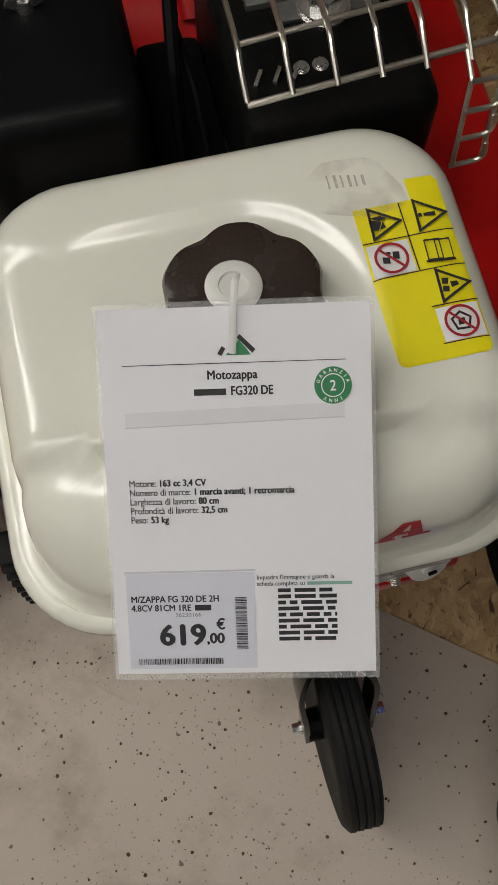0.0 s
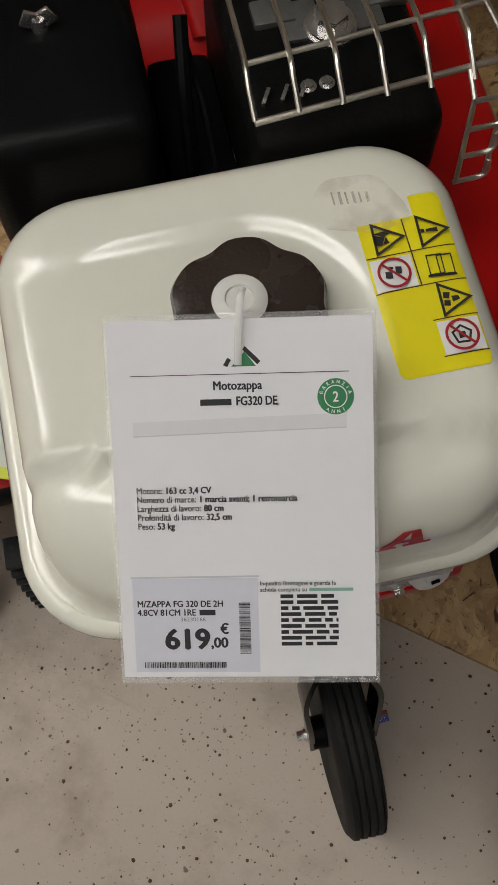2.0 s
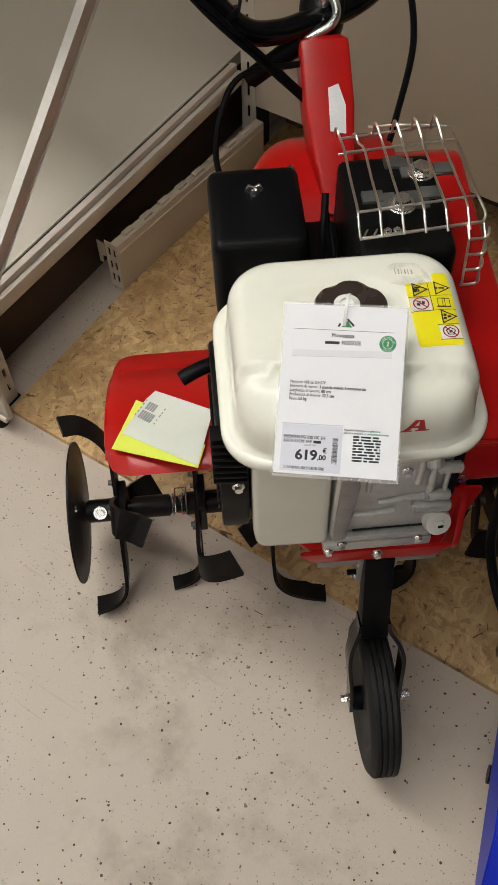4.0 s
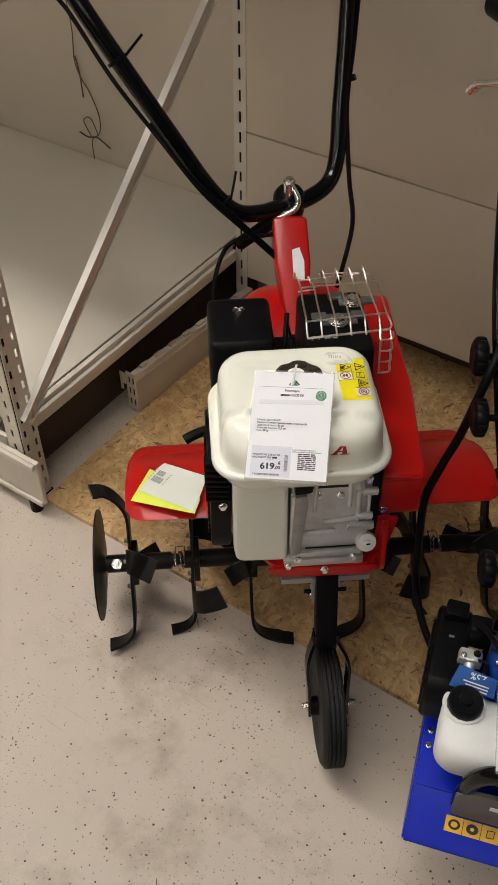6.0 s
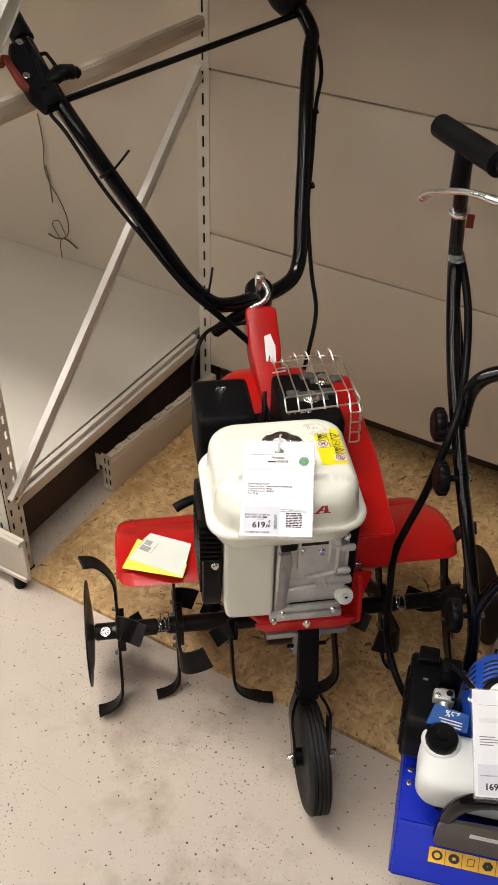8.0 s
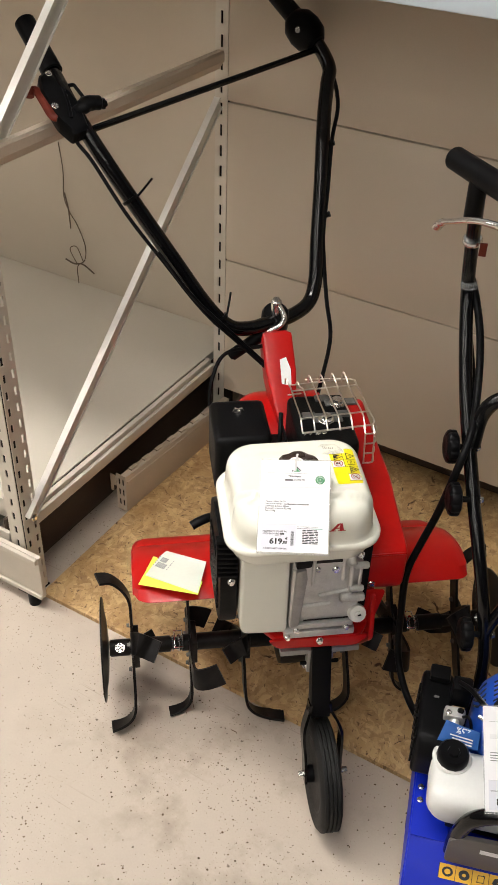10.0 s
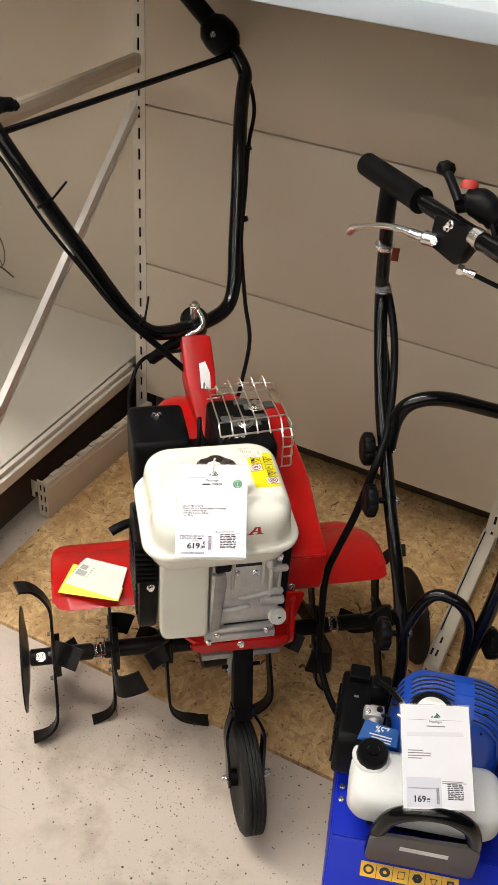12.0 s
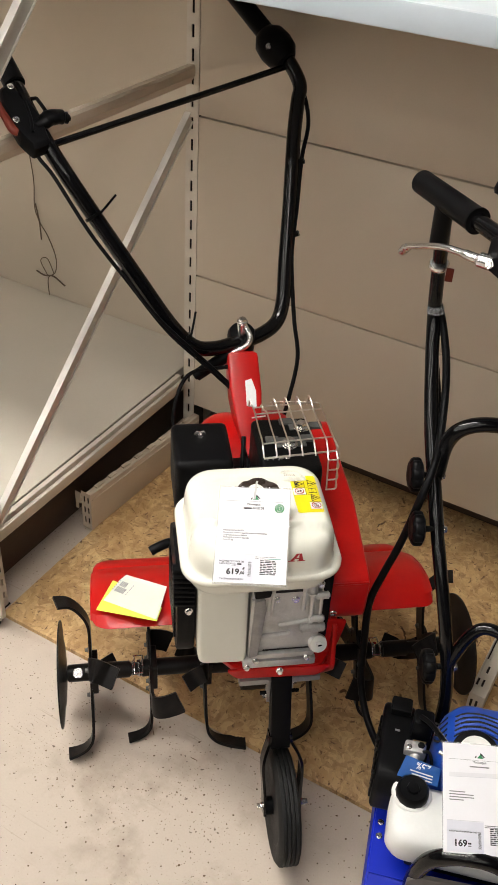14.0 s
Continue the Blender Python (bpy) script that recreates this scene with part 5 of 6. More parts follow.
for p, d in ((hp(-0.2365, 0.268), HU * 0.036 + HV * 0.026), (hp(-0.128, 0.015), HU * 0.02 + HV * 0.042)):
    part("zip_tie", join(tube([p + HN * 0.012 + HU * 0.008, p + HN * 0.013 + HU * 0.010 + d * 0.5, p + HN * 0.012 + HU * 0.012 + d], 0.0022, 6, 5), lathe([(0.0165, -0.003), (0.0165, 0.003)], p, HV - HU * 0.38, 16)), BLACK, bar, "black zip tie")
for u, v in ((0.155, 0.15), (0.212, 0.285)):
    part("cable_clip", rod(hp(u + 0.012, v, 0.0), hp(u + 0.022, v, 0.012), 0.006, seg=10), BLACK, bar)

# tine shaft
AX_Y, AX_Z = 0.298, 0.143
part("axle", rod((-0.375, AX_Y, AX_Z), (0.405, AX_Y, AX_Z), 0.0125, seg=20), TINE, tiller, "dark tine shaft")
for s in (-1, 1):
    part("sleeve", rod((s * 0.10, AX_Y, AX_Z), (s * 0.235, AX_Y, AX_Z), 0.0172, seg=20, bevel=0.002), TINE, tiller)
    part("sleeve", rod((s * 0.255, AX_Y, AX_Z), (s * 0.31, AX_Y, AX_Z), 0.0165, seg=20, bevel=0.002), TINE, tiller)
    part("hub_sleeve", rod((s * 0.04, AX_Y, AX_Z), (s * 0.10, AX_Y, AX_Z), 0.0215, seg=20, bevel=0.003), TINE, tiller)
    part("retaining_clip", join(lathe([(0.0158, -0.002), (0.0176, 0.0), (0.0158, 0.002)], (s * 0.238, AX_Y, AX_Z), (1, 0, 0), 20), lathe([(0.0158, -0.0015), (0.0172, 0.0), (0.0158, 0.0015)], (s * 0.252, AX_Y, AX_Z), (1, 0, 0), 20)), STEEL, tiller)
    e = 0.03 if s > 0 else 0.0
    part("end_sleeve", rod((s * 0.335 + e, AX_Y, AX_Z), (s * 0.378 + e, AX_Y, AX_Z), 0.017, seg=20, bevel=0.002), TINE, tiller)
    part("axle_bolt", bolt((s * 0.357 + e, AX_Y - 0.011, AX_Z + 0.0125), (0, -0.66, 0.75), 0.0072, 0.012), STEEL, tiller, "shiny nut")
    disc = part("guard_disc", lathe([(0.0, 0.006), (0.03, 0.0055), (0.06, 0.003), (0.098, -0.004), (0.104, -0.003), (0.104, -0.0005), (0.098, -0.0015), (0.06, 0.0055), (0.03, 0.008), (0.0, 0.0085)], (s * 0.388 + e, AX_Y, AX_Z), (-s, 0, 0), 48), TINE, tiller, "dark dished guard disc")


def tine(x, ang, bend, reach=0.150, side=0.058, twist=0.35, wide=0.034, square=False):
    """One L-shaped blade from the shaft: ang in degrees about the shaft (90 up), bend the side it turns to."""
    a = radians(ang)
    c, s = math.cos(a), math.sin(a)
    def at(r, dx, lag=0.0):
        return (x + dx, AX_Y + c * r - s * lag, AX_Z + s * r + c * lag)
    pts = [at(0.018, 0), at(0.06, 0), at(0.10, bend * 0.002, 0.003), at(0.128, bend * side * 0.28, 0.008), at(reach * 0.97, bend * side * 0.65, 0.016), at(reach, bend * side * 1.05, 0.026)]
    if 220 < ang < 250:
        pts = [at(0.018, 0), at(0.06, 0), at(reach - 0.058, 0), at(reach - 0.030, bend * side * 0.05), at(reach - 0.014, bend * side * 0.25), at(reach - 0.005, bend * side * 0.58), at(reach, bend * side)]
    if square:
        pts = [at(0.018, 0), at(0.06, 0), at(0.112, 0), at(0.130, bend * 0.004), at(0.1375, bend * 0.017, -0.003), at(0.139, bend * 0.036, -0.008), at(0.140, bend * side, -0.014)]
    part("tine", ribbon(pts, wide, 0.0055, (1, 0, 0), 5, None, twist * bend), TINE, tiller)


def star(x, angles, first, reach=(0.15, 0.15, 0.15, 0.15), side=(0.058,) * 4, wide=(0.034,) * 4, twist=(0.08, 0.10, 0.05, 0.05)):
    part("tine_hub", prism(round_poly([(AX_Y - 0.032, AX_Z - 0.032), (AX_Y + 0.032, AX_Z - 0.032), (AX_Y + 0.032, AX_Z + 0.032), (AX_Y - 0.032, AX_Z + 0.032)], 0.008), "x", x - 0.009, x + 0.003, 0.001), TINE, tiller)
    for k, a in enumerate(angles):
        c, s = math.cos(radians(a)), math.sin(radians(a))
        tine(x - 0.010, a, first[k], reach[k], side[k], twist[k], wide[k], wide[k] > 0.0425)
        part("tine_bolt", bolt((x - 0.014, AX_Y + c * 0.045, AX_Z + s * 0.045), (-1, 0, 0), 0.0042, 0.006), DULLSTEEL, tiller)


star(-0.322, (60, 235, 125, 305), (-1, -1, 1, 1), (0.152, 0.160, 0.12, 0.12), (0.058, 0.050, 0.046, 0.046), (0.034, 0.034, 0.042, 0.042), (0.1, 0.35, 0.1, 0.1))
star(-0.207, (50, 246, 163, 335), (-1, -1, 1, 1), (0.15, 0.152, 0.145, 0.14), (0.058, 0.048, 0.050, 0.048), (0.034, 0.022, 0.043, 0.043), (0.08, 0.5, 0.0, 0.0))
star(-0.100, (233, 60, 134, 314), (1, 1, -1, -1), (0.166, 0.15, 0.118, 0.118), (0.077, 0.058, 0.042, 0.042), (0.034,) * 4, (0.6, 0.35, 0.1, 0.1))
star(0.112, (233, 60, 134, 314), (-1, -1, 1, 1), (0.166, 0.15, 0.118, 0.118), (0.077, 0.058, 0.042, 0.042), (0.034,) * 4, (0.6, 0.35, 0.1, 0.1))
star(0.214, (50, 246, 163, 335), (1, 1, -1, -1), (0.15, 0.152, 0.145, 0.14), (0.058, 0.048, 0.050, 0.048), (0.034, 0.022, 0.043, 0.043), (0.08, 0.5, 0.0, 0.0))
star(0.350, (60, 235, 125, 305), (1, 1, -1, -1), (0.152, 0.160, 0.12, 0.12), (0.058, 0.050, 0.046, 0.046), (0.034, 0.034, 0.042, 0.042), (0.1, 0.35, 0.1, 0.1))


# square wire clips that hold the outer tines
for s in (-1, 1):
    ring = [(s * 0.240 + dx, AX_Y + 0.0205 * v, AX_Z + 0.0205 * w) for dx, v, w in ((-0.008, -1, 0.5), (0.008, -1, 0.5), (0.008, -0.5, 1), (0.008, 0.8, 0.9), (-0.008, 0.8, 0.9), (-0.008, -0.5, 1), (-0.008, -1, 0.45))]
    part("retaining_clip", tube(ring, 0.0014, 8, smooth=False), STEEL, tiller, "bright wire clip")
    part("clip_pin", rod((s * 0.240, AX_Y, AX_Z - 0.021), (s * 0.240, AX_Y, AX_Z + 0.022), 0.0032, seg=10), STEEL, tiller)


# mudguards
def mudguard(s, x_in, x_out):
    prof = [(0.232, 0.338), (0.255, 0.349), (0.30, 0.350), (0.345, 0.341), (0.40, 0.314), (0.447, 0.277), (0.458, 0.275), (0.50, 0.247)]
    bm = bmesh.new()
    cols = []
    n = 30
    for i in range(n + 1):
        t = i / n
        x = x_in + (x_out - x_in) * t
        col = []
        for j, (y, z) in enumerate(prof):
            e = max(0.0, (t - 0.84) / 0.16)
            arc = 1 - math.sqrt(max(0.0, 1 - e * e))
            yy = y + (0.030, 0.014, 0.003, 0, 0, 0, -0.004, -0.012)[j] * arc
            col.append(bm.verts.new((x, yy, z - 0.006 * arc)))
        cols.append(col)
    for a, b in zip(cols, cols[1:]):
        for j in range(len(prof) - 1):
            bm.faces.new((a[j], a[j + 1], b[j + 1], b[j]))
    bmesh.ops.recalc_face_normals(bm, faces=bm.faces)
    bmesh.ops.solidify(bm, geom=bm.faces[:], thickness=0.0025)
    g = part("mudguard", bm, RED, tiller, "red sheet-steel mudguard", angle=25)
    part("guard_rim", tube([(x_out, 0.264, 0.329), (x_out, 0.30, 0.341), (x_out, 0.345, 0.332), (x_out, 0.40, 0.305), (x_out, 0.445, 0.269)], 0.0025, 8, 5), RED, g)


mudguard(-1, -0.098, -0.322)
mudguard(1, 0.153, 0.322)


# ---- price card hung on the filler cap ----
def text_width(body, size, squeeze):
    bm = text_mesh(body, size, "LEFT", 0.0, squeeze)
    w = max(v.co.x for v in bm.verts)
    bm.free()
    return w


def price_card(name, m, price, head, lines, small1, label, full):
    """A sleeved price card in the xy plane, origin at its middle, y up the card, 105 x 148 mm."""
    t = thing(name, label, "price card", m, "price cards")
    W, H = 0.105, 0.148
    part("sleeve", box((-W / 2 - 0.0016, -H / 2 - 0.0030, -0.0005), (W / 2 + 0.0016, H / 2 + 0.0022, -0.0001), 0.0), CLEAR, t, "clear plastic sleeve", False)
    part("paper", box((-W / 2, -H / 2, 0.0), (W / 2, H / 2, 0.0006)), PAPER, t, "white printed paper", False)
    Z = 0.0008

    def P(u, v):
        return (u - 0.5) * W, (0.5 - v) * H

    def rect(nm, u0, v0, u1, v1, material, z=Z, lab="", skew=0.0):
        (x0, y0), (x1, y1) = P(u0, v0), P(u1, v1)
        return part(nm, sheet([(x0, y1, z), (x1, y1 + skew, z), (x1, y0 + skew, z), (x0, y0, z)], 0.00008), material, t, lab, False)

    def word(nm, body, u, v, size, material=INK, align="LEFT", bold=0.0, squeeze=0.82, z=Z + 0.00025, turn=0.0):
        x, y = P(u, v)
        return part(nm, put(text_mesh(body, size, align, bold, squeeze), pose(x, y, z, 0, 0, turn)), material, t, "", False)

    def fitted(nm, body, u0, u1, v, size, bold=0.0001, material=INK):
        """A line of words set to reach from u0 to u1."""
        return word(nm, body, u0, v, size, material, "LEFT", bold, (u1 - u0) * W / text_width(body, size, 1.0))

    # shop mark as plain shapes
    x, y = P(0.52, 0.105)
    part("shop_mark", sheet([(x - 0.0052, y - 0.0032, Z), (x + 0.0046, y - 0.0032, Z), (x + 0.0002, y + 0.0026, Z)], 0.00008), GREENINK, t, "green triangle mark", False)
    part("mark_bar", join(sheet([(x + 0.0004, y + 0.0048, Z), (x - 0.0006, y + 0.0034, Z), (x + 0.0052, y - 0.0026, Z), (x + 0.0064, y - 0.0012, Z)], 0.00008), sheet([(x - 0.0084, y - 0.0026, Z), (x - 0.0068, y - 0.0034, Z), (x - 0.0052, y - 0.0006, Z), (x - 0.0066, y + 0.0004, Z)], 0.00008)), INK, t, "", False)
    rect("rule", 0.085, 0.1455, 0.91, 0.1475, INK)
    if full:
        fitted("heading", head[0], 0.398, 0.584, 0.188, 0.0050, 0.00013)
        rect("maker_bar", 0.348, 0.213, 0.467, 0.230, INK)
        fitted("heading", head[1], 0.484, 0.640, 0.2305, 0.0050, 0.00014)
    else:
        fitted("heading", head[0], 0.41, 0.60, 0.175, 0.0050, 0.00013, GREYINK)
        rect("maker_bar", 0.37, 0.203, 0.64, 0.214, GREYINK)
    # pale shadow along the fold, painted as a grey strip with a darker lower line
    rect("fold_shade", 0.085, 0.272, 0.90, 0.312, PAPERSHADE, Z, "", 0.0022)
    rect("fold_shade_edge", 0.085, 0.3095, 0.90, 0.3125, LABELDARK, Z + 0.0001, "", 0.0022)
    # round badge
    if full:
        bx, by = P(0.86, 0.213)
        part("badge", lathe([(0.0, 0.0), (0.0072, 0.0), (0.0072, 0.0001), (0.0, 0.0001)], (bx, by, Z + 0.0001), (0, 0, 1), 40), GREENINK, t, "round green guarantee badge", False)
        part("badge_tail", sheet([(bx - 0.002, by - 0.0068, Z), (bx + 0.005, by - 0.0058, Z), (bx + 0.0005, by - 0.0105, Z)], 0.00008), LABELDARK, t, "", False)
        part("badge_ring", lathe([(0.0042, 0.0), (0.0046, 0.0), (0.0046, 0.0001), (0.0042, 0.0001), (0.0042, 0.0)], (bx, by, Z + 0.0003), (0, 0, 1), 40, caps=False), WHITEINK, t, "", False)
        part("badge_number", put(text_mesh("2", 0.0058, "CENTER", 0.0001), pose(bx, by - 0.002, Z + 0.0004)), WHITEINK, t, "", False)
        for body, mid, flip in (("GARANZIA", 90, 1), ("ANNI", -90, -1)):
            bms = []
            for i, ch in enumerate(body):
                a = mid - flip * (i - (len(body) - 1) / 2) * 21
                r = 0.0052 if flip > 0 else 0.0066
                bms.append(put(text_mesh(ch, 0.002, "CENTER", 0.00004, 0.9), pose(bx + r * math.cos(radians(a)), by + r * math.sin(radians(a)), Z + 0.0004, 0, 0, a - 90 if flip > 0 else a + 90)))
            part("badge_word", join(*bms), WHITEINK, t, "", False)
    v = 0.470 if full else 0.455
    for a, b in lines:
        if full:
            word("spec_line", a, 0.085, v, 0.0038, INK, "LEFT", 0.00004, 0.86)
            word("spec_value", b, 0.085 + (text_width(a.rstrip(), 0.0038, 0.86) + 0.0012) / W, v, 0.0038, INK, "LEFT", 0.00014, 0.86)
        else:
            rect("spec_bar", 0.085, v - 0.012, a, v - 0.003, GREYINK)
        v += 0.0250
    # shelf label
    rect("shelf_label", 0.05, 0.712, 0.545, 0.985, LABEL, Z, "grey-white price label")
    rect("label_edge", 0.045, 0.706, 0.55, 0.711, LABELDARK, Z + 0.0001, "", 0.0003)
    if full:
        fitted("label_line", small1[0], 0.066, 0.405, 0.793, 0.0038)
        fitted("label_line", small1[1], 0.066, 0.297, 0.818, 0.0038)
        rect("label_bar", 0.312, 0.802, 0.375, 0.818, INK, Z + 0.0002)
        fitted("label_code", small1[2], 0.235, 0.335, 0.835, 0.0024, 0.00002, GREYINK)
        word("euro", "€", 0.392, 0.872, 0.0062, INK, "LEFT", 0.00022, 0.9)
        fitted("cents", ",00", 0.352, 0.420, 0.912, 0.0062, 0.00024)
        rnd = random.Random(5)
        bms, y = [], 0.782
        while y < 0.930:
            h = rnd.choice((0.0008, 0.0016, 0.0024))
            bms.append(sheet([(*P(0.468, y + h), Z + 0.0003), (*P(0.512, y + h), Z + 0.0003), (*P(0.512, y), Z + 0.0003), (*P(0.468, y), Z + 0.0003)], 0.00005))
            y += h + rnd.choice((0.001, 0.0018, 0.0026))
        part("barcode", join(*bms), INK, t, "", False)
        bms, x = [], 0.085
        while x < 0.415:
            h = rnd.choice((0.0016, 0.003, 0.0045))
            bms.append(sheet([(*P(x, 0.972), Z + 0.0003), (*P(x + h, 0.972), Z + 0.0003), (*P(x + h, 0.955), Z + 0.0003), (*P(x, 0.955), Z + 0.0003)], 0.00005))
            x += h + rnd.choice((0.0016, 0.003, 0.0045))
        part("barcode", join(*bms), INK, t, "", False)
        fitted("hint", "Inquadra l'immagine e guarda la", 0.553, 0.848, 0.733, 0.0026, 0.00003)
        fitted("hint", "scheda completa su", 0.553, 0.735, 0.751, 0.0026, 0.00003)
        rect("address_bar", 0.745, 0.742, 0.915, 0.751, TEALINK)
    else:
        rect("label_bar", 0.075, 0.80, 0.46, 0.812, GREYINK)
        rect("label_bar", 0.47, 0.80, 0.51, 0.95, GREYINK)
        rect("hint_bar", 0.56, 0.735, 0.86, 0.742, GREYINK)
        rect("hint_bar", 0.56, 0.75, 0.90, 0.757, GREYINK)
    if full:
        fitted("price", price, 0.170, 0.346, 0.915, 0.0122, 0.00055)
    else:
        fitted("price", price, 0.135, 0.315, 0.935, 0.0125, 0.00045)
        rect("cents_bar", 0.330, 0.900, 0.375, 0.915, INK, Z + 0.0002)
        rect("cents_bar", 0.330, 0.925, 0.375, 0.935, GREYINK, Z + 0.0002)
    # a square of short plain bars
    rnd = random.Random(11)
    bms = []
    for row in range(9):
        v, u = 0.760 + row * 0.0172, 0.632
        while u < 0.850:
            w = min(rnd.choice((0.03, 0.05, 0.08)), 0.856 - u)
            bms.append(sheet([(*P(u, v + 0.0108), Z), (*P(u + w, v + 0.0108), Z), (*P(u + w, v), Z), (*P(u, v), Z)], 0.00005))
            u += w + 0.014
    part("bar_block", join(*bms), INK, t, "", False)["kind"] = "stuff"
    return t


LINES = [("Motore: ", "163 cc 3,4 CV"), ("Numero di marce: ", "1 marcia avanti; 1 retromarcia"), ("Larghezza di lavoro: ", "80 cm"), ("Profondità di lavoro: ", "32,5 cm"), ("Peso: ", "53 kg")]


def card_pose(top, bottom, across):
    y = (Vector(top) - Vector(bottom)).normalized()
    x = Vector(across)
    x = (x - y * x.dot(y)).normalized()
    z = x.cross(y)
    c = (Vector(top) + Vector(bottom)) / 2
    return Matrix(((x.x, y.x, z.x, c.x), (x.y, y.y, z.y, c.y), (x.z, y.z, z.z, c.z), (0, 0, 0, 1)))


CARD = TM @ card_pose((-0.0586, 0.1475, 0.7222), (-0.0826, 0.0200, 0.6531), (0.9457, -0.325, 0.0065))
card = price_card("price_card", CARD, "619", ("Motozappa", "FG320 DE"), LINES, ("M/ZAPPA FG 320 DE 2H", "4.8CV 81CM 1RE", "36230166"), "white printed price card in a clear sleeve on the cream tank", True)
part("strap", tube([(0.0022, 0.0855, -0.0020), (0.0018, 0.083, 0.0045), (0.0012, 0.078, 0.0055), (0.0004, 0.068, 0.0040), (-0.0004, 0.056, 0.0016)], 0.0016, 8, 6, flat=0.45), STRAP, card, "clear plastic strap")

# tags on the mudguard
tag = thing("paper_tag", "white hang tag with printed bars on the red mudguard", "tag", TM)
def guard_z(y):
    return 0.3598 - (y - 0.217) * 0.12
def lay(poly, lift):
    return sheet([(x, y, guard_z(y) + lift) for x, y in poly], 0.0006)
part("tag_paper", lay([(-0.2991, 0.2855), (-0.2060, 0.2228), (-0.1820, 0.3120), (-0.2555, 0.3545), (-0.2685, 0.3400)], 0.0045), TAGPAPER, tag, "", False)
# its printing: a block of slanted bars between two columns of dashes
PU, PV, P0 = Vector((0.0163, -0.0125)).normalized(), Vector((0.0147, 0.0228)).normalized(), Vector((-0.2800, 0.3105))
def tag_bar(u0, v0, u1, v1):
    part("tag_bar", lay([tuple(P0 + PU * u + PV * v) for u, v in ((u0, v0), (u1, v0), (u1, v1), (u0, v1))], 0.0055), PALEINK, tag, "", False)
for k in range(6):
    tag_bar(0.0005 + 0.0034 * k, 0.0, 0.0031 + 0.0034 * k, 0.014)
for k in range(4):
    tag_bar(0.0010 + 0.0036 * k, 0.017, 0.0038 + 0.0036 * k, 0.030)
rnd = random.Random(3)
for u in (-0.0050, 0.0250):
    for k in range(5):
        tag_bar(u, 0.001 + 0.0066 * k, u + 0.0016, 0.001 + 0.0066 * k + rnd.uniform(0.0022, 0.0048))
tag2 = thing("paper_tag", "neon yellow tag beneath a white tag on the red mudguard", "tag", TM)
part("tag_paper", lay([(-0.3127, 0.2623), (-0.2059, 0.2205), (-0.1950, 0.2560), (-0.2590, 0.3280), (-0.2813, 0.3420)], 0.0028), NEON, tag2, "", False)


# ---- the small blue tiller ----
BM = pose(0.389, -0.030, 0.0, 0, 0, 17.0)
BI = BM.inverted()
mini = thing("mini_tiller", "small blue petrol hand tiller with a white tank and black handle", "tiller", BM)


def bw(*p):
    """A place in the room as seen from the blue tiller."""
    return BI @ Vector(p)


part("hood", prism(round_poly([(-0.004, 0.185), (0.062, 0.232), (0.31, 0.236), (0.33, 0.20), (0.322, 0.19), (0.30, 0.222), (0.065, 0.222), (0.004, 0.178)], 0.006), "x", 0.0, 0.27, 0.002), BLUESHEET, mini, "blue sheet-steel tine hood")
part("hood_fold", tube([(0.001, 0.0635, 0.2335), (0.269, 0.0635, 0.2335)], 0.0014, 8, smooth=False), BLUESHEET, mini)
for x in (-0.001, 0.271):
    part("hood_side", prism(round_poly([(0.0, 0.183), (0.062, 0.23), (0.31, 0.233), (0.325, 0.20), (0.31, 0.15), (0.02, 0.15)], 0.01), "x", x - 0.0015, x + 0.0015), BLUESHEET, mini)
for y in (0.127, 0.151):
    part("hood_bolt", bolt((0.010, y, 0.2325), (0, 0, 1), 0.0040, 0.005), STEEL, mini)
part("tine_shaft", rod((0.0, 0.16, 0.11), (0.27, 0.16, 0.11), 0.012), TINE, mini)
for x in (0.03, 0.095, 0.185, 0.24):
    for k in range(4):
        a = radians(45 + 90 * k + x * 200)
        part("tine", ribbon([(x, 0.16 + 0.012 * math.cos(a), 0.11 + 0.012 * math.sin(a)), (x, 0.16 + 0.07 * math.cos(a), 0.11 + 0.07 * math.sin(a)), (x + 0.012, 0.16 + 0.105 * math.cos(a + 0.12), 0.11 + 0.105 * math.sin(a + 0.12))], 0.024, 0.004, (1, 0, 0), 4), TINE, mini)
part("gear_case", box((0.12, 0.12, 0.09), (0.17, 0.22, 0.228), 0.01), TINE, mini)

# engine
part("engine_base", box((0.05, 0.085, 0.237), (0.235, 0.25, 0.29), 0.008), BLACK, mini)
eng = part("engine_cover", tank_loops([(0.0, 0.29), (0.0, 0.36), (0.006, 0.40), (0.016, 0.425), (0.03, 0.44), (0.05, 0.446)] + [(0.05 + 0.1 * k, 0.448) for k in range(1, 10)], 0.066, 0.252, 0.158, 0.282, 0.045), BLUE, mini, "blue plastic engine cover")
bpy.context.view_layer.update()


def on_cover(x, y, lift):
    hit, place, normal, face = eng.ray_cast(Vector((x, y, 0.6)), Vector((0, 0, -1)))
    return Vector((x, y, (place.z if hit else 0.40) + lift))


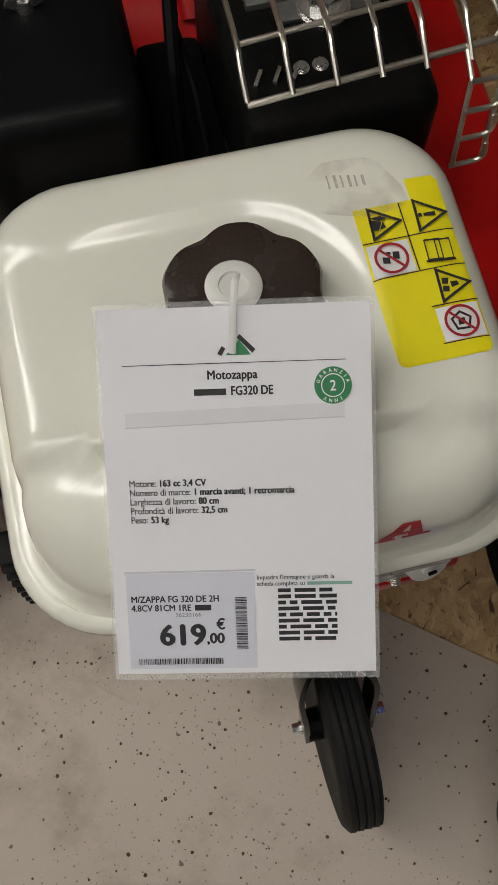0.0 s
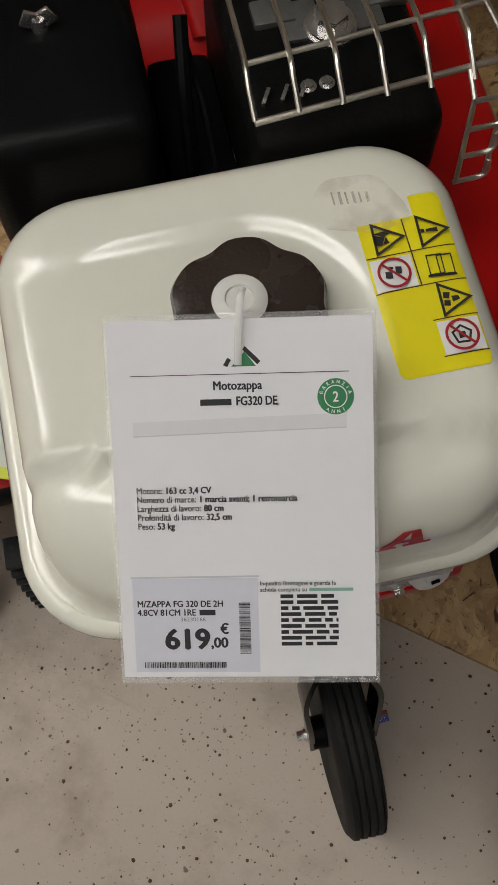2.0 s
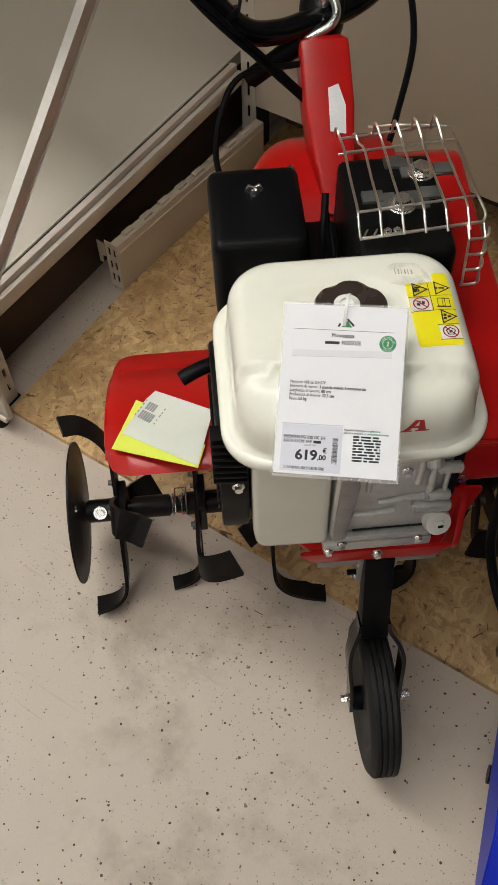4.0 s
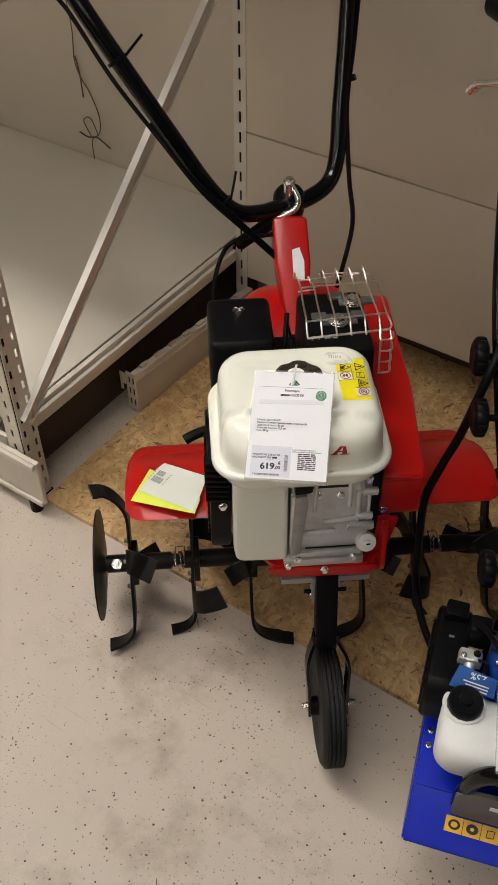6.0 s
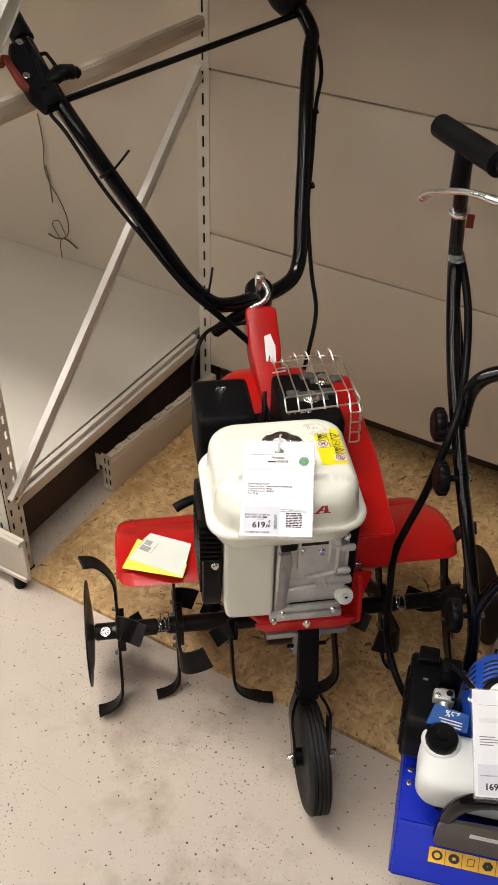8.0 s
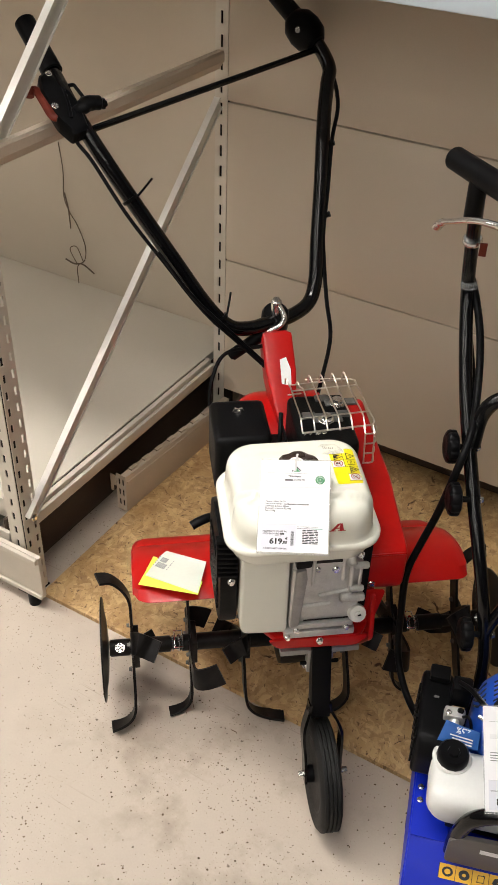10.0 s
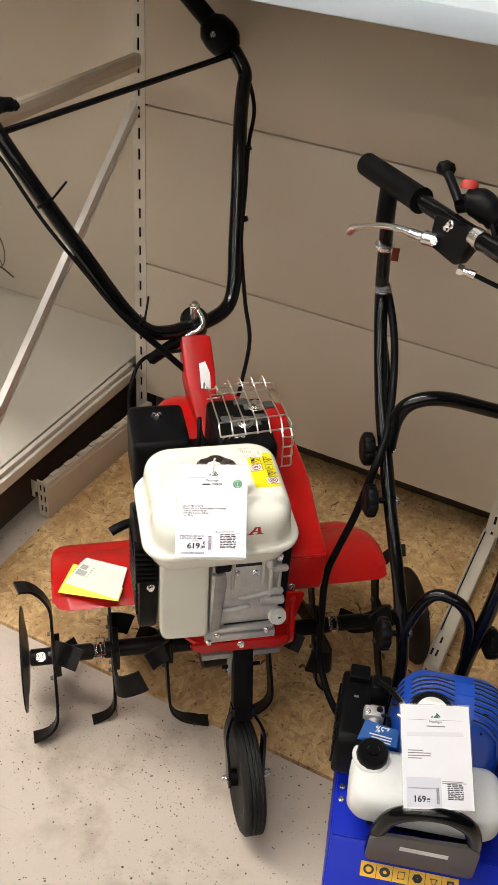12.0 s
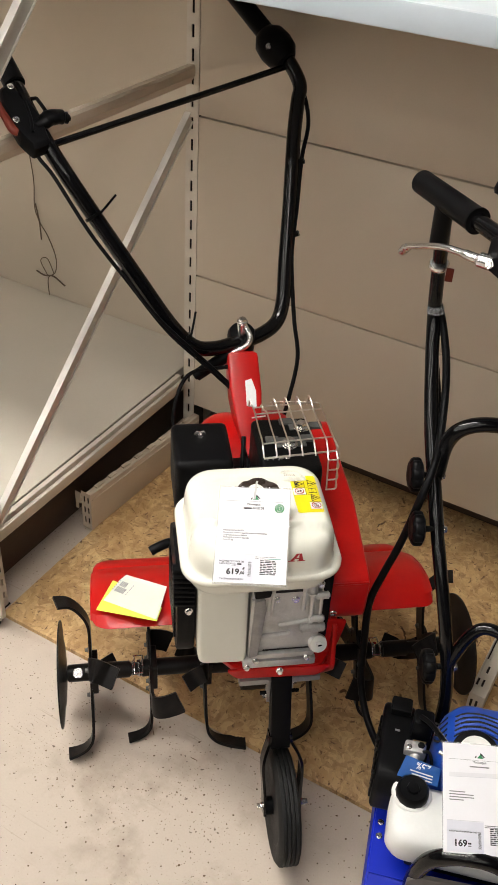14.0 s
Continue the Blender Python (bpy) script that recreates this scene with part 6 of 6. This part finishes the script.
for k in range(6):
    y = 0.188 + k * 0.0085
    bow = 0.006
    pts = [on_cover(0.090 + (0.155 - 0.090) * i / 6, y + bow * (1 - ((i - 3) / 3) ** 2), 0.0) for i in range(7)]
    part("cooling_slot", tube(pts, 0.0019, 8, 3), SLOT, eng, "dark cooling slot")
    part("cooling_rib", tube([p + Vector((0, -0.0042, 0.0004)) for p in pts], 0.0021, 8, 3), BLUE, eng)
for k in range(8):
    y = 0.178 + k * 0.0095
    pts = [on_cover(0.186 + 0.052 * i / 6, y - 0.0012 * i, 0.0) for i in range(7)]
    part("cooling_slot", tube(pts, 0.0019, 8, 3), SLOT, eng, "dark cooling slot")
    part("cooling_rib", tube([p + Vector((0, -0.0046, 0.0004)) for p in pts], 0.0022, 8, 3), BLUE, eng)
for k in range(4):
    y = 0.205 + k * 0.011
    part("cooling_slot", tube([on_cover(0.064 + 0.008 * i, y, 0.0) for i in range(3)], 0.0018, 8, 3), SLOT, eng)
part("vent_window", sheet([on_cover(0.2005, 0.168, 0.0012), on_cover(0.228, 0.170, 0.0012), on_cover(0.229, 0.1885, 0.0012), on_cover(0.2015, 0.1875, 0.0012)], 0.0006), MUFFLER, eng, "dark vent window", False)
part("starter_dial", lathe([(0.030, 0.0), (0.036, 0.003), (0.034, 0.006), (0.0, 0.007)], (0.121, 0.166, 0.4390), (0, -0.4, 1), 32), BLACK, eng)
part("dial_plate", lathe([(0.0, 0.0), (0.026, 0.0), (0.026, 0.0016), (0.0, 0.0018)], (0.121, 0.1635, 0.4455), (0, -0.4, 1), 32), WHITEPL, eng, "round white dial plate")
side = part("air_filter", prism(round_poly([(0.146, 0.27), (0.30, 0.27), (0.305, 0.335), (0.288, 0.366), (0.155, 0.358), (0.143, 0.33)], 0.014), "x", -0.016, 0.036, 0.009, 3), BLACK, mini, "black ribbed air filter cover")
for k in range(6):
    part("rib", box((-0.0195, 0.158 + 0.021 * k, 0.285), (-0.0155, 0.166 + 0.021 * k, 0.348), 0.0015), BLACK, side)
part("filter_top", box((-0.006, 0.262, 0.366), (0.028, 0.292, 0.380), 0.005), BLACK, side)
# small grey bar that stands in for a highlight on the cover
part("filter_glint", box((0.005, 0.232, 0.3655), (0.013, 0.235, 0.3685), 0.001), GREYMETAL, side)
part("carburettor", prism(round_poly([(0.022, 0.355), (0.056, 0.355), (0.057, 0.369), (0.050, 0.375), (0.024, 0.373)], 0.003), "y", 0.196, 0.216, 0.0015), ALU, mini, "grey metal carburettor")
part("carb_screw", bolt((0.030, 0.203, 0.3735), (0, -0.2, 1), 0.0032, 0.004), STEEL, mini)
part("carb_screw", bolt((0.048, 0.209, 0.3745), (0, -0.2, 1), 0.0040, 0.005), BLACK, mini)
part("float_bowl", rod((0.041, 0.1955, 0.362), (0.041, 0.188, 0.3615), 0.0085, 0.007, seg=16), ALU, mini, "dull metal float bowl")
part("fuel_line", tube([(0.052, 0.200, 0.372), (0.060, 0.192, 0.384), (0.066, 0.184, 0.372), (0.068, 0.172, 0.352)], 0.0026, 8, 5), BLACK, mini)
part("choke_block", box((0.030, 0.226, 0.36), (0.062, 0.256, 0.405), 0.006), BLACK, mini)
part("side_shell", box((0.2565, 0.135, 0.285), (0.284, 0.272, 0.385), 0.012, 4), BLUE, eng)
part("choke_link", tube([(0.040, 0.232, 0.415), (0.055, 0.205, 0.435), (0.072, 0.172, 0.448)], 0.0042, 8, 5), BLACK, mini)
part("choke_edge", tube([(0.048, 0.226, 0.422), (0.062, 0.198, 0.441), (0.078, 0.168, 0.452)], 0.0012, 6, 5), STEEL, mini)
part("ignition_lead", rod((0.074, 0.188, 0.398), (0.084, 0.182, 0.400), 0.0038, seg=10), STEEL, mini)

# fuel tank and its cap
mt = part("fuel_tank", tank_loops([(0.012, 0.280), (0.004, 0.284), (0.0, 0.294), (0.0, 0.322), (0.003, 0.333), (0.008, 0.340), (0.018, 0.3445), (0.03, 0.346)] + [(0.05 + 0.1 * k, 0.3465) for k in range(0, 10)], 0.014, 0.252, 0.062, 0.168, 0.030), MILKY, mini, "milky white plastic fuel tank")
part("filler_neck", lathe([(0.0, 0.0), (0.031, 0.0), (0.029, 0.003), (0.0, 0.0035)], (0.0435, 0.139, 0.3462), (0, -0.05, 1), 28), MILKY, mt)
part("tank_cap", lathe([(0.0, 0.0), (0.0245, 0.0), (0.0255, 0.003), (0.0245, 0.015), (0.021, 0.019), (0.0, 0.017)], (0.0435, 0.139, 0.347), (0, -0.1, 1), 14), BLACK, mt, "black ribbed fuel cap")
part("cap_bar", rod((0.0435, 0.1372, 0.364), (0.0435, 0.1368, 0.3685), 0.011, 0.009, seg=8), BLACK, mt)
lab = part("mix_label", sheet([(0.017, 0.158, 0.358), (0.080, 0.154, 0.358), (0.080, 0.170, 0.381), (0.026, 0.180, 0.383)], 0.0006), BLUEINK, mini, "blue fuel mix label", False)
lm = Matrix.Translation((0.051, 0.1655, 0.3702)) @ Matrix.Rotation(radians(-6), 4, "Z") @ Matrix.Rotation(math.atan2(0.024, 0.019), 4, "X")
part("label_words", put(text_mesh("2.5%", 0.0145, "CENTER", 0.0003), lm @ pose(0.003, 0.0125, 0.0012, 0, 0, 180)), WHITEINK, lab, "", False)
part("label_bars", put(join(*[sheet([(-0.016 + 0.004 * k, -0.003 - 0.0045 * k, 0.0), (0.02, -0.003 - 0.0045 * k, 0.0), (0.02, -0.001 - 0.0045 * k, 0.0), (-0.016 + 0.004 * k, -0.001 - 0.0045 * k, 0.0)], 0.0002) for k in range(3)]), lm @ Matrix.Translation((0, 0, 0.0014))), WHITEINK, lab, "", False)

# lifting handle at the front
hx0, hx1 = 0.065, 0.213
part("carry_handle", tube([(hx0, 0.050, 0.236), (hx0 + 0.001, 0.048, 0.285), (hx0 + 0.014, 0.044, 0.338), (hx0 + 0.043, 0.041, 0.367), ((hx0 + hx1) / 2, 0.040, 0.377), (hx1 - 0.043, 0.041, 0.372), (hx1 - 0.014, 0.044, 0.346), (hx1 - 0.001, 0.048, 0.295), (hx1, 0.050, 0.236)], 0.0125, 14, 6), GLOSSBLACK, mini, "glossy black carrying handle")
part("handle_plate", prism(round_poly([(hx0 - 0.010, 0.230), (hx1 + 0.010, 0.230), (hx1 + 0.009, 0.30), (hx1 - 0.006, 0.312), (hx0 + 0.012, 0.302), (hx0 - 0.010, 0.29)], 0.010), "y", 0.034, 0.042, 0.002), GREYPL, mini, "grey plastic front plate")
part("maker_bar", box((hx0 + 0.038, 0.0329, 0.274), (hx0 + 0.112, 0.0338, 0.283)), WHITEINK, mini, "pale maker's mark bar")
stk = part("warning_strip", sheet([(0.052, 0.0200, 0.2042), (0.206, 0.0200, 0.2042), (0.206, 0.038, 0.2170), (0.052, 0.038, 0.2170)], 0.0006), AMBER, mini, "amber strip with warning pictograms", False)
sm = Matrix.Translation((0.129, 0.029, 0.2112)) @ Matrix.Rotation(math.atan2(0.0130, 0.018), 4, "X")
for k in range(6):
    c = -0.0640 + 0.0256 * k
    part("pictogram_frame", put(join(sheet([(c - 0.0138, -0.0108, 0), (c - 0.0130, -0.0108, 0), (c - 0.0130, 0.0108, 0), (c - 0.0138, 0.0108, 0)], 0.0002)), sm @ Matrix.Translation((0, 0, 0.0008))), INK, stk, "", False)
    n, inner, tw = ((20, 0.0048, 0), (20, 0.0030, 0), (4, 0.0068, 45), (6, 0.0008, 10), (3, 0.0058, 90), (4, 0.0040, 45))[k]
    shape = put(lathe([(inner, 0.0), (0.0085, 0.0), (0.0085, 0.0002), (inner, 0.0002)], (0, 0, 0), (0, 0, 1), n, caps=False), pose(c, 0, 0.0008, 0, 0, tw) @ Matrix.Diagonal((1, 0.85, 1, 1)))
    part("pictogram", put(shape, sm), INK, stk, "", False)

# handle tubes
TB = 0.0125
part("handle_tube", tube([bw(0.375, 0.274, 0.235), bw(0.374, 0.287, 0.38), bw(0.345, 0.305, 0.50), bw(0.301, 0.349, 0.595), bw(0.274, 0.386, 0.634), bw(0.250, 0.423, 0.670)], 0.0108, 16, 8), GLOSSBLACK, mini, "black lower handle tube")
part("handle_tube", tube([bw(0.274, 0.386, 0.636), bw(0.248, 0.425, 0.674), bw(0.208, 0.485, 0.736), bw(0.170, 0.554, 0.80), bw(0.141, 0.605, 0.875), bw(0.136, 0.600, 0.95), bw(0.140, 0.572, 1.03), bw(0.142, 0.551, 1.09)], 0.0116, 16, 8), GLOSSBLACK, mini, "black upper handle tube")
part("handle_sleeve", tube([bw(0.136, 0.572, 1.015), bw(0.139, 0.560, 1.05), bw(0.141, 0.552, 1.085)], 0.0145, 16, 5), BLACK, mini, "black foam sleeve")
part("cross_tube", tube([bw(0.243, 0.440, 0.690), bw(0.242, 0.465, 0.738), bw(0.263, 0.478, 0.770), bw(0.31, 0.505, 0.776), bw(0.395, 0.565, 0.745), bw(0.50, 0.64, 0.715)], TB, 16, 8), GLOSSBLACK, mini, "black cross tube")
part("handle_tube", tube([bw(0.466, 0.345, 0.235), bw(0.470, 0.347, 0.38), bw(0.483, 0.348, 0.53), bw(0.485, 0.362, 0.63), bw(0.46, 0.45, 0.73), bw(0.43, 0.53, 0.82)], TB, 16, 8), GLOSSBLACK, mini, "black lower handle tube")
part("loop_tube", tube([bw(0.362, 0.295, 0.45), bw(0.379, 0.315, 0.505), bw(0.40, 0.325, 0.528), bw(0.438, 0.33, 0.52), bw(0.460, 0.338, 0.475), bw(0.466, 0.345, 0.40)], 0.010, 14, 8), GLOSSBLACK, mini, "black bent loop tube")


def knob(p, d):
    p, d = Vector(p), Vector(d).normalized()
    bm = bmesh.new()
    q = d.to_track_quat("Z", "Y")
    rings = []
    for rr, h in ((0.021, 0.0), (0.0265, 0.003), (0.0275, 0.006), (0.0275, 0.014), (0.0262, 0.017), (0.020, 0.0205), (0.012, 0.0195)):
        ring = []
        for k in range(72):
            a = 2 * math.pi * k / 72
            grip = 1 + (0.085 * (abs(math.cos(4.5 * a)) ** 0.6 - 0.6) if rr > 0.0205 else 0)
            ring.append(bm.verts.new(p + q @ Vector((rr * grip * math.cos(a), rr * grip * math.sin(a), h))))
        rings.append(ring)
    for a, b in zip(rings, rings[1:]):
        for k in range(72):
            bm.faces.new((a[k], a[(k + 1) % 72], b[(k + 1) % 72], b[k]))
    bm.faces.new(rings[0][::-1])
    bm.faces.new(rings[-1])
    return bm


cross = (BI.to_3x3() @ Vector((math.cos(radians(30)), math.sin(radians(30)), 0)))
for w in ((0.243, 0.438, 0.690), (0.278, 0.382, 0.634), (0.364, 0.294, 0.445)):
    c = bw(*w)
    part("hand_knob", knob(c - cross * 0.024, -cross), BLACK, mini, "black lobed hand knob")
    part("knob_stem", rod(c - cross * 0.026, c + cross * 0.008, 0.005, seg=10), MUFFLER, mini)
    part("knob_bolt", bolt(c + cross * 0.008, cross, 0.0055, 0.006), STEEL, mini)
c = bw(0.474, 0.348, 0.43)
part("hand_knob", knob(c + cross * 0.018, cross), BLACK, mini, "black lobed hand knob")

# handlebar with grip, brake lever and throttle
g0, g2 = bw(0.080, 0.607, 1.089), bw(0.462, 0.287, 1.106)
gd = (g2 - g0).normalized()
hb = part("handlebar", tube([g0, g2], TB, 16, smooth=False), GLOSSBLACK, mini, "black handlebar tube")
part("grip", lathe([(0.0, 0.0), (0.015, 0.0), (0.0185, 0.004), (0.0190, 0.120), (0.0188, 0.160), (0.0200, 0.163), (0.0200, 0.167), (0.013, 0.168)], g0, gd, 22), BLACK, hb, "dark rubber grip")
up = Vector((0, 0, 1))
back = gd.cross(up)
def hb_at(d, a=0.0, z=0.0):
    return g0 + gd * d + back * a + up * z
bracket = bmesh.new()
outline = round_poly([(0.222, 0.004), (0.2190, -0.0250), (0.2265, -0.0460), (0.2876, -0.0495), (0.3175, 0.0010), (0.3000, 0.0120)], 0.007, 4)
rims = [[bracket.verts.new(hb_at(0, a) + gd * (0.266 + (d - 0.266) * k) + up * (-0.018 + (z + 0.018) * k)) for d, z in outline] for a, k in ((-0.008, 0.96), (-0.006, 1.0), (0.010, 1.0), (0.013, 0.94))]
for a, b in zip(rims, rims[1:]):
    for k in range(len(a)):
        bracket.faces.new((a[k], a[(k + 1) % len(a)], b[(k + 1) % len(a)], b[k]))
bracket.faces.new(rims[0][::-1])
bracket.faces.new(rims[-1])
part("lever_bracket", bracket, BLACK, hb, "black lever bracket")
for d, z, r in ((0.2645, 0.004, 0.0048), (0.2585, -0.0035, 0.0042), (0.2290, -0.0285, 0.0040)):
    part("bracket_bolt", bolt(hb_at(d, 0.0135, z), back, r, 0.006), STEEL, hb)
part("brake_lever", tube([hb_at(*p) for p in ((0.0530, 0.0445, -0.0895), (0.0610, 0.045, -0.0810), (0.0720, 0.045, -0.0735), (0.0940, 0.045, -0.0640), (0.150, 0.043, -0.0410), (0.187, 0.036, -0.0335), (0.213, 0.026, -0.0325), (0.2330, 0.010, -0.034))], 0.009, 12, 7, flat=0.8, radii=[0.0085, 0.0078, 0.0062, 0.0062, 0.0062, 0.0068, 0.0085, 0.0135]), STEEL, hb, "polished alloy brake lever")
part("cable_adjuster", join(rod(bw(0.298, 0.417, 1.045), bw(0.306, 0.4168, 1.0445), 0.0085, seg=6), rod(bw(0.306, 0.4168, 1.0445), bw(0.314, 0.4165, 1.044), 0.006, seg=10), rod(bw(0.314, 0.4165, 1.044), bw(0.324, 0.416, 1.043), 0.0075, seg=10)), STEEL, hb)
part("cable", tube([bw(0.323, 0.416, 1.043), bw(0.349, 0.413, 1.039), bw(0.376, 0.410, 1.035), bw(0.44, 0.40, 1.025)], 0.0035, 8, 5), BLACK, hb)
part("band", lathe([(0.0132, 0.0), (0.0142, 0.0), (0.0142, 0.018), (0.0132, 0.018), (0.0132, 0.0)], hb_at(0.303), gd, 20), STEEL, hb, "bright band")
th = part("throttle_box", tube([bw(0.270, 0.462, 1.118), bw(0.296, 0.458, 1.128), bw(0.318, 0.450, 1.122), bw(0.34, 0.446, 1.108), bw(0.365, 0.440, 1.10)], 0.02, 16, 6, radii=[0.013, 0.020, 0.0215, 0.0205, 0.018, 0.0145, 0.012, 0.011]), BLACK, hb, "black throttle box")
part("throttle_lever", join(tube([bw(0.275, 0.440, 1.130), bw(0.256, 0.462, 1.144), bw(0.238, 0.483, 1.155)], 0.0068, 10, 5), lathe([(0, -0.012), (0.012, -0.007), (0.014, 0.0), (0.011, 0.008), (0, 0.012)], bw(0.238, 0.484, 1.155), (0, 0.3, 1), 16)), BLACK, hb, "black throttle lever")
part("stop_button", lathe([(0.0, 0.0), (0.012, 0.0), (0.012, 0.008), (0.009, 0.012), (0.0, 0.013)], bw(0.280, 0.463, 1.142), (0, 0.4, 1), 18), REDPL, hb, "red stop button")
part("cable", tube([bw(0.325, 0.435, 1.115), bw(0.35, 0.41, 1.085), bw(0.385, 0.38, 1.065), bw(0.43, 0.35, 1.06)], 0.0035, 8, 5), BLACK, hb)
part("cable_tie", lathe([(0.0145, 0.0), (0.0165, 0.003), (0.0165, 0.007), (0.0145, 0.01)], bw(0.137, 0.594, 0.965), bw(0.138, 0.58, 1.0) - bw(0.136, 0.60, 0.95), 18), STEEL, mini)
part("red_tab", box(tuple(bw(0.155, 0.577, 0.952)), tuple(bw(0.155, 0.577, 0.952) + Vector((0.012, 0.005, 0.022))), 0.001), DULLRED, mini, "small red plastic tab")
part("cable", tube([bw(0.128, 0.622, 0.93), bw(0.125, 0.635, 0.87), bw(0.165, 0.59, 0.80), bw(0.215, 0.52, 0.72)], 0.004, 8, 8), BLACK, mini)
part("control_hose", tube([bw(0.140, 0.612, 0.90), bw(0.159, 0.605, 0.862), bw(0.184, 0.574, 0.822), bw(0.203, 0.542, 0.778), bw(0.224, 0.485, 0.740), bw(0.239, 0.428, 0.718), bw(0.240, 0.385, 0.680), bw(0.223, 0.383, 0.576), bw(0.206, 0.373, 0.50), bw(0.197, 0.356, 0.44), bw(0.202, 0.351, 0.345), bw(0.213, 0.343, 0.25), bw(0.246, 0.31, 0.206), bw(0.291, 0.27, 0.195), bw(0.345, 0.22, 0.22), bw(0.365, 0.205, 0.27)], 0.0066, 12, 8), BLACK, mini, "black control cable hose")

for w, d in (((0.273, 0.436, 1.088), (0.2, -0.7, 0.7)), ((0.255, 0.424, 1.072), (-0.1, -0.9, 0.4))):
    part("bracket_bolt", bolt(bw(*w), BI.to_3x3() @ Vector(d), 0.0042, 0.005), STEEL, hb, "shiny bolt")
part("clear_tape", lathe([(0.0145, 0.0), (0.0152, 0.002), (0.0150, 0.007), (0.0145, 0.009)], bw(0.143, 0.604, 0.882), bw(0.136, 0.60, 0.95) - bw(0.144, 0.605, 0.875), 18), CLEAR, mini, "wrinkled clear tape")

# its price card
BC = BM @ card_pose((0.1215, 0.1665, 0.4600), (0.143, 0.0425, 0.3885), (0.98, 0.18, 0.0))
small = price_card("price_card", BC, "169", ("Motozappa", ""), [(0.30, 0), (0.42, 0), (0.42, 0), (0.28, 0)], (), "white price card in a clear sleeve leaning on the milky tank", False)
